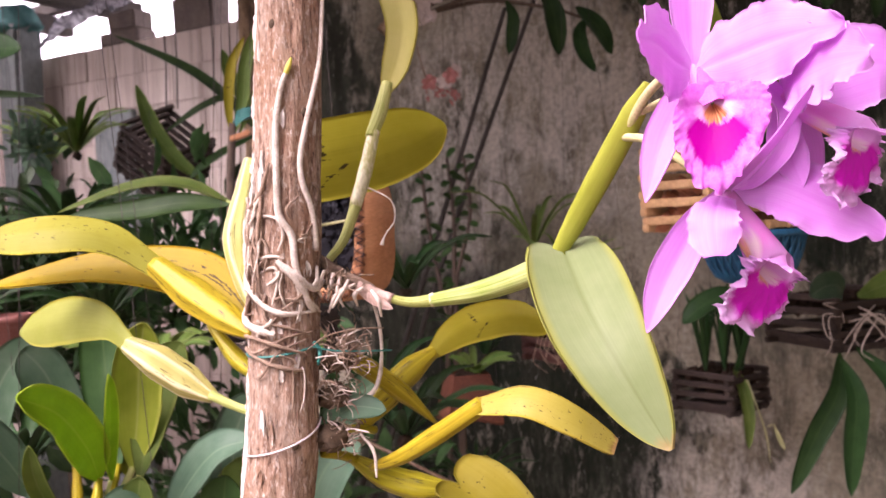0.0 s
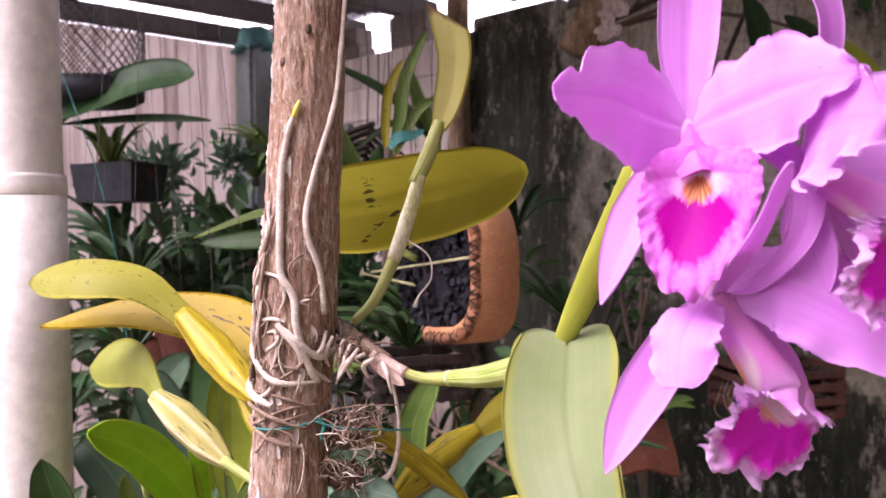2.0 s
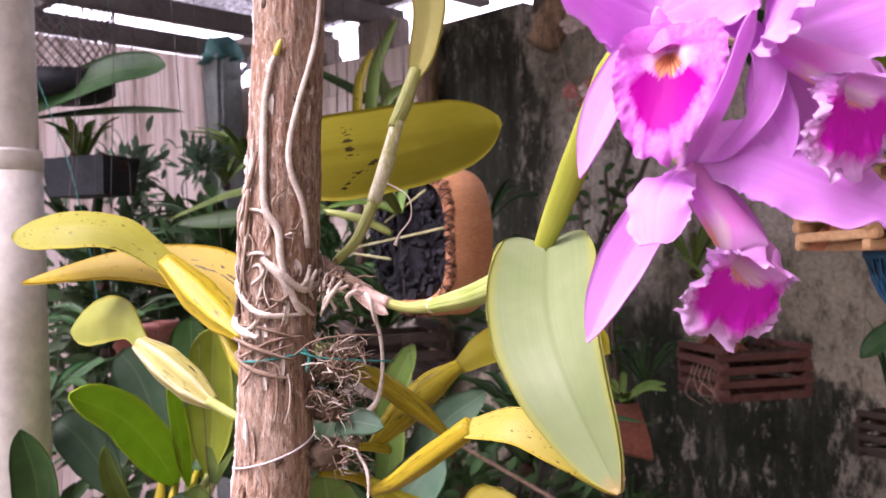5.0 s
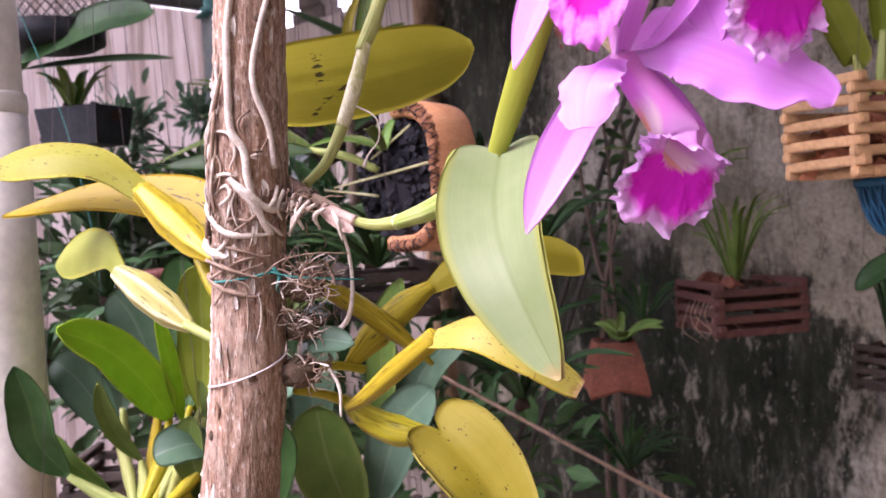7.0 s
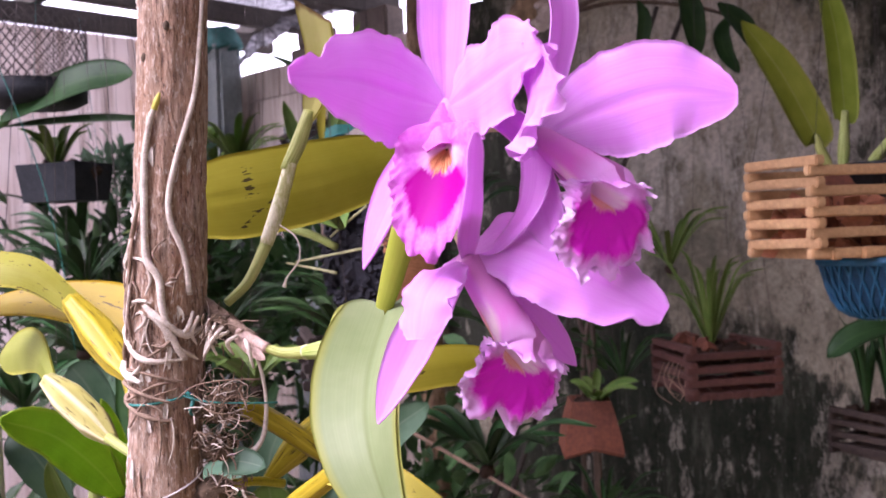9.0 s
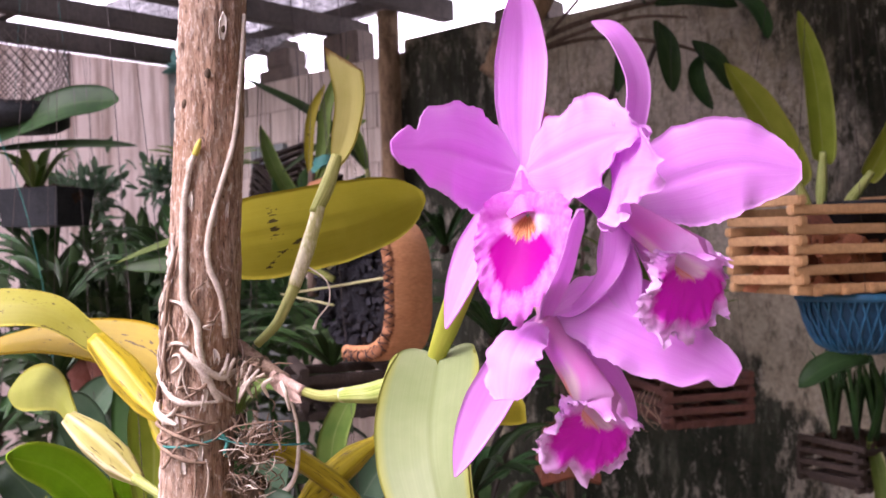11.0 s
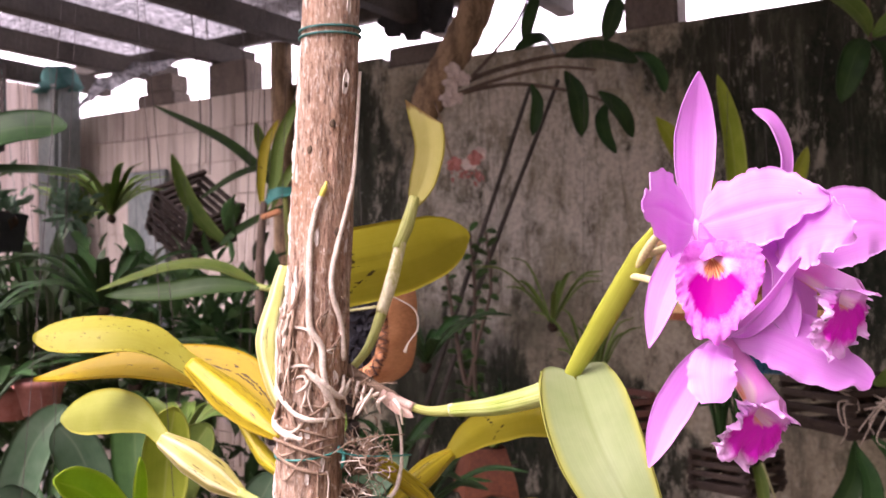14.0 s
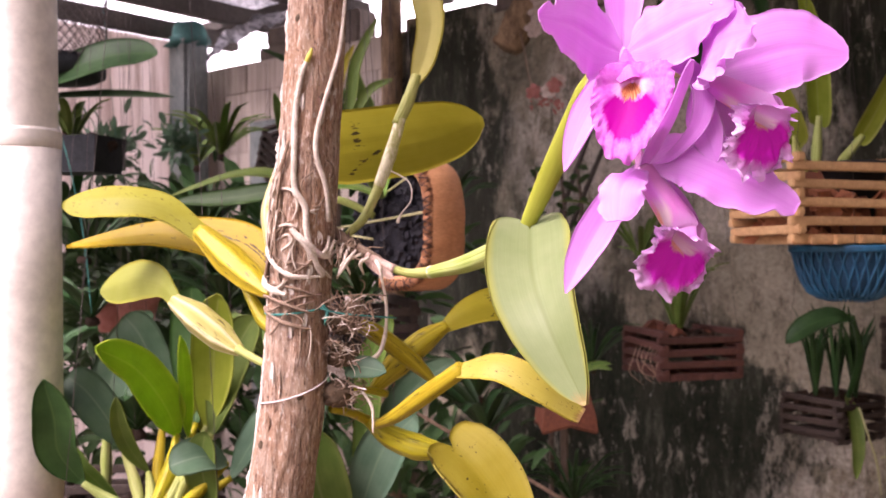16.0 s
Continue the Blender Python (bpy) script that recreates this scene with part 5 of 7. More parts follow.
    end = np.asarray(lip_args["throat"]) + (0, 0.012, 0.003) if spread else foot + unit(lip_args[0]) * lip_args[2] * 0.72
    fl = child("flower", tube_mesh("flower", [c - a * 0.022 - d * 0.004, c, (c + foot) / 2 if not spread else (c + end) / 2, end], [0.0028, 0.0042, 0.0058, 0.0052], M["column"], n=22, seg=14), orchid, label)
    for name, pts, hw, face, kw in organs:
        blade(name, pts, hw, face, M["petal"] if name == "petal" else M["sepal"], fl, thick=0.0009, seed=seed + int(hw * 1e4), **kw)
    if spread:
        open_lip(fl, lip_args["throat"], lip_args["rim"], seed)
        blade("lip_hood", lip_args["hood"], 0.0105, (0.1, -0.85, 0.45), M["hood"], fl, "pink hood over the column", profile=((0, .12), (.25, .42), (.55, .78), (.85, 1.0), (1, .86)), fold=-0.55, thick=0.0010, n=24, m=14, frill=0.0006, seed=seed)
    else:
        lip(fl, foot, *lip_args, seed)
    return fl


C1 = np.array((0.173, 0.621, 1.589))
bloom("lilac bloom with ruffled petals and magenta lip", C1, (0.10, -0.84, -0.50), (0.02, -0.3, -1), [
    ("sepal", [C1, C1 + (0.000, 0.003, 0.035), C1 + (0.002, 0.003, 0.075), C1 + (0.003, -0.009, 0.112)], 0.0155, (0, -1, 0.1), dict(profile="sepal", fold=0.25, crease=0.001, n=30, m=12)),
    ("petal", [C1, C1 + (-0.015, -0.018, 0.006), C1 + (-0.033, -0.047, 0.012), C1 + (-0.055, -0.084, 0.010)], 0.0300, (0.70, -0.66, 0.1), dict(profile="petal_broad", fold=-0.10, crease=0.0022, ruffle=0.0013, waves=2.4, frill=0.0007, notch=((1, 0.84, 0.030, 0.36), (-1, 0.88, 0.025, 0.18)), n=80, m=24, face_end=(0.86, -0.48, 0.1))),
    ("petal", [C1, C1 + (0.019, -0.016, 0.007), C1 + (0.042, -0.043, 0.013), C1 + (0.066, -0.081, 0.013)], 0.0290, (-0.62, -0.74, 0.2), dict(profile="petal_broad", fold=-0.08, crease=0.0020, ruffle=0.0030, waves=2.6, frill=0.0011, notch=((1, 0.86, 0.03, 0.25),), n=80, m=24, face_end=(-0.72, -0.66, 0.15))),
    ("sepal", [C1, C1 + (-0.012, -0.006, -0.020), C1 + (-0.029, -0.017, -0.050), C1 + (-0.042, -0.028, -0.086)], 0.0125, (-0.35, -0.9, 0.25), dict(profile="sepal", fold=0.25, crease=0.0008, n=28, m=10)),
    ("sepal", [C1, C1 + (0.028, -0.012, -0.006), C1 + (0.051, -0.022, -0.026), C1 + (0.050, -0.026, -0.054), C1 + (0.032, -0.020, -0.076), C1 + (0.018, -0.014, -0.080)], 0.0082, (0.1, -0.9, 0.45), dict(profile="curled", fold=0.25, n=44, m=10, face_end=(0.1, -0.75, 0.65))),
], dict(throat=(0.1785, 0.592, 1.566), hood=[C1 + (0.001, -0.010, 0.002), C1 + (0.002, -0.021, -0.006), C1 + (0.004, -0.030, -0.015), C1 + (0.006, -0.034, -0.022)], rim=(
    (-0.011, -0.022, -0.060), (0.014, -0.027, -0.040), (0.026, -0.032, -0.011), (0.021, -0.020, 0.008),
    (0.001, 0.000, 0.012), (-0.019, -0.002, 0.009), (-0.029, -0.010, -0.013), (-0.026, -0.014, -0.036))), 3)

C2 = np.array((0.226, 0.608, 1.568))
bloom("lilac bloom turned aside, with magenta lip", C2, (0.62, -0.62, -0.48), (0.1, -0.2, -1), [
    ("sepal", [C2, C2 + (0.008, 0.014, 0.035), C2 + (0.013, 0.014, 0.070), C2 + (0.003, 0.010, 0.096), C2 + (-0.010, 0.010, 0.106)], 0.0095, (0.7, -0.7, 0), dict(profile="sepal", fold=0.3, n=30, m=10)),
    ("petal", [C2, C2 + (0.032, 0.004, 0.013), C2 + (0.066, 0.008, 0.021), C2 + (0.101, 0.018, 0.017)], 0.0295, (0.25, -0.95, 0.15), dict(profile="petal_blunt", fold=-0.06, crease=0.0012, ruffle=0.0014, waves=2.2, frill=0.0008, n=70, m=22)),
    ("petal", [C2, C2 + (-0.001, -0.028, 0.010), C2 + (0.007, -0.056, 0.015), C2 + (0.021, -0.082, 0.014)], 0.0265, (-0.9, -0.35, 0.2), dict(profile="petal_blunt", fold=0.05, ruffle=0.0044, waves=3.4, frill=0.0012, n=70, m=22)),
    ("sepal", [C2, C2 + (0.000, -0.002, -0.024), C2 + (0.004, -0.006, -0.044), C2 + (0.009, -0.010, -0.060)], 0.0120, (-0.3, -0.95, 0.1), dict(profile="sepal", fold=0.3, n=26, m=10)),
    ("sepal", [C2, C2 + (0.017, 0.012, -0.018), C2 + (0.028, 0.024, -0.040), C2 + (0.034, 0.032, -0.060)], 0.0125, (0.4, -0.9, 0.1), dict(profile="sepal", fold=0.3, n=26, m=10)),
], ((0.68, -0.52, -0.50), (0.1, -0.3, -0.95), 0.056, 0.0075, 0.0120, 0.0050, 0.0350, (0.50, -0.78, -0.36)), 8)

C3 = np.array((0.185, 0.607, 1.506))
bloom("lilac bloom hanging lowest, lip pointing down", C3, (0.22, -0.30, -0.92), (-0.1, -1, 0.15), [
    ("sepal", [C3, C3 + (0.007, -0.024, 0.014), C3 + (0.018, -0.056, 0.034), C3 + (0.027, -0.086, 0.058)], 0.0058, (0.5, -0.5, -0.7), dict(profile=((0, .55), (.25, 1.0), (.5, .95), (.75, .62), (.92, .62), (1, .2)), fold=0.3, n=34, m=10, face_end=(0.15, -0.58, -0.80))),
    ("petal", [C3, C3 + (0.030, -0.008, 0.006), C3 + (0.064, -0.012, -0.009), C3 + (0.102, -0.010, -0.031)], 0.0265, (0.1, -0.9, 0.45), dict(profile="petal_blunt", fold=-0.06, crease=0.0012, ruffle=0.0018, waves=2.4, frill=0.0009, notch=((1, 0.90, 0.035, 0.35),), n=70, m=22)),
    ("petal", [C3, C3 + (-0.008, -0.016, -0.004), C3 + (-0.016, -0.031, -0.017), C3 + (-0.018, -0.040, -0.038)], 0.0165, (-0.25, -0.78, 0.55), dict(profile=((0, .14), (.15, .46), (.35, .80), (.6, 1.0), (.8, .98), (.93, .80), (1, .40)), fold=-0.22, crease=0.0015, ruffle=0.0022, waves=1.8, frill=0.0010, n=60, m=22, face_end=(-0.35, -0.82, 0.42))),
    ("sepal", [C3, C3 + (-0.018, 0.004, -0.022), C3 + (-0.039, 0.004, -0.056), C3 + (-0.054, -0.002, -0.089)], 0.0135, (-0.2, -0.95, 0.15), dict(profile="sepal", fold=0.25, crease=0.0008, n=28, m=10)),
    ("sepal", [C3, C3 + (0.018, 0.018, -0.020), C3 + (0.034, 0.040, -0.044), C3 + (0.049, 0.060, -0.067)], 0.0115, (0.1, -0.95, 0.2), dict(profile="sepal", fold=0.25, n=28, m=10)),
], ((0.56, -0.08, -0.86), (-0.22, -0.30, -0.93), 0.058, 0.0080, 0.0132, 0.0060, 0.0360, (0.24, -0.80, -0.48)), 14)


# ---- hanging baskets, pots and plants of the house ----
def lathe(name, profile, mat, parent, at=(0, 0, 0), seg=28, label="", smooth=True):
    verts, faces = [], []
    for r, z in profile:
        for k in range(seg):
            a = 2 * math.pi * k / seg
            verts.append((at[0] + r * math.cos(a), at[1] + r * math.sin(a), at[2] + z))
    for i in range(len(profile) - 1):
        for k in range(seg):
            j = (k + 1) % seg
            faces.append((i * seg + k, i * seg + j, (i + 1) * seg + j, (i + 1) * seg + k))
    return child(name, link_mesh(name, verts, faces, mat, smooth=smooth), parent, label)


def hanger(parent, feet, top, r=0.0005, mat=None):
    for f in feet:
        mid = [(f[i] + top[i]) / 2 + (0.004 if i == 0 else 0.0) for i in range(3)]
        tube("hanging_wire", [f, mid, top], [r, r], mat or M["chain"], parent, n=8, seg=5)


def slat_basket(name, label, m, sx, sy, levels, mat, gap=0.034, slat=0.017, wires=None, group="slatted baskets"):
    """Log-cabin basket of slats stacked crosswise; its floor's centre is the origin. wires: height of the hanging point."""
    b = thing(name, label, "basket", group=group)
    rng2 = random.Random(len(label) + int(sx * 1000))
    data = {}
    for axis, length in (("x", sx), ("y", sy)):
        bm = box_bm((length + 0.03, slat, slat) if axis == "x" else (slat, length + 0.03, slat), 0.0025)
        me = bpy.data.meshes.new("slat")
        bm.to_mesh(me)
        bm.free()
        me.materials.append(mat)
        data[axis] = me
    for lv in range(levels):
        for axis in "xy":
            for s in (-1, 1):
                ob = child("slat", data[axis], b)
                z = lv * gap + (gap / 2 if axis == "y" else 0) + slat / 2
                ob.location = (rng2.uniform(-0.004, 0.004), s * sy / 2, z) if axis == "x" else (s * sx / 2, rng2.uniform(-0.004, 0.004), z)
                ob.rotation_euler = (rng2.uniform(-0.03, 0.03), rng2.uniform(-0.012, 0.012), rng2.uniform(-0.012, 0.012))
    for k in range(5):
        ob = child("slat", data["y"], b)
        ob.location = (-sx / 2 + sx * (k + 0.5) / 5, 0, slat * 0.45)
    if wires:
        top = levels * gap
        hanger(b, [(x * sx / 2, y * sy / 2, top) for x in (-1, 1) for y in (-1, 1)], (0, 0, wires))
    b.matrix_basis = m
    return b


def bark_fill(label, centre, sx, sy, sz, n, mat, seed, size=0.02, rot=0.0):
    """Chunks of potting bark or charcoal heaped in a basket."""
    rng2 = random.Random(seed)
    verts, faces = [], []
    ca, sa = math.cos(rot), math.sin(rot)
    for _ in range(n):
        x, y, z = rng2.uniform(-sx, sx), rng2.uniform(-sy, sy), rng2.uniform(-sz, sz)
        c = np.array((centre[0] + x * ca - y * sa, centre[1] + x * sa + y * ca, centre[2] + z))
        s = size * rng2.uniform(0.5, 1.2)
        e = Euler((rng2.uniform(0, 6), rng2.uniform(0, 6), rng2.uniform(0, 6))).to_matrix()
        base = len(verts)
        for dx in (-1, 1):
            for dy in (-1, 1):
                for dz in (-1, 1):
                    v = e @ Vector((dx * s * rng2.uniform(0.4, 0.8), dy * s * rng2.uniform(0.4, 0.7), dz * s * rng2.uniform(0.3, 0.6)))
                    verts.append(c + np.array(v))
        faces += [tuple(base + i for i in f) for f in ((0, 1, 3, 2), (4, 6, 7, 5), (0, 4, 5, 1), (2, 3, 7, 6), (0, 2, 6, 4), (1, 5, 7, 3))]
    ob = child("potting_mix", link_mesh("potting_mix", verts, faces, mat, smooth=False), None)
    return tagged(ob, label, "potting mix", kind="stuff")


def strap_plant(name, label, base, count, length, hw, mat, seed, lean=(0, 0, 0), rise=0.8, droop=0.5, spread=0.9, profile="strap", group="", fold=0.35):
    """A tuft of long leaves that rise from one base and arch over."""
    rng2 = random.Random(seed)
    p = thing(name, label, "plant", at=base, group=group)
    base = np.array(base)
    for k in range(count):
        az_ = 2 * math.pi * (k + rng2.random() * 0.7) / count
        out = np.array((math.cos(az_), math.sin(az_), 0)) * spread
        ln = length * rng2.uniform(0.6, 1.1)
        up_ = np.array((0, 0, 1.0)) * rise * rng2.uniform(0.7, 1.2)
        d = unit(out + up_ + np.array(lean))
        p1, p2 = base + d * ln * 0.4, base + d * ln * 0.75 + np.array((0, 0, -droop * ln * 0.14))
        p3 = base + d * ln + out * ln * 0.12 + np.array((0, 0, -droop * ln * 0.42))
        f = np.array((-d[2] * math.cos(az_), -d[2] * math.sin(az_), 1.0)) + np.array((0, -0.5, 0))
        blade("leaf", [base + out * 0.004, p1, p2, p3], hw * rng2.uniform(0.75, 1.15), f, mat, p, profile=profile, fold=fold, thick=0.0010, n=12, m=4, seed=seed + k)
    return p


def foliage(name, label, centre, size, n, leaf_len, mat, seed, hw=0.22, hang=0.0):
    """A dense mass of small leaves that nobody could count."""
    rng2 = random.Random(seed)
    verts, faces, uvs = [], [], []
    for _ in range(n):
        v = Vector((rng2.gauss(0, 0.5), rng2.gauss(0, 0.5), rng2.gauss(0, 0.5)))
        c = Vector(centre) + Vector((v.x * size[0], v.y * size[1], v.z * size[2]))
        d = Vector((v.x + rng2.uniform(-0.7, 0.7), v.y + rng2.uniform(-0.7, 0.7), v.z + rng2.uniform(-0.3, 0.9) - hang)).normalized()
        s = d.cross(Vector((rng2.uniform(-1, 1), rng2.uniform(-1, 1), 1))).normalized()
        u = s.cross(d)
        ln = leaf_len * rng2.uniform(0.5, 1.2)
        b0 = len(verts)
        w = ln * hw
        for f, ww, lift in ((0.0, 0.15, 0), (0.35, 0.9, 0.05), (0.7, 0.8, 0.03), (1.0, 0.05, -0.08)):
            q = c + d * ln * f + u * ln * lift
            verts += [q - s * w * ww + u * w * 0.25, q, q + s * w * ww + u * w * 0.25]
            uvs += [(0, f), (0.5, f), (1, f)]
        for i in range(3):
            a = b0 + 3 * i
            faces += [(a, a + 1, a + 4, a + 3), (a + 1, a + 2, a + 5, a + 4)]
    return tagged(child(name, link_mesh(name, verts, faces, mat, uvs), None), label, "foliage", kind="stuff")


def yaw(x, y, z, deg, rx=0, ry=0):
    return Matrix.Translation((x, y, z)) @ Matrix.Rotation(radians(deg), 4, "Z") @ Matrix.Rotation(radians(ry), 4, "Y") @ Matrix.Rotation(radians(rx), 4, "X")


# -- pale slatted basket with a potted orchid, blue net bowl beneath
slat_basket("slat_basket", "pale new-wood slatted hanging basket holding a black pot", yaw(0.585, 1.862, 1.447, 30), 0.29, 0.17, 5, M["pale_wood"], wires=1.12)
pot = thing("plastic_pot", "black plastic pot in the slatted basket", "pot", at=(0.635, 1.90, 1.47))
lathe("pot_wall", [(0.001, 0.0), (0.055, 0.0), (0.070, 0.125), (0.076, 0.125), (0.076, 0.138), (0.068, 0.138), (0.062, 0.118), (0.001, 0.115)], M["black_plastic"], pot, (0.635, 1.90, 1.47))
sh = thing("clay_shards", "broken terracotta shards packed round the pot", "shard", at=(0.55, 1.83, 1.467))
for k, (x, y, z, rx, rz, s) in enumerate(((0.475, 1.815, 1.52, 70, 25, 0.055), (0.515, 1.83, 1.505, 82, 40, 0.05), (0.56, 1.815, 1.50, 75, 20, 0.045), (0.50, 1.845, 1.56, 60, 10, 0.045), (0.63, 1.90, 1.53, 76, 35, 0.05))):
    bm = box_bm((s * 1.5, s * 1.7, 0.008), 0.002)
    for v in bm.verts:
        v.co.z += -6 * v.co.x ** 2
        v.co.y *= 1 + 3 * v.co.x
    bmesh.ops.transform(bm, matrix=yaw(x + 0.07, y, z, rz, rx), verts=bm.verts)
    part("shard", bm, M["clay"], sh)
bark_fill("broken terracotta chips filling the slatted basket", (0.575, 1.856, 1.500), 0.115, 0.062, 0.040, 70, M["chips"], 91, 0.030, radians(30))
yp = thing("potted_orchid", "yellow-green upright orchid leaves in the black pot", "orchid", at=(0.56, 1.885, 1.58))
for pts, hw in (([(0.548, 1.87, 1.585), (0.522, 1.862, 1.66), (0.47, 1.853, 1.77), (0.405, 1.845, 1.868)], 0.034), ([(0.566, 1.87, 1.585), (0.572, 1.866, 1.70), (0.562, 1.86, 1.83), (0.536, 1.855, 1.955)], 0.026), ([(0.60, 1.88, 1.585), (0.655, 1.87, 1.66), (0.69, 1.86, 1.73), (0.715, 1.85, 1.80)], 0.022)):
    tube("pseudobulb", [pts[0], (np.array(pts[0]) * 0.6 + np.array(pts[1]) * 0.4), pts[1]], [0.006, 0.0105, 0.006], M["bulb_green"], yp, n=12, seg=10, ridges=5, ridge_depth=0.08)
    blade("leaf", [np.array(pts[0]) * 0.2 + np.array(pts[1]) * 0.8] + pts[1:], hw, (0.3, -1, 0.1), M["leaf_fresh"], yp, fold=0.3, n=18, m=8)
bowl = thing("net_bowl", "blue plastic net bowl hanging under the basket", "bowl", at=(0.628, 1.875, 1.335))
prof = [(0.035, 0.0), (0.070, 0.012), (0.090, 0.045), (0.101, 0.085), (0.106, 0.102)]
lathe("rim", [(0.106, 0.096), (0.110, 0.096), (0.110, 0.110), (0.106, 0.110)], M["blue_plastic"], bowl, (0.628, 1.875, 1.335))
for k in range(30):
    for tw in (-0.35, 0.35):
        pts = [(0.628 + r * math.cos(2 * math.pi * k / 30 + tw * z * 20 * 0.4), 1.875 + r * math.sin(2 * math.pi * k / 30 + tw * z * 20 * 0.4), 1.335 + z) for r, z in prof]
        tube("rib", pts, [0.0028, 0.0028], M["blue_plastic"], bowl, n=8, seg=5, flat=0.5)
lathe("net", [(r * 0.965, z + 0.002) for r, z in prof], M["blue_net"], bowl, (0.628, 1.875, 1.335), label="dark blue net")
lathe("floor", [(0.001, 0.0), (0.06, 0.004), (0.06, 0.008), (0.001, 0.006)], M["blue_plastic"], bowl, (0.628, 1.875, 1.335))
hanger(bowl, [(0.628 + 0.106 * math.cos(a), 1.875 + 0.106 * math.sin(a), 1.44) for a in (0.4, 2.5, 4.6)], (0.60, 1.87, 2.55))

# -- reddish basket with a grassy orchid, near the wall
slat_basket("slat_basket", "reddish-brown slatted basket hanging near the wall", yaw(0.352, 2.47, 1.098, 24), 0.21, 0.21, 4, M["red_wood"], gap=0.031, wires=1.46)
bark_fill("dark bark mix in the reddish basket", (0.352, 2.47, 1.185), 0.085, 0.085, 0.02, 160, M["soil"], 3, rot=radians(24))
bark_fill("reddish clay chips in the basket", (0.352, 2.46, 1.212), 0.07, 0.065, 0.006, 5, M["clay"], 4, 0.038, radians(24))
strap_plant("strap_orchid", "grassy orchid with narrow arching green leaves", (0.345, 2.47, 1.20), 18, 0.34, 0.0062, M["leaf_mid"], 12, rise=1.6, droop=0.6, spread=0.55)
rt = thing("hanging_roots", "thin dry roots trailing from the basket", "roots", at=(0.28, 2.36, 1.13))
for k in range(9):
    x = 0.235 + 0.011 * k
    tube("root", [(x, 2.39 - 0.004 * k, 1.18), (x - 0.012, 2.36, 1.15), (x + 0.02 * ((k % 3) - 1), 2.355, 1.115), (x + 0.015 + 0.01 * (k % 2), 2.36, 1.085 + 0.006 * (k % 4))], [0.0015, 0.0014, 0.0009], M["root_old"], rt, n=12, seg=5)

# -- terracotta wedge pot
tpot = thing("clay_pot", "reddish-brown wedge-shaped clay pot hanging by the wall", "pot", at=(0.045, 2.45, 0.945))
verts, faces = [], []
for r, z, arch in ((0.040, 0.034, 0.0), (0.084, 0.018, 0.014), (0.100, 0.000, 0.019), (0.106, 0.007, 0.019), (0.098, 0.050, 0.004), (0.082, 0.098, 0.0), (0.068, 0.136, 0.0), (0.056, 0.136, 0.0), (0.052, 0.114, 0.0)):
    for k in range(8):  # square, turned so that one corner looks out; the foot arches between the corners
        a = radians(238) + math.pi * k / 4
        rad = r if k % 2 == 0 else r * 0.74
        verts.append((0.045 + rad * math.cos(a), 2.45 + rad * math.sin(a), 0.945 + z + (arch if k % 2 else 0.0)))
faces = [(i * 8 + k, i * 8 + (k + 1) % 8, (i + 1) * 8 + (k + 1) % 8, (i + 1) * 8 + k) for i in range(8) for k in range(8)] + [tuple(range(7, -1, -1)), tuple(range(64, 72))]
child("pot_wall", link_mesh("pot_wall", verts, faces, M["clay"], smooth=False), tpot)
hanger(tpot, [(-0.03, 2.40, 1.05), (0.12, 2.42, 1.07), (0.05, 2.52, 1.06)], (0.05, 2.46, 2.55))
bark_fill("dark bark mix in the clay pot", (0.045, 2.45, 1.066), 0.032, 0.032, 0.014, 60, M["soil"], 8)
strap_plant("small_orchid", "small green plant in the clay pot", (0.06, 2.45, 1.068), 9, 0.13, 0.013, M["leaf_mid"], 5, rise=0.9, droop=0.5, lean=(0.3, -0.2, 0))

# -- dark baskets with leafy plants
slat_basket("slat_basket", "dark weathered slatted basket with an upright plant", yaw(0.755, 2.56, 0.928, 40), 0.17, 0.17, 4, M["dark_wood"], gap=0.028, slat=0.0145, wires=1.62)
bark_fill("dark bark mix in the weathered basket", (0.755, 2.56, 1.012), 0.070, 0.070, 0.018, 150, M["soil"], 11, rot=radians(40))
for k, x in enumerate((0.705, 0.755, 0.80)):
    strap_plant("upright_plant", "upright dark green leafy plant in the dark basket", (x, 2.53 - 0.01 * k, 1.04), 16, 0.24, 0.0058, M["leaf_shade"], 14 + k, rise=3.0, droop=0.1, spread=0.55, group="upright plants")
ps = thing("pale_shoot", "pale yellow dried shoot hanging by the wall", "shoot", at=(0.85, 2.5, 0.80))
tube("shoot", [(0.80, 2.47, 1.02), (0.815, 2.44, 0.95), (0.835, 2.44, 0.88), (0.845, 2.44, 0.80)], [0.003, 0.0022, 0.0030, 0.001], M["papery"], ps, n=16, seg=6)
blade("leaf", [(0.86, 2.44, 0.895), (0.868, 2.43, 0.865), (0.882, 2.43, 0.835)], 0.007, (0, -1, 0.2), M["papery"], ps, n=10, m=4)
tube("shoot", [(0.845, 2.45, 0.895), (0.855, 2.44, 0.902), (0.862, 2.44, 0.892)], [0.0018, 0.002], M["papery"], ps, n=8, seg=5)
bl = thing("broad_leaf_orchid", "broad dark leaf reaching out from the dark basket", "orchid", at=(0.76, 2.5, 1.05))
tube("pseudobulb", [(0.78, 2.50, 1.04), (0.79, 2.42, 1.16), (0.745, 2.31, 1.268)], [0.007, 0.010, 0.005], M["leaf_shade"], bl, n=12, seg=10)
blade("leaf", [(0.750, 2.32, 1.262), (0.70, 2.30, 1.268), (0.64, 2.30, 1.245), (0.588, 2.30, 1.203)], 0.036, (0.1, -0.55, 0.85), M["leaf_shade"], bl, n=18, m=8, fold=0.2)
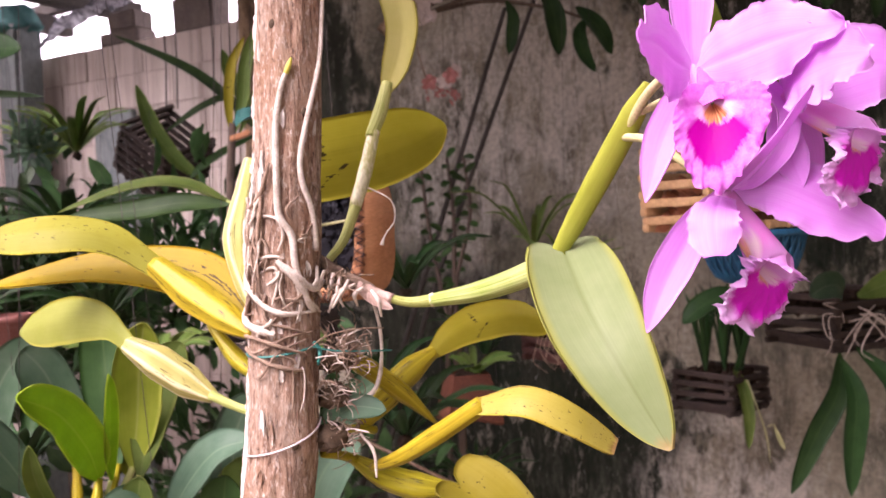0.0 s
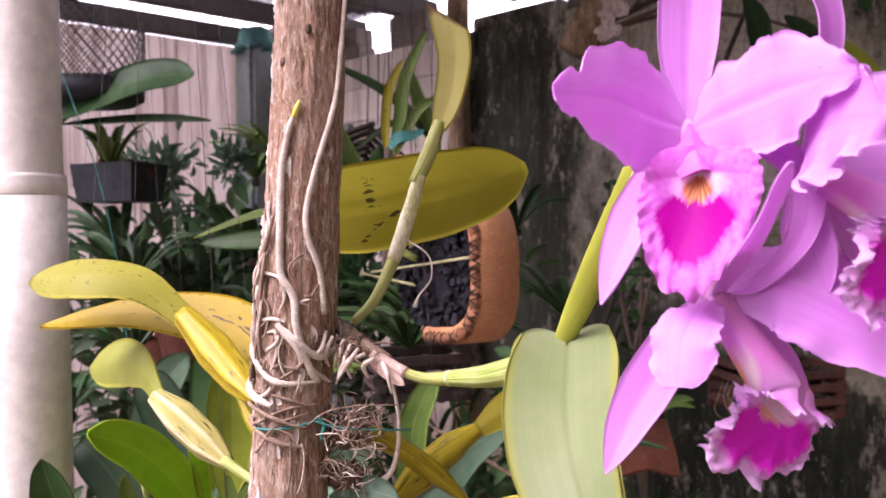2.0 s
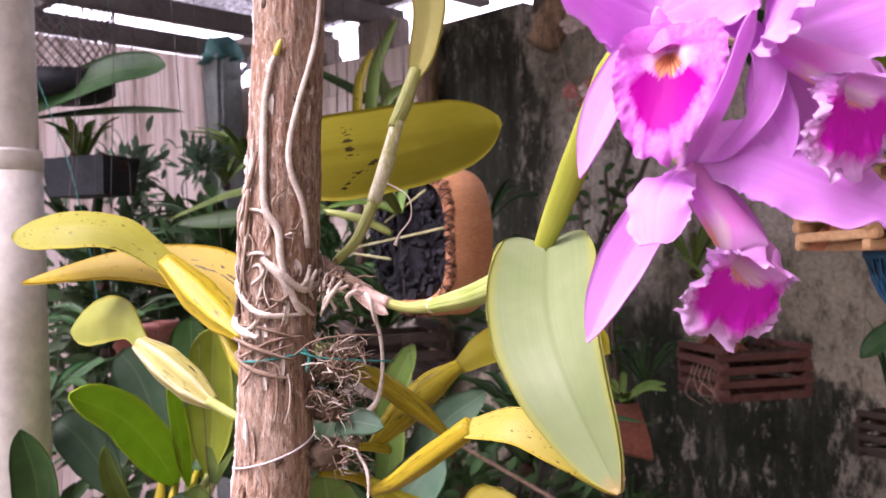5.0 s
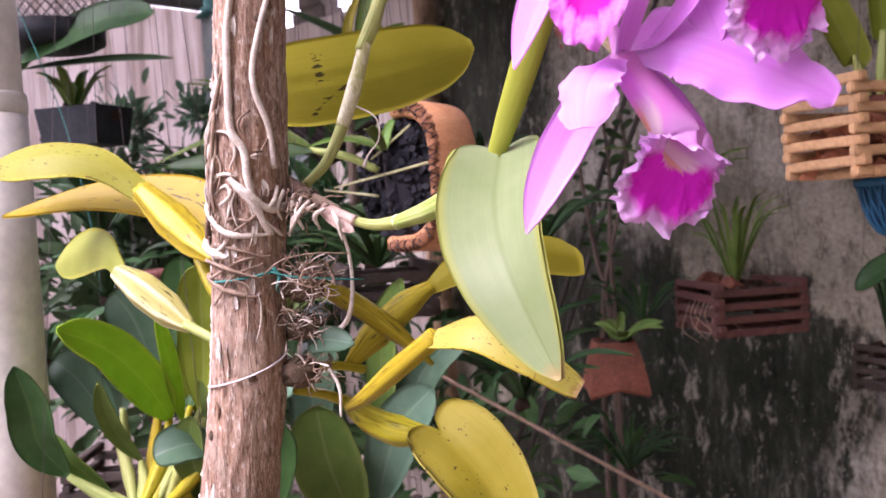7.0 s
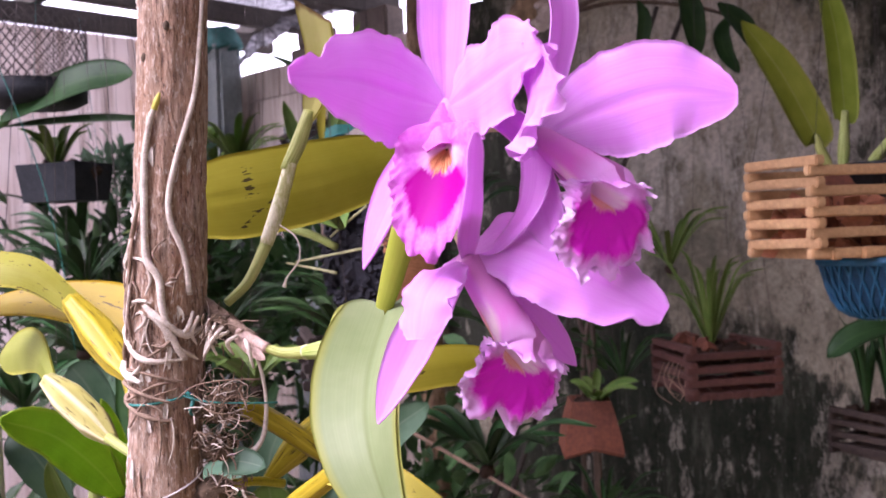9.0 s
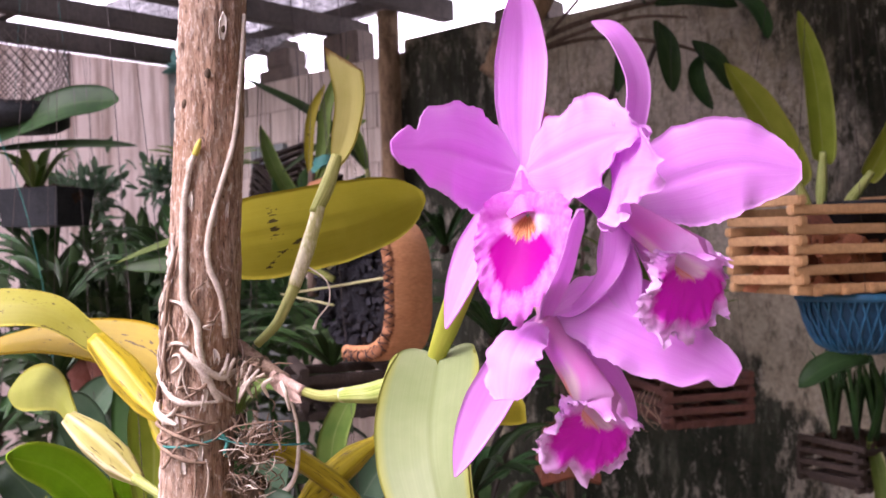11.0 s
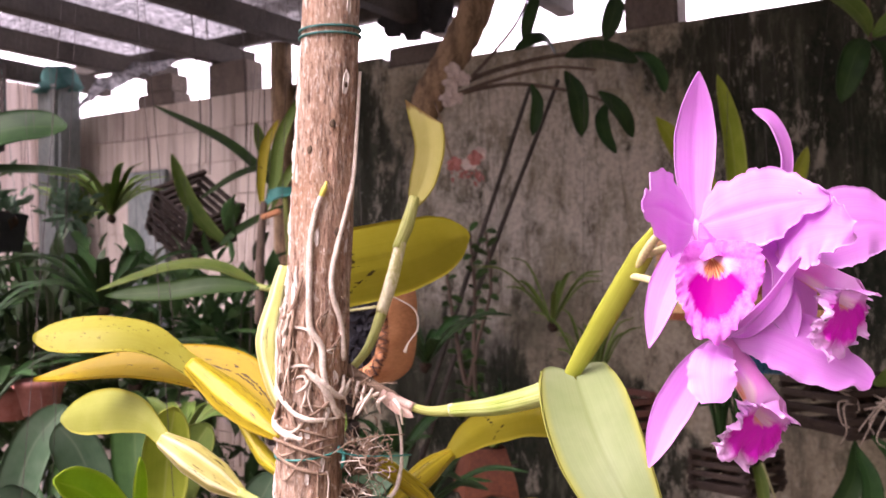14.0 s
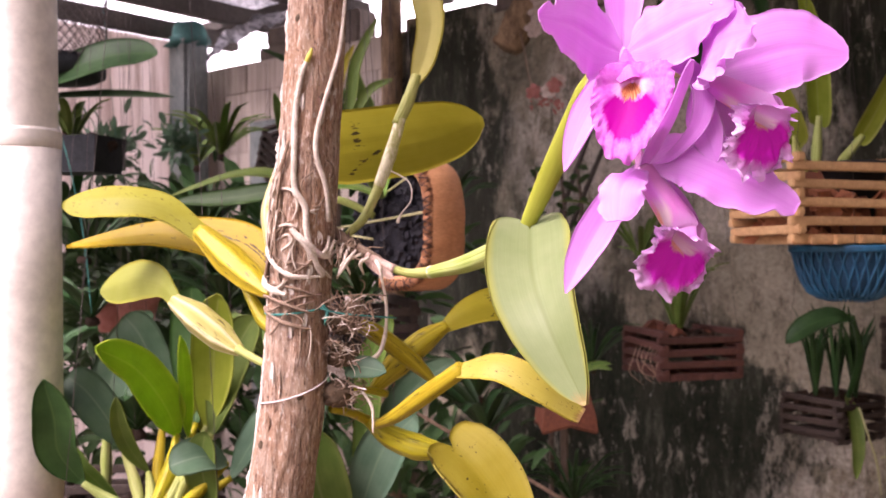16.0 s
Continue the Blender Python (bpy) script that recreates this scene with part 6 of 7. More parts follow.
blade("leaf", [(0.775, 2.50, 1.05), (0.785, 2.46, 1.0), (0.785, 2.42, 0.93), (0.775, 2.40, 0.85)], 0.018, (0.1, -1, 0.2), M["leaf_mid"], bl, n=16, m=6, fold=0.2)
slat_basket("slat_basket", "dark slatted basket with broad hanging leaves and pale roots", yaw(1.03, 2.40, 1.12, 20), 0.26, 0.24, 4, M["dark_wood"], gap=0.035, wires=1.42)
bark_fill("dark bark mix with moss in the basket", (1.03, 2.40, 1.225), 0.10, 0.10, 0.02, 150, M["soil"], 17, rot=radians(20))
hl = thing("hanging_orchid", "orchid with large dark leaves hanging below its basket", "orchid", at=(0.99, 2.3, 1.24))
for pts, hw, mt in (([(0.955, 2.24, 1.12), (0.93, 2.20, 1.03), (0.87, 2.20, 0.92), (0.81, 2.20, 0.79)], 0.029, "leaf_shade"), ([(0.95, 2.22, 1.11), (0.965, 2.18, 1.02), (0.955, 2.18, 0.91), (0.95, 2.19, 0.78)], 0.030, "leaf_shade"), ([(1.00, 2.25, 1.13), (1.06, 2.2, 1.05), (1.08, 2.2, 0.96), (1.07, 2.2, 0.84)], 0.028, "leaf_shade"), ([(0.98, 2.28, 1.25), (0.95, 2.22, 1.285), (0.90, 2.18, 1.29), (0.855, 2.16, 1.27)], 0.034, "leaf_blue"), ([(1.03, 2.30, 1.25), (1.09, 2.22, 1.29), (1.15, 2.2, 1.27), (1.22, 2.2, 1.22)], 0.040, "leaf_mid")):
    blade("leaf", pts, hw, (0.1, -0.9, 0.3), M[mt], hl, n=18, m=8, fold=0.22)
rh = random.Random(77)
for k in range(13):
    p = np.array((rh.uniform(0.94, 1.08), 2.245, rh.uniform(1.19, 1.245)))
    q1 = p + np.array((rh.uniform(-0.05, 0.05), -0.02, rh.uniform(-0.035, 0.01)))
    q2 = q1 + np.array((rh.uniform(-0.05, 0.05), rh.uniform(-0.01, 0.02), rh.uniform(-0.07, -0.02)))
    tube("root", [p, q1, q2, q2 + np.array((rh.uniform(-0.02, 0.03), 0, rh.uniform(-0.04, 0.01)))], [0.0020, 0.0018, 0.0010], M["root"], hl, n=14, seg=6, rough=0.2, seed=k)

# -- hollow log planter packed with charcoal
lp = thing("log_planter", "hollow orange-brown log planter packed with charcoal", "planter", at=(-0.19, 1.50, 1.37))
PC, PN = np.array((-0.215, 1.50, 1.487)), unit((-0.56, -0.82, 0.05))
PU = np.array((0.0, 0.0, 1.0))
PS = unit(np.cross(PU, PN))
verts, faces = [], []
ARC = np.linspace(-98, 84, 40)
for deg in ARC:
    a = radians(deg)
    d = PS * math.cos(a) + PU * math.sin(a)
    sq = (abs(math.cos(a)) ** 3.4 + abs(math.sin(a)) ** 3.4) ** (-1 / 3.4)
    wob = 1 + 0.03 * noise.noise(Vector((deg * 0.05, 0, 3)))
    for r, ax in ((0.092, 0.004), (0.098, 0.010), (0.112, 0.008), (0.117, 0.000), (0.116, -0.070), (0.108, -0.080), (0.088, -0.080)):
        verts.append(PC + d * r * sq * wob + PN * ax)
q = 7
for i in range(len(ARC) - 1):
    for k in range(q):
        j = (k + 1) % q
        faces.append((i * q + k, i * q + j, (i + 1) * q + j, (i + 1) * q + k))
faces += [tuple(range(q)), tuple((len(ARC) - 1) * q + k for k in range(q))[::-1]]
child("shell", link_mesh("shell", verts, faces, M["cut_wood"]), lp, "smooth orange cut wood shell")
rim = [PC + (PS * math.cos(radians(g)) + PU * math.sin(radians(g))) * 0.107 * (abs(math.cos(radians(g))) ** 3.4 + abs(math.sin(radians(g))) ** 3.4) ** (-1 / 3.4) + PN * (0.006 + 0.003 * math.sin(g * 0.7)) for g in np.linspace(-96, 82, 60)]
tube("bark_edge", rim, [0.0075, 0.0090, 0.0070, 0.0088, 0.0075], M["rim_bark"], lp, "rough orange-brown bark edge", n=160, seg=9, rough=0.7)
for k in range(2, 57, 2):
    c, tng = np.array(rim[k]), unit(np.array(rim[k + 1]) - np.array(rim[k - 1]))
    out_ = unit(np.cross(tng, PN))
    for s_ in (-1, 1):
        tube("net_wire", [c - out_ * 0.010 + tng * 0.006 * s_ + PN * 0.004, c + PN * 0.0105, c + out_ * 0.010 - tng * 0.006 * s_ + PN * 0.004], [0.0009, 0.0009], M["char"], lp, n=7, seg=5)
bm = bmesh.new()
bmesh.ops.create_uvsphere(bm, u_segments=24, v_segments=16, radius=0.098)
for v in bm.verts:
    v.co *= 1 + 0.10 * noise.noise(v.co * 40)
    v.co.y *= 0.55
mt = Matrix((Vector(PS), Vector(PN), Vector(PU))).transposed().to_4x4()
mt.translation = Vector(PC + PN * -0.045)
bmesh.ops.transform(bm, matrix=mt, verts=bm.verts)
part("core", bm, M["char"], lp, "black charcoal core", smooth=True)
rng3 = random.Random(31)
cv, cf = [], []
for _ in range(460):
    a, r = rng3.uniform(0, 6.283), 0.092 * math.sqrt(rng3.random())
    c = PC + PS * r * math.cos(a) * 1.12 + PU * r * math.sin(a) + PN * (-0.004 + 0.014 * rng3.random() - 1.5 * r * r)
    s, e = rng3.uniform(0.003, 0.0085), Euler((rng3.uniform(0, 6), rng3.uniform(0, 6), rng3.uniform(0, 6))).to_matrix()
    b0 = len(cv)
    cv += [c + np.array(e @ Vector((dx * s, dy * s * 0.7, dz * s * 0.6))) for dx in (-1, 1) for dy in (-1, 1) for dz in (-1, 1)]
    cf += [tuple(b0 + i for i in f) for f in ((0, 1, 3, 2), (4, 6, 7, 5), (0, 4, 5, 1), (2, 3, 7, 6), (0, 2, 6, 4), (1, 5, 7, 3))]
child("charcoal", link_mesh("charcoal", cv, cf, M["char"], smooth=False), lp, "lumps of black charcoal")
tube("stick", [PC + PS * 0.10 + PU * 0.016 + PN * 0.012, PC + PU * 0.004 + PN * 0.020, PC - PS * 0.12 - PU * 0.010 + PN * 0.03], [0.0024, 0.0022, 0.0018], M["papery"], lp, "pale split stick", n=8, seg=6)
tube("stick", [PC - PS * 0.02 - PU * 0.028 + PN * 0.018, PC - PS * 0.15 - PU * 0.012 + PN * 0.03], [0.0022, 0.0018], M["papery"], lp, "pale split stick", n=6, seg=6)
tube("stick", [PC + PS * 0.06 + PU * 0.075 + PN * 0.012, PC - PS * 0.03 + PU * 0.03 + PN * 0.02], [0.002, 0.0018], M["papery"], lp, "pale split stick", n=6, seg=6)
hanger(lp, [PC + PU * 0.10, PC + PS * 0.06 + PU * 0.09], tuple(PC + np.array((0.0, 0.05, 1.15))))
# pale strap leaves that reach out of the planter towards the downpipe
sl = thing("planter_orchid", "pale green strap-leaved orchid in the log planter", "orchid", at=(-0.29, 1.5, 1.53))
tube("stem", [(-0.24, 1.50, 1.50), (-0.29, 1.50, 1.525), (-0.352, 1.50, 1.54)], [0.006, 0.007, 0.005], M["bulb_green"], sl, n=10, seg=8)
blade("leaf", [(-0.345, 1.50, 1.541), (-0.42, 1.50, 1.573), (-0.50, 1.50, 1.574), (-0.628, 1.50, 1.538)], 0.020, (0, -0.45, 0.9), M["leaf_mid"], sl, n=22, m=6, fold=0.25)
blade("leaf", [(-0.345, 1.49, 1.537), (-0.42, 1.48, 1.543), (-0.50, 1.48, 1.534), (-0.605, 1.48, 1.53)], 0.020, (0, -0.85, 0.5), M["leaf_dark"], sl, n=22, m=6, fold=0.2)
strap_plant("strap_orchid", "pale green orchid leaves in the charcoal", (-0.22, 1.47, 1.53), 5, 0.10, 0.010, M["leaf_mid"], 77, rise=0.6, lean=(-0.6, -0.3, 0))

# -- dark fan-leaved plant below the planter
slat_basket("slat_basket", "small dark slatted basket under a fan-leaved plant", yaw(-0.32, 1.74, 1.245, 28), 0.15, 0.15, 3, M["dark_wood"], gap=0.032, wires=1.31)
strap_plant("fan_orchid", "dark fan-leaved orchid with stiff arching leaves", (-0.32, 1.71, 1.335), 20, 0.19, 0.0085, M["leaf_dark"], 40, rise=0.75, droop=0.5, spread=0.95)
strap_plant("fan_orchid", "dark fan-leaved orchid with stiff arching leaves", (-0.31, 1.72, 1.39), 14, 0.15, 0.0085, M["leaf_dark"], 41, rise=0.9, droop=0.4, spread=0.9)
rd = thing("cane", "thin pinkish-brown cane leaning across the bed", "cane", at=(0.62, 2.2, 0.50))
tube("shaft", [(-0.42, 2.2, 1.085), (-0.03, 2.2, 0.868), (0.63, 2.2, 0.50), (1.5, 2.2, 0.01)], [0.0045, 0.0045, 0.005], M["root_old"], rd, n=12, seg=8)

# -- log with small white flowers, hung from the roof
lg = thing("hanging_log", "bark-covered log hung aslant from the roof", "log", at=(-0.10, 2.46, 1.99))
tube("log_body", [(-0.112, 2.455, 1.985), (-0.07, 2.465, 2.06), (-0.01, 2.48, 2.17), (0.05, 2.50, 2.30), (0.10, 2.53, 2.50)], [0.040, 0.047, 0.045, 0.047, 0.05], M["log"], lg, n=30, seg=18, rough=0.22)
hanger(lg, [(0.05, 2.50, 2.32), (0.09, 2.52, 2.47)], (0.11, 2.55, 2.70))


def small_flower(name, label, c, r, mat, seed, face=(0.2, -1, 0.1)):
    rng2 = random.Random(seed)
    f = thing(name, label, "flower", at=c, group=name)
    n_ = unit(face)
    a = unit(np.cross(n_, (0, 0, 1)))
    b = np.cross(a, n_)
    for k in range(5):
        w = 2 * math.pi * k / 5 + rng2.random() * 0.5
        d = a * math.cos(w) + b * math.sin(w)
        cc = np.array(c)
        blade("petal", [cc, cc + d * r * 0.5 + n_ * r * 0.15, cc + d * r], r * 0.42, n_ + 0.2 * d, mat, f, profile="blunt", n=8, m=4, ruffle=r * 0.05, seed=seed + k)
    return f


for k, (x, z) in enumerate(((-0.018, 2.098), (-0.025, 2.06), (-0.012, 2.025), (0.008, 2.075), (-0.035, 2.02))):
    small_flower("white_blossom", "small faded white orchid blossom on the log", (x, 2.405, z), 0.023, M["white_flower"], 60 + k)
for k, (x, y, z) in enumerate(((0.034, 2.20, 1.835), (0.020, 2.20, 1.822), (-0.016, 2.20, 1.822), (0.044, 2.21, 1.845))):
    small_flower("pink_blossom", "small faded pink blossom on a hanging stem", (x, y, z), 0.020, M["white_flower"] if k % 2 else M["red_flower"], 80 + k)
pk = thing("red_bracts", "drooping spray of faded red bracts", "bracts", at=(0.0, 2.22, 1.80))
rk = random.Random(15)
for k in range(26):
    c = np.array((rk.uniform(-0.03, 0.05), 2.22 + rk.uniform(-0.01, 0.01), 1.80 + rk.uniform(-0.02, 0.012)))
    d = np.array((rk.uniform(-0.012, 0.012), rk.uniform(-0.012, 0.0), rk.uniform(-0.02, 0.006)))
    blade("bract", [c, c + d * 0.5 + np.array((0, -0.003, 0)), c + d], rk.uniform(0.002, 0.0048), (rk.uniform(-0.6, 0.6), -1, rk.uniform(-0.3, 0.6)), M["red_flower"], pk, n=7, m=4, seed=k)
tube("stem", [(0.03, 2.22, 1.80), (-0.02, 2.24, 1.83), (-0.05, 2.32, 1.95), (-0.07, 2.43, 2.02)], [0.002, 0.002], M["root_old"], pk, n=14, seg=6)
# leafy branch growing from the log
br = thing("leafy_branch", "grey branch with dark hanging leaves growing from the log", "branch", at=(-0.02, 2.48, 2.06))
for pts, r in (([(-0.03, 2.48, 2.06), (0.10, 2.52, 2.12), (0.307, 2.58, 2.175), (0.53, 2.60, 2.185)], 0.008), ([(0.0, 2.48, 2.05), (0.15, 2.52, 2.08), (0.33, 2.56, 2.06), (0.45, 2.58, 2.02)], 0.006), ([(0.02, 2.48, 2.08), (0.10, 2.50, 2.17), (0.17, 2.5, 2.26), (0.21, 2.5, 2.36)], 0.005), ([(-0.02, 2.46, 2.04), (0.12, 2.48, 2.09), (0.26, 2.5, 2.12), (0.38, 2.5, 2.11)], 0.006)):
    tube("twig", pts, [r, r * 0.9, r * 0.6], M["grey_tree"], br, n=20, seg=8, rough=0.15)
for pts, hw in (([(0.301, 2.55, 2.161), (0.37, 2.54, 2.175), (0.44, 2.54, 2.165), (0.508, 2.55, 2.14)], 0.035), ([(0.394, 2.55, 2.06), (0.43, 2.53, 2.02), (0.46, 2.53, 1.98), (0.487, 2.55, 1.925)], 0.028), ([(0.300, 2.55, 2.12), (0.325, 2.53, 2.06), (0.335, 2.53, 2.0), (0.343, 2.55, 1.93)], 0.030), ([(0.186, 2.5, 2.18), (0.19, 2.49, 2.23), (0.205, 2.49, 2.28), (0.222, 2.5, 2.33)], 0.020), ([(0.41, 2.5, 2.19), (0.42, 2.49, 2.23), (0.435, 2.49, 2.28), (0.44, 2.5, 2.32)], 0.028), ([(0.20, 2.52, 2.08), (0.215, 2.5, 2.03), (0.21, 2.5, 1.98), (0.20, 2.5, 1.93)], 0.018), ([(0.42, 2.58, 2.03), (0.40, 2.55, 1.98), (0.41, 2.55, 1.93), (0.44, 2.55, 1.88)], 0.022), ([(0.28, 2.57, 2.17), (0.24, 2.5, 2.2), (0.20, 2.47, 2.19), (0.15, 2.46, 2.16)], 0.020), ([(0.5, 2.6, 2.18), (0.54, 2.56, 2.15), (0.57, 2.55, 2.10), (0.58, 2.55, 2.05)], 0.022)):
    blade("leaf", pts, hw, (0.1, -0.85, 0.4), M["leaf_shade"], br, n=16, m=6, fold=0.2)
cl = thing("roof_orchid", "green leaves of an orchid hung high by the wall", "orchid", at=(1.0, 2.22, 2.10))
for pts, hw, mt_ in (([(1.006, 2.2, 2.11), (0.98, 2.18, 2.15), (0.94, 2.18, 2.19), (0.895, 2.2, 2.225)], 0.028, "leaf_mid"), ([(1.0, 2.2, 2.10), (0.965, 2.18, 2.07), (0.945, 2.18, 2.02), (0.930, 2.2, 1.95)], 0.034, "leaf_shade"), ([(1.01, 2.2, 2.11), (1.06, 2.18, 2.14), (1.12, 2.18, 2.13), (1.18, 2.2, 2.08)], 0.034, "leaf_mid"), ([(1.01, 2.2, 2.10), (1.04, 2.18, 2.06), (1.05, 2.18, 2.0), (1.05, 2.2, 1.92)], 0.028, "leaf_shade")):
    blade("leaf", pts, hw, (0, -0.9, 0.4), M[mt_], cl, n=16, m=6, fold=0.25)
tube("stem", [(1.005, 2.2, 2.10), (1.01, 2.22, 2.3), (1.01, 2.24, 2.69)], [0.006, 0.003, 0.002], M["grey_tree"], cl, n=12, seg=7)

# -- grey plank on the pale wall
gpl = thing("plank", "weathered blue-grey plank leaning on the block wall", "plank", at=W(0.72, 0.06, 0))
room_box("board", 0.54, 0.80, 0.020, 0.055, 0.0, 2.07, M["concrete"], gpl, 0.004)
ck = thing("orange_clip", "small orange plastic clip on the orchid stem", "clip", at=(-0.415, 1.93, 1.69))
bm = box_bm((0.045, 0.014, 0.012), 0.003)
bmesh.ops.transform(bm, matrix=yaw(-0.415, 1.925, 1.690, 0, 0, -18), verts=bm.verts)
part("clip", bm, M["cut_wood"], ck)

# -- canes and climbing stems against the back wall
for a, b_ in (((0.235, 3.02, 2.17), (-0.09, 2.84, 1.25)), ((0.33, 3.02, 2.19), (-0.03, 2.86, 1.30))):
    s_ = thing("leaning_pole", "dark thin pole leaning against the wall", "pole", at=(b_[0] - 0.42, b_[1] - 0.2, 0))
    tube("shaft", [a, b_, (b_[0] - 0.44, b_[1] - 0.24, 0.0)], [0.007, 0.008, 0.009], M["rafter"], s_, n=12, seg=9, rough=0.1)
vn = thing("climbing_plant", "dark climbing stems with small leaves by the wall", "climber", at=(0.0, 2.78, 0))
vr = random.Random(9)
for x0, x1 in ((-0.06, 0.02), (0.02, 0.03), (0.07, -0.01)):
    pts = [(x0, 2.80, 1.68), (x0 + 0.012, 2.79, 1.5), ((x0 + x1) / 2, 2.78, 1.3), (x1, 2.78, 1.0), (x1, 2.78, 0.0)]
    tube("stem", pts, [0.005, 0.007, 0.009], M["grey_tree"], vn, n=24, seg=7, rough=0.2)
    for k in range(30):
        z = 1.68 - 0.025 * k
        c = np.array((np.interp(z, [0.0, 1.0, 1.3, 1.5, 1.68], [x1, x1, (x0 + x1) / 2, x0 + 0.012, x0]), 2.79, z))
        s = -1 if k % 2 else 1
        d = np.array((s * vr.uniform(0.4, 1), vr.uniform(-0.9, 0.2), vr.uniform(-0.5, 0.5)))
        d = unit(d) * vr.uniform(0.025, 0.05)
        blade("leaf", [c, c + d * 0.5 + np.array((0, 0, 0.004)), c + d], 0.011, (0, -0.8, 0.6), M["leaf_dark"], vn, n=7, m=4, seed=k)

# -- tufts along the wall and in the shade, most with shade painted into their leaf colour
TUFT = "strap-leaved plant growing in the shade by the wall"
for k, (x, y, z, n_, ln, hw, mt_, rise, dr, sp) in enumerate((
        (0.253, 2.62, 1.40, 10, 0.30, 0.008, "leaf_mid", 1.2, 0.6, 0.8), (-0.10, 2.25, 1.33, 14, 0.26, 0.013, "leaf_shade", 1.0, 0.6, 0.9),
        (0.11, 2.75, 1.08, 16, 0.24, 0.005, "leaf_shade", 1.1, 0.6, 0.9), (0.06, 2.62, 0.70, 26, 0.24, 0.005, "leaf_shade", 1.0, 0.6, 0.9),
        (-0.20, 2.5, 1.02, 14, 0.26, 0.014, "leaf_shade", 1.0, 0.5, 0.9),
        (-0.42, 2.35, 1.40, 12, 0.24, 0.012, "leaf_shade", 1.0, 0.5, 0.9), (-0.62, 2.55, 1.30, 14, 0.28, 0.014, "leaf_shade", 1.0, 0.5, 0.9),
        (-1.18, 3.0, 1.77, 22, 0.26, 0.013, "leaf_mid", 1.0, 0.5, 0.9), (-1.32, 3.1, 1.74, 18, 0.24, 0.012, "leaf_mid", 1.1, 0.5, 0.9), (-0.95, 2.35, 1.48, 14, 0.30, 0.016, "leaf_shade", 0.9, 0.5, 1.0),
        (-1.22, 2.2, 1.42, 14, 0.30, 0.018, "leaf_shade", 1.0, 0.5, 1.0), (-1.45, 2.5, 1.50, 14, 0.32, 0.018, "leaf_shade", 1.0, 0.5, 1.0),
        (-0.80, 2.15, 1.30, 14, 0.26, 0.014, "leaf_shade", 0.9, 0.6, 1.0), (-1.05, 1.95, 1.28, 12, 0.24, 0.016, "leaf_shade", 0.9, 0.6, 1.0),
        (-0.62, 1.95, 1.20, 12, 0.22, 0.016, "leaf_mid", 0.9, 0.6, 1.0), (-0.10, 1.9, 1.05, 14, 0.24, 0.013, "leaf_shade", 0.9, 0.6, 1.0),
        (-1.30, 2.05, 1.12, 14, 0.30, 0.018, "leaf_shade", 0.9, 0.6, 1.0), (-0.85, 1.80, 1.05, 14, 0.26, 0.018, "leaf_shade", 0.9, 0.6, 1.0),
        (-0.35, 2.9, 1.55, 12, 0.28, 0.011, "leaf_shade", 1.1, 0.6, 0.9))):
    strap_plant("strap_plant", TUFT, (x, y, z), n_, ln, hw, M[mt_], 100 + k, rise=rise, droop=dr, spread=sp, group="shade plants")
    h = thing("root_ball", "dark fibrous root ball of a hanging shade plant", "root ball", at=(x, y, z - 0.05), group="root balls")
    bm = bmesh.new()
    bmesh.ops.create_icosphere(bm, subdivisions=3, radius=0.015)
    for v in bm.verts:
        v.co *= 1 + 0.6 * noise.noise(v.co * 60 + Vector((k, 0, 0)))
    bmesh.ops.translate(bm, verts=bm.verts, vec=(x, y, z - 0.010))
    part("clump", bm, M["soil"], h, smooth=True)
    hanger(h, [(x, y + 0.015, z)], (x, y + 0.03, 2.66), 0.0003)

# -- towards the corner: net basket, black pot, tilted basket, arching leaves
nb = thing("net_basket", "wire-net hanging basket lined with dark fibre", "basket", at=(-1.12, 1.92, 1.80))
NR = 0.115
for k in range(34):
    for s in (-1, 1):
        pts = [(-1.12 + NR * math.cos(2 * math.pi * k / 34 + s * f * 1.1), 1.92 + NR * math.sin(2 * math.pi * k / 34 + s * f * 1.1), 1.885 + 0.155 * f) for f in np.linspace(0, 1, 6)]
        tube("net_wire", pts, [0.0013, 0.0013], M["chain"], nb, n=7, seg=4, cap=False)
lathe("liner", [(0.001, 1.835), (0.09, 1.838), (0.112, 1.85), (0.113, 1.892), (0.10, 1.893), (0.001, 1.88)], M["black_plastic"], nb, (-1.12, 1.92, 0), seg=24)
hanger(nb, [(-1.12 + NR * math.cos(a), 1.92 + NR * math.sin(a), 2.035) for a in (0.3, 2.4, 4.5)], (-1.12, 1.92, 2.64))
dl = thing("dark_leaf_orchid", "orchid with two long dark green leaves, under the net basket", "orchid", at=(-1.2, 1.88, 1.79))
tube("stem", [(-1.22, 1.90, 1.80), (-1.17, 1.87, 1.80), (-1.13, 1.85, 1.81)], [0.009, 0.009, 0.006], M["leaf_dark"], dl, n=8, seg=8)
blade("leaf", [(-1.16, 1.85, 1.805), (-1.05, 1.85, 1.848), (-0.94, 1.86, 1.880), (-0.836, 1.87, 1.882)], 0.050, (0.15, -0.8, 0.6), M["leaf_shade"], dl, n=24, m=8, fold=0.15, profile="blunt")
blade("leaf", [(-1.15, 1.85, 1.790), (-1.04, 1.85, 1.790), (-0.92, 1.86, 1.790), (-0.796, 1.87, 1.783)], 0.026, (0.05, -0.45, 0.9), M["leaf_shade"], dl, n=24, m=8, fold=0.2)
bp = thing("hanging_pot", "black plastic trough hung on a green string", "pot", at=(-1.075, 1.95, 1.607))
bm = bmesh.new()
bmesh.ops.create_cube(bm, size=1.0, matrix=Matrix.Diagonal((0.165, 0.13, 0.085, 1)))
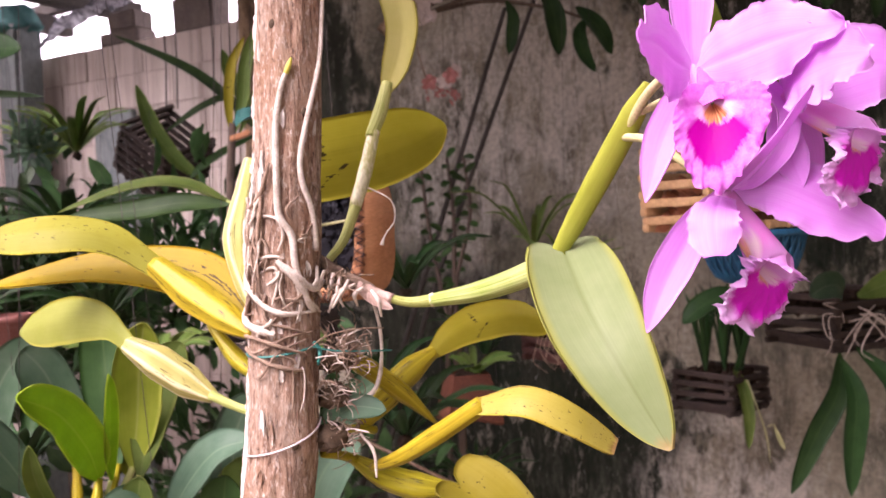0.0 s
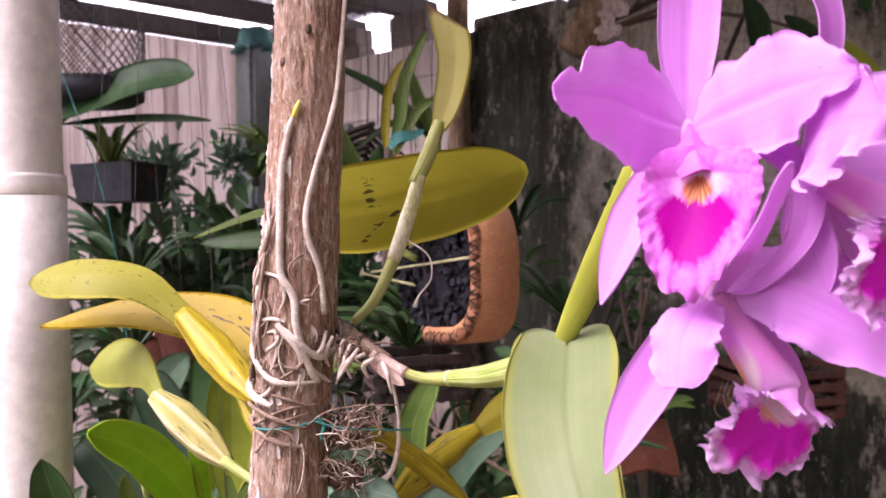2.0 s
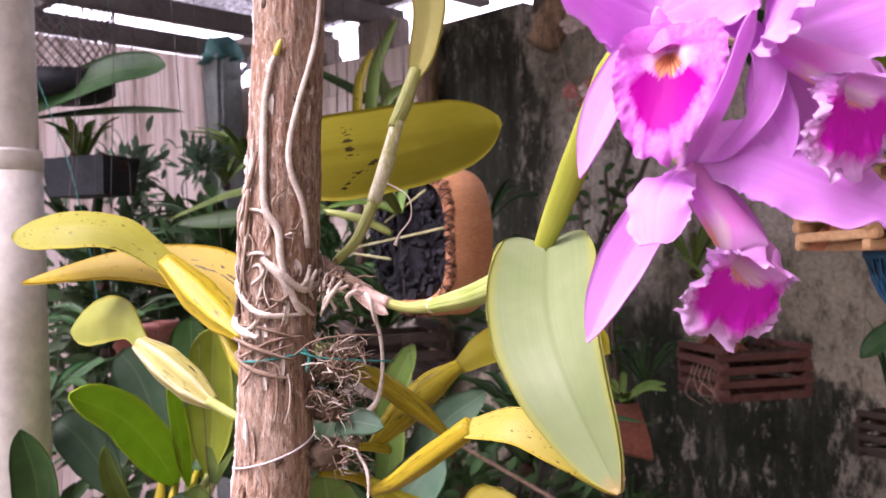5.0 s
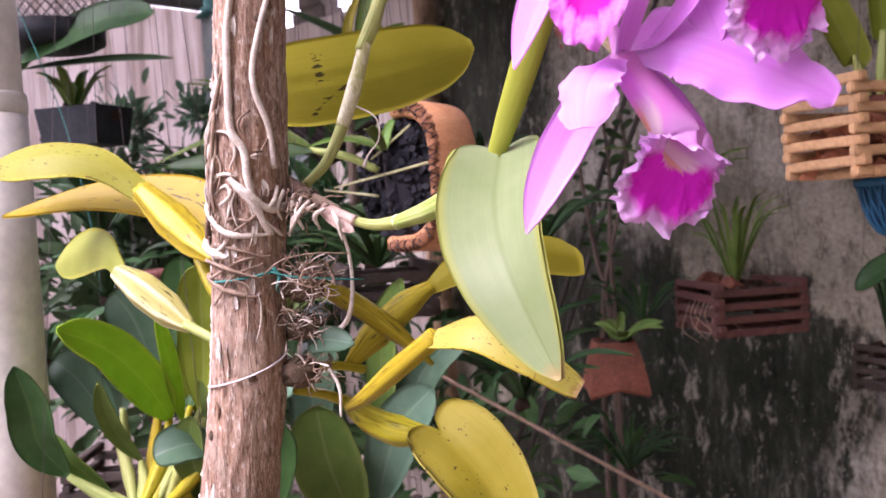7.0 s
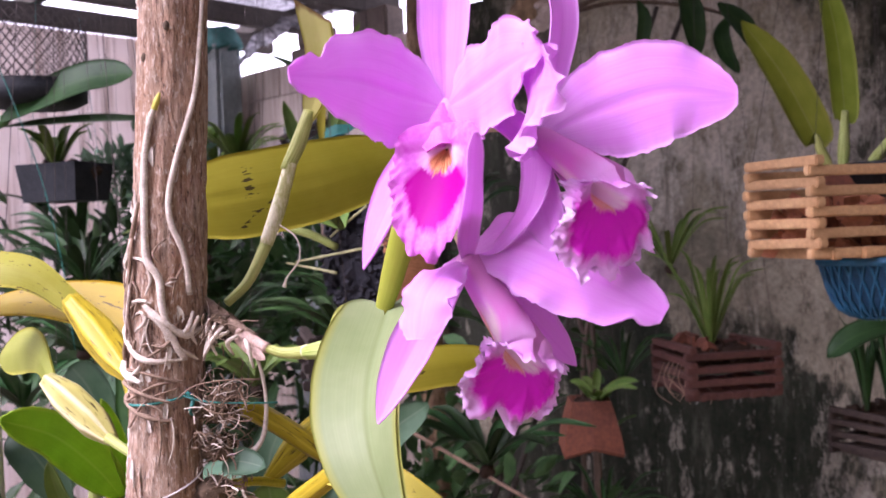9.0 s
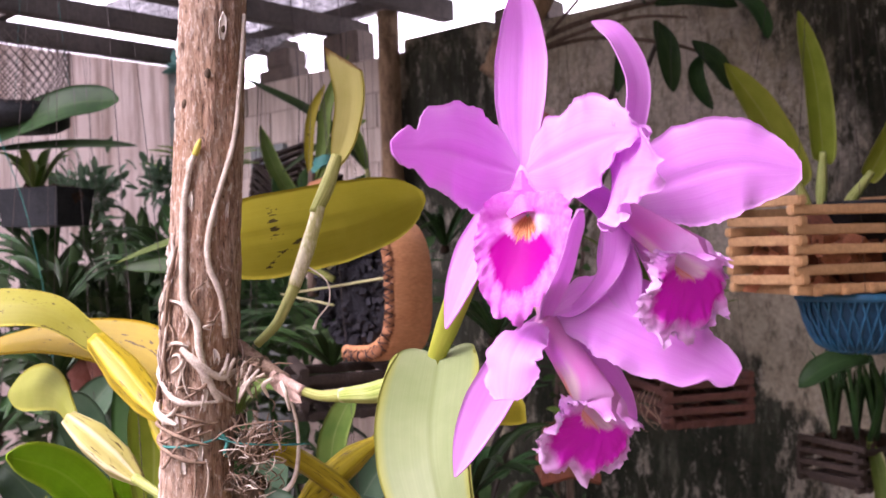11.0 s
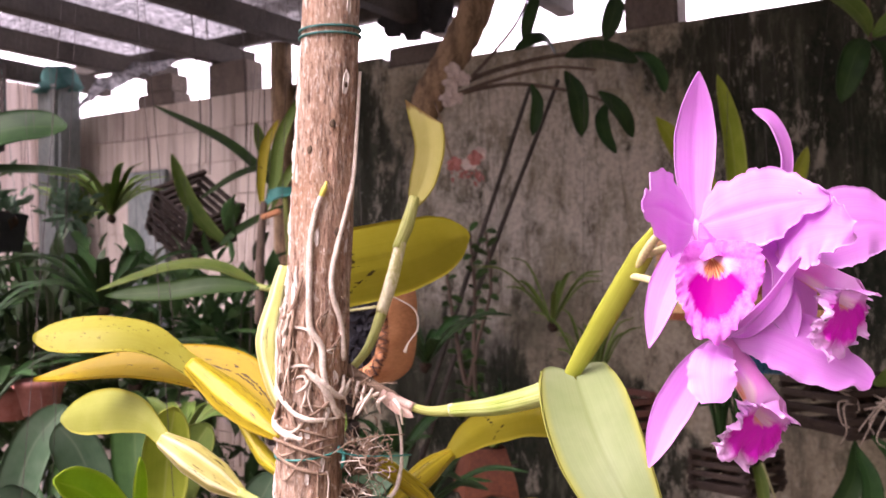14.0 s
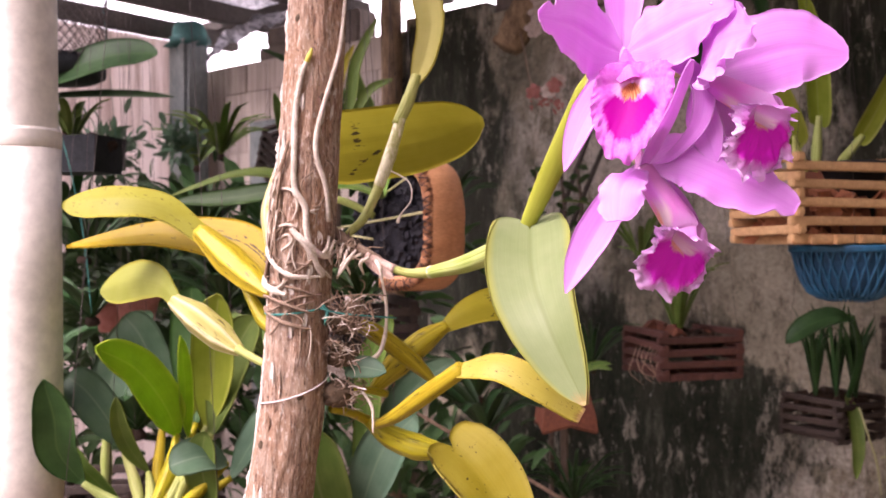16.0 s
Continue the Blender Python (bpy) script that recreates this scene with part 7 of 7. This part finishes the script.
for v in bm.verts:
    if v.co.z < 0:
        v.co.x *= 0.88
        v.co.y *= 0.85
bmesh.ops.delete(bm, geom=[f for f in bm.faces if f.normal.z > 0.9], context="FACES")
bmesh.ops.solidify(bm, geom=list(bm.faces), thickness=0.004)
bmesh.ops.transform(bm, matrix=yaw(-1.075, 1.95, 1.664, -4), verts=bm.verts)
part("trough", bm, M["black_plastic"], bp)
bark_fill("dark bark mix in the trough", (-1.075, 1.95, 1.69), 0.08, 0.05, 0.012, 70, M["soil"], 41)
hanger(bp, [(-1.165, 1.95, 1.71), (-0.985, 1.95, 1.71)], (-1.08, 1.94, 2.64), mat=M["green_tie"])
strap_plant("strap_orchid", "pale green leafy orchid in the black trough", (-1.10, 1.95, 1.69), 9, 0.15, 0.014, M["leaf_mid"], 55, rise=1.4, droop=0.4, spread=0.7)
gs = thing("green_string", "thin green string hanging across the plants", "string", at=(-1.0, 1.8, 1.4))
tube("string", [(-1.13, 1.80, 1.95), (-1.07, 1.80, 1.80), (-1.02, 1.80, 1.66), (-0.98, 1.80, 1.48), (-0.96, 1.8, 1.30)], [0.0012, 0.0012], M["green_tie"], gs, n=20, seg=5)
foliage("fern_mass", "grey-green feathery air plants", (-1.40, 2.62, 1.74), (0.08, 0.08, 0.07), 240, 0.05, M["leaf_blue"], 5)
foliage("fern_mass", "grey-green feathery air plants", (-1.16, 2.62, 1.76), (0.05, 0.05, 0.05), 150, 0.045, M["leaf_blue"], 6)
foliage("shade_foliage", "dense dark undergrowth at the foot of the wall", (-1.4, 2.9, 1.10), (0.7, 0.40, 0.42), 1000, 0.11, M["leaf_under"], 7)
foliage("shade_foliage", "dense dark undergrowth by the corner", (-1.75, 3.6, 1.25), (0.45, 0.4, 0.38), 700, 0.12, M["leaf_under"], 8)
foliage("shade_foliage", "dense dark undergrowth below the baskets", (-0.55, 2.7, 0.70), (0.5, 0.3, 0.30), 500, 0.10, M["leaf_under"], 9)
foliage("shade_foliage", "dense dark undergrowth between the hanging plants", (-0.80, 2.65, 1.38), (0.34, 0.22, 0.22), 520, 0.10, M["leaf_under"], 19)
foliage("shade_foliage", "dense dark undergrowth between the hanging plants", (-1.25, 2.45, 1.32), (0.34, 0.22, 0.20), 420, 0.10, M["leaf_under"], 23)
slat_basket("slat_basket", "dark slatted basket hanging tilted on its corner", yaw(-1.01, 3.31, 1.700, -20, 25, 38), 0.21, 0.21, 6, M["dark_wood"], gap=0.034)
tw = thing("basket_strings", "dark strings holding the tilted basket", "string", at=(-0.93, 3.28, 1.96))
for x, x2 in ((-0.96, -0.99), (-0.92, -0.93), (-0.79, -0.80)):
    tube("string", [(x, 3.27, 1.93), (x + 0.006, 3.27, 2.2), (x2, 3.27, 2.64)], [0.0025, 0.0025], M["chain"], tw, n=14, seg=5)
al = thing("arching_orchid", "orchid with long arching dark green leaves", "orchid", at=(-0.53, 2.68, 1.72))
tube("stem", [(-0.52, 2.70, 1.55), (-0.525, 2.70, 1.68), (-0.535, 2.70, 1.785)], [0.012, 0.012, 0.007], M["bulb_green"], al, n=12, seg=10)
for pts, hw, mt_ in (([(-0.53, 2.70, 1.775), (-0.62, 2.74, 1.88), (-0.75, 2.80, 1.985), (-1.0, 2.90, 2.118)], 0.019, "leaf_dark"), ([(-0.72, 2.80, 1.645), (-0.80, 2.80, 1.71), (-0.865, 2.80, 1.81), (-0.91, 2.80, 1.945)], 0.027, "leaf_mid"), ([(-0.53, 2.70, 1.77), (-0.60, 2.70, 1.87), (-0.68, 2.70, 1.86), (-0.80, 2.70, 1.788)], 0.014, "leaf_dark"), ([(-0.53, 2.70, 1.77), (-0.56, 2.70, 1.86), (-0.60, 2.70, 1.94), (-0.62, 2.70, 2.02)], 0.022, "leaf_mid"), ([(-0.53, 2.70, 1.77), (-0.62, 2.66, 1.72), (-0.68, 2.64, 1.68), (-0.72, 2.64, 1.645)], 0.014, "leaf_dark")):
    blade("leaf", pts, hw, (0.2, -0.75, 0.6), M[mt_], al, n=22, m=6, fold=0.3)
gp = thing("yellow_green_orchid", "upright yellow-green orchid leaves with a teal clip", "orchid", at=(-0.44, 1.95, 1.70))
for pts, hw, mt_ in (([(-0.43, 1.95, 1.70), (-0.41, 1.95, 1.77), (-0.395, 1.95, 1.86), (-0.345, 1.95, 1.96)], 0.014, "leaf_mid"), ([(-0.44, 1.95, 1.70), (-0.44, 1.95, 1.77), (-0.43, 1.95, 1.84), (-0.40, 1.95, 1.90)], 0.011, "leaf_olive"), ([(-0.42, 1.95, 1.70), (-0.39, 1.95, 1.76), (-0.36, 1.95, 1.80), (-0.31, 1.95, 1.82)], 0.011, "leaf_mid")):
    blade("leaf", pts, hw, (0.1, -1, 0.1), M[mt_], gp, n=18, m=6, fold=0.3)
bm = box_bm((0.035, 0.03, 0.022), 0.006)
bmesh.ops.transform(bm, matrix=yaw(-0.405, 1.93, 1.735, 0, 0, -18), verts=bm.verts)
part("clip", bm, M["green_tie"], gp, "teal plastic clip")
blade("ribbon", [(-0.425, 1.925, 1.715), (-0.400, 1.915, 1.735), (-0.375, 1.92, 1.738), (-0.350, 1.93, 1.750)], 0.011, (0.1, -0.9, 0.4), M["green_tie"], gp, "teal plastic ribbon", profile="strap", fold=0.1, n=14, m=6, wilt=0.3)
tube("stem", [(-0.435, 1.95, 1.72), (-0.45, 1.97, 1.60), (-0.46, 2.0, 1.45)], [0.008, 0.01, 0.012], M["grey_tree"], gp, n=10, seg=8)
tube("hanging_wire", [(-0.435, 1.95, 1.72), (-0.43, 1.97, 2.2), (-0.43, 1.98, 2.64)], [0.0012, 0.0012], M["chain"], gp, n=8, seg=5)
for x, y, z, r in ((-0.96, 2.0, 1.255, 0.055), (-1.06, 2.06, 1.235, 0.05)):
    rp = thing("clay_pot", "pinkish-red clay pot among the leaves", "pot", at=(x, y, z), group="clay pots")
    lathe("pot_wall", [(0.001, 0.0), (r * 0.65, 0.0), (r * 0.92, 0.06), (r, 0.062), (r, 0.078), (r * 0.88, 0.078), (r * 0.8, 0.06), (0.001, 0.055)], M["red_flower"], rp, (x, y, z), seg=24)
    hanger(rp, [(x - r, y, z + 0.07), (x + r, y, z + 0.07)], (x, y, 2.64))

# -- the green orchid in the lower corner by the downpipe
slat_basket("slat_basket", "reddish slatted basket of the leafy green orchid", yaw(-0.50, 1.22, 0.905, 12), 0.22, 0.20, 4, M["red_wood"], wires=1.74)
bark_fill("dark bark mix of the leafy orchid", (-0.50, 1.22, 1.03), 0.09, 0.08, 0.02, 140, M["soil"], 61, rot=radians(12))
go = thing("green_orchid", "leafy orchid with broad glossy green leaves", "orchid", at=(-0.48, 1.21, 1.03))
GREEN = (
    ([(-0.498, 1.272, 1.158), (-0.483, 1.200, 1.218), (-0.483, 1.120, 1.280), (-0.495, 1.040, 1.318)], 0.0300, "leaf_bright", (0.42, -0.92, 0.45), "blunt"),
    ([(-0.452, 1.28, 1.170), (-0.440, 1.275, 1.245), (-0.425, 1.25, 1.315), (-0.405, 1.22, 1.378)], 0.0340, "leaf_fresh", (0.1, -1, 0.05), "blunt"),
    ([(-0.485, 1.285, 1.150), (-0.470, 1.245, 1.205), (-0.446, 1.190, 1.268), (-0.424, 1.135, 1.325)], 0.0125, "leaf_bright", (0.75, -0.65, 0.1), "leaf"),
    ([(-0.56, 1.35, 1.17), (-0.575, 1.35, 1.24), (-0.60, 1.35, 1.30), (-0.63, 1.35, 1.335)], 0.036, "leaf_blue", (0.1, -1, 0.2), "blunt"),
    ([(-0.605, 1.185, 1.100), (-0.628, 1.16, 1.15), (-0.622, 1.14, 1.205), (-0.625, 1.12, 1.262)], 0.030, "leaf_dark", (0.3, -0.95, 0.1), "leaf"),
    ([(-0.606, 1.30, 1.13), (-0.63, 1.29, 1.18), (-0.665, 1.29, 1.22), (-0.705, 1.30, 1.24)], 0.032, "leaf_blue", (0.1, -0.9, 0.4), "blunt"),
    ([(-0.385, 1.20, 1.135), (-0.405, 1.17, 1.150), (-0.425, 1.155, 1.148), (-0.448, 1.145, 1.140)], 0.030, "leaf_blue", (0.1, -0.7, 0.7), "blunt"),
    ([(-0.47, 1.31, 1.150), (-0.472, 1.31, 1.21), (-0.466, 1.30, 1.262), (-0.452, 1.29, 1.312)], 0.0250, "leaf_fresh", (0.2, -1, 0.1), "blunt"),
    ([(-0.44, 1.27, 1.16), (-0.425, 1.29, 1.24), (-0.405, 1.30, 1.30), (-0.38, 1.30, 1.34)], 0.030, "leaf_mid", (0, -1, 0.1), "blunt"),
    ([(-0.40, 1.25, 1.10), (-0.36, 1.24, 1.16), (-0.32, 1.23, 1.20), (-0.27, 1.22, 1.215)], 0.030, "leaf_blue", (0, -0.7, 0.7), "leaf"),
    ([(-0.54, 1.26, 1.10), (-0.56, 1.24, 1.14), (-0.565, 1.22, 1.18), (-0.56, 1.2, 1.225)], 0.014, "leaf_mid", (0.3, -1, 0), "leaf"),
    ([(-0.58, 1.24, 1.06), (-0.60, 1.22, 1.09), (-0.615, 1.2, 1.12), (-0.625, 1.19, 1.155)], 0.013, "leaf_mid", (0.3, -1, 0), "leaf"),
    ([(-0.48, 1.3, 1.17), (-0.50, 1.33, 1.26), (-0.51, 1.35, 1.33), (-0.51, 1.35, 1.385)], 0.034, "leaf_dark", (0.1, -1, 0.05), "blunt"),
    ([(-0.43, 1.23, 1.05), (-0.42, 1.2, 1.10), (-0.415, 1.18, 1.14), (-0.405, 1.17, 1.185)], 0.026, "leaf_mid", (0, -1, 0.2), "blunt"),
    ([(-0.37, 1.26, 1.02), (-0.34, 1.25, 1.07), (-0.32, 1.24, 1.12), (-0.31, 1.23, 1.165)], 0.034, "leaf_dark", (0, -0.9, 0.3), "blunt"),
)
for k, (pts, hw, mt_, face, prof_) in enumerate(GREEN):
    blade("leaf", pts, hw, face, M[mt_], go, profile=prof_, fold=0.28, thick=0.0018, n=22, m=10, seed=k)
    b0 = np.array((-0.50 + 0.10 * (pts[0][0] + 0.49), 1.21, 1.035))
    tube("pseudobulb", [b0 + np.array((0.008 * ((k % 5) - 2), 0.01 * ((k % 3) - 1), 0)), (b0 + np.array(pts[0])) / 2, pts[0]], [0.005, 0.0125 if k == 0 else 0.0095, 0.0045], M["bulb_green"] if k % 3 else M["bulb_yellow"], go, n=14, seg=10, ridges=5, ridge_depth=0.08)
# broad blue-green leaf further back
slat_basket("slat_basket", "dark slatted basket of the blue-green orchid", yaw(-0.93, 1.80, 0.86, 15), 0.18, 0.18, 3, M["dark_wood"], wires=1.78)
bg = thing("blue_leaf_orchid", "orchid with one broad blue-green leaf in a dark basket", "orchid", at=(-0.92, 1.79, 0.89))
tube("pseudobulb", [(-0.92, 1.79, 0.88), (-0.915, 1.78, 0.98), (-0.905, 1.765, 1.065)], [0.006, 0.013, 0.006], M["bulb_green"], bg, n=14, seg=12, ridges=5, ridge_depth=0.08)
blade("leaf", [(-0.905, 1.765, 1.06), (-0.893, 1.755, 1.14), (-0.855, 1.75, 1.235), (-0.792, 1.752, 1.308)], 0.042, (0.15, -0.95, 0.25), M["leaf_blue"], bg, profile="blunt", fold=0.25, thick=0.0018, n=24, m=10)
# broad dark leaves low behind the trunk
slat_basket("slat_basket", "dark slatted basket behind the trunk", yaw(-0.30, 1.48, 0.84, 20), 0.20, 0.20, 3, M["dark_wood"], wires=1.8)
dk = thing("broad_orchid", "orchid with broad dark green leaves behind the trunk", "orchid", at=(-0.30, 1.46, 0.93))
for k, (pts, hw) in enumerate((([(-0.30, 1.45, 0.96), (-0.31, 1.42, 1.02), (-0.318, 1.40, 1.08), (-0.325, 1.39, 1.15)], 0.055), ([(-0.26, 1.46, 0.98), (-0.23, 1.43, 1.06), (-0.20, 1.42, 1.12), (-0.15, 1.42, 1.17)], 0.040), ([(-0.33, 1.46, 1.0), (-0.35, 1.44, 1.10), (-0.34, 1.43, 1.18), (-0.31, 1.43, 1.24)], 0.036), ([(-0.27, 1.5, 1.0), (-0.22, 1.5, 1.12), (-0.17, 1.5, 1.20), (-0.10, 1.5, 1.25)], 0.030), ([(-0.27, 1.48, 1.0), (-0.25, 1.48, 1.15), (-0.24, 1.47, 1.25), (-0.20, 1.46, 1.33)], 0.024))):
    blade("leaf", pts, hw, (0.05, -0.95, 0.2), M["leaf_mid"] if k in (0, 4) else M["leaf_blue"], dk, n=20, m=8, fold=0.2, profile="blunt", seed=k)
    tube("pseudobulb", [(-0.30, 1.47, 0.90), pts[0]], [0.008, 0.006], M["leaf_dark"], dk, n=6, seg=8)

# ---- blocks of the pale wall, last ----
rb = random.Random(2)
for row in range(15):
    z1 = WALL_TOP - 0.155 * row
    off = 0.0 if row % 2 else 0.19
    u = -0.12 - off
    while u < 1.53:
        u0, u1 = max(u + 0.004, -0.13), min(u + 0.376, 1.535)
        if u1 - u0 > 0.05:
            room_box("block", u0, u1, -0.06, rb.uniform(-0.002, 0.003), z1 - 0.149, z1 - (0.001 if row == 0 else 0.0), M["block"], wall_block, 0.0)
        u += 0.38
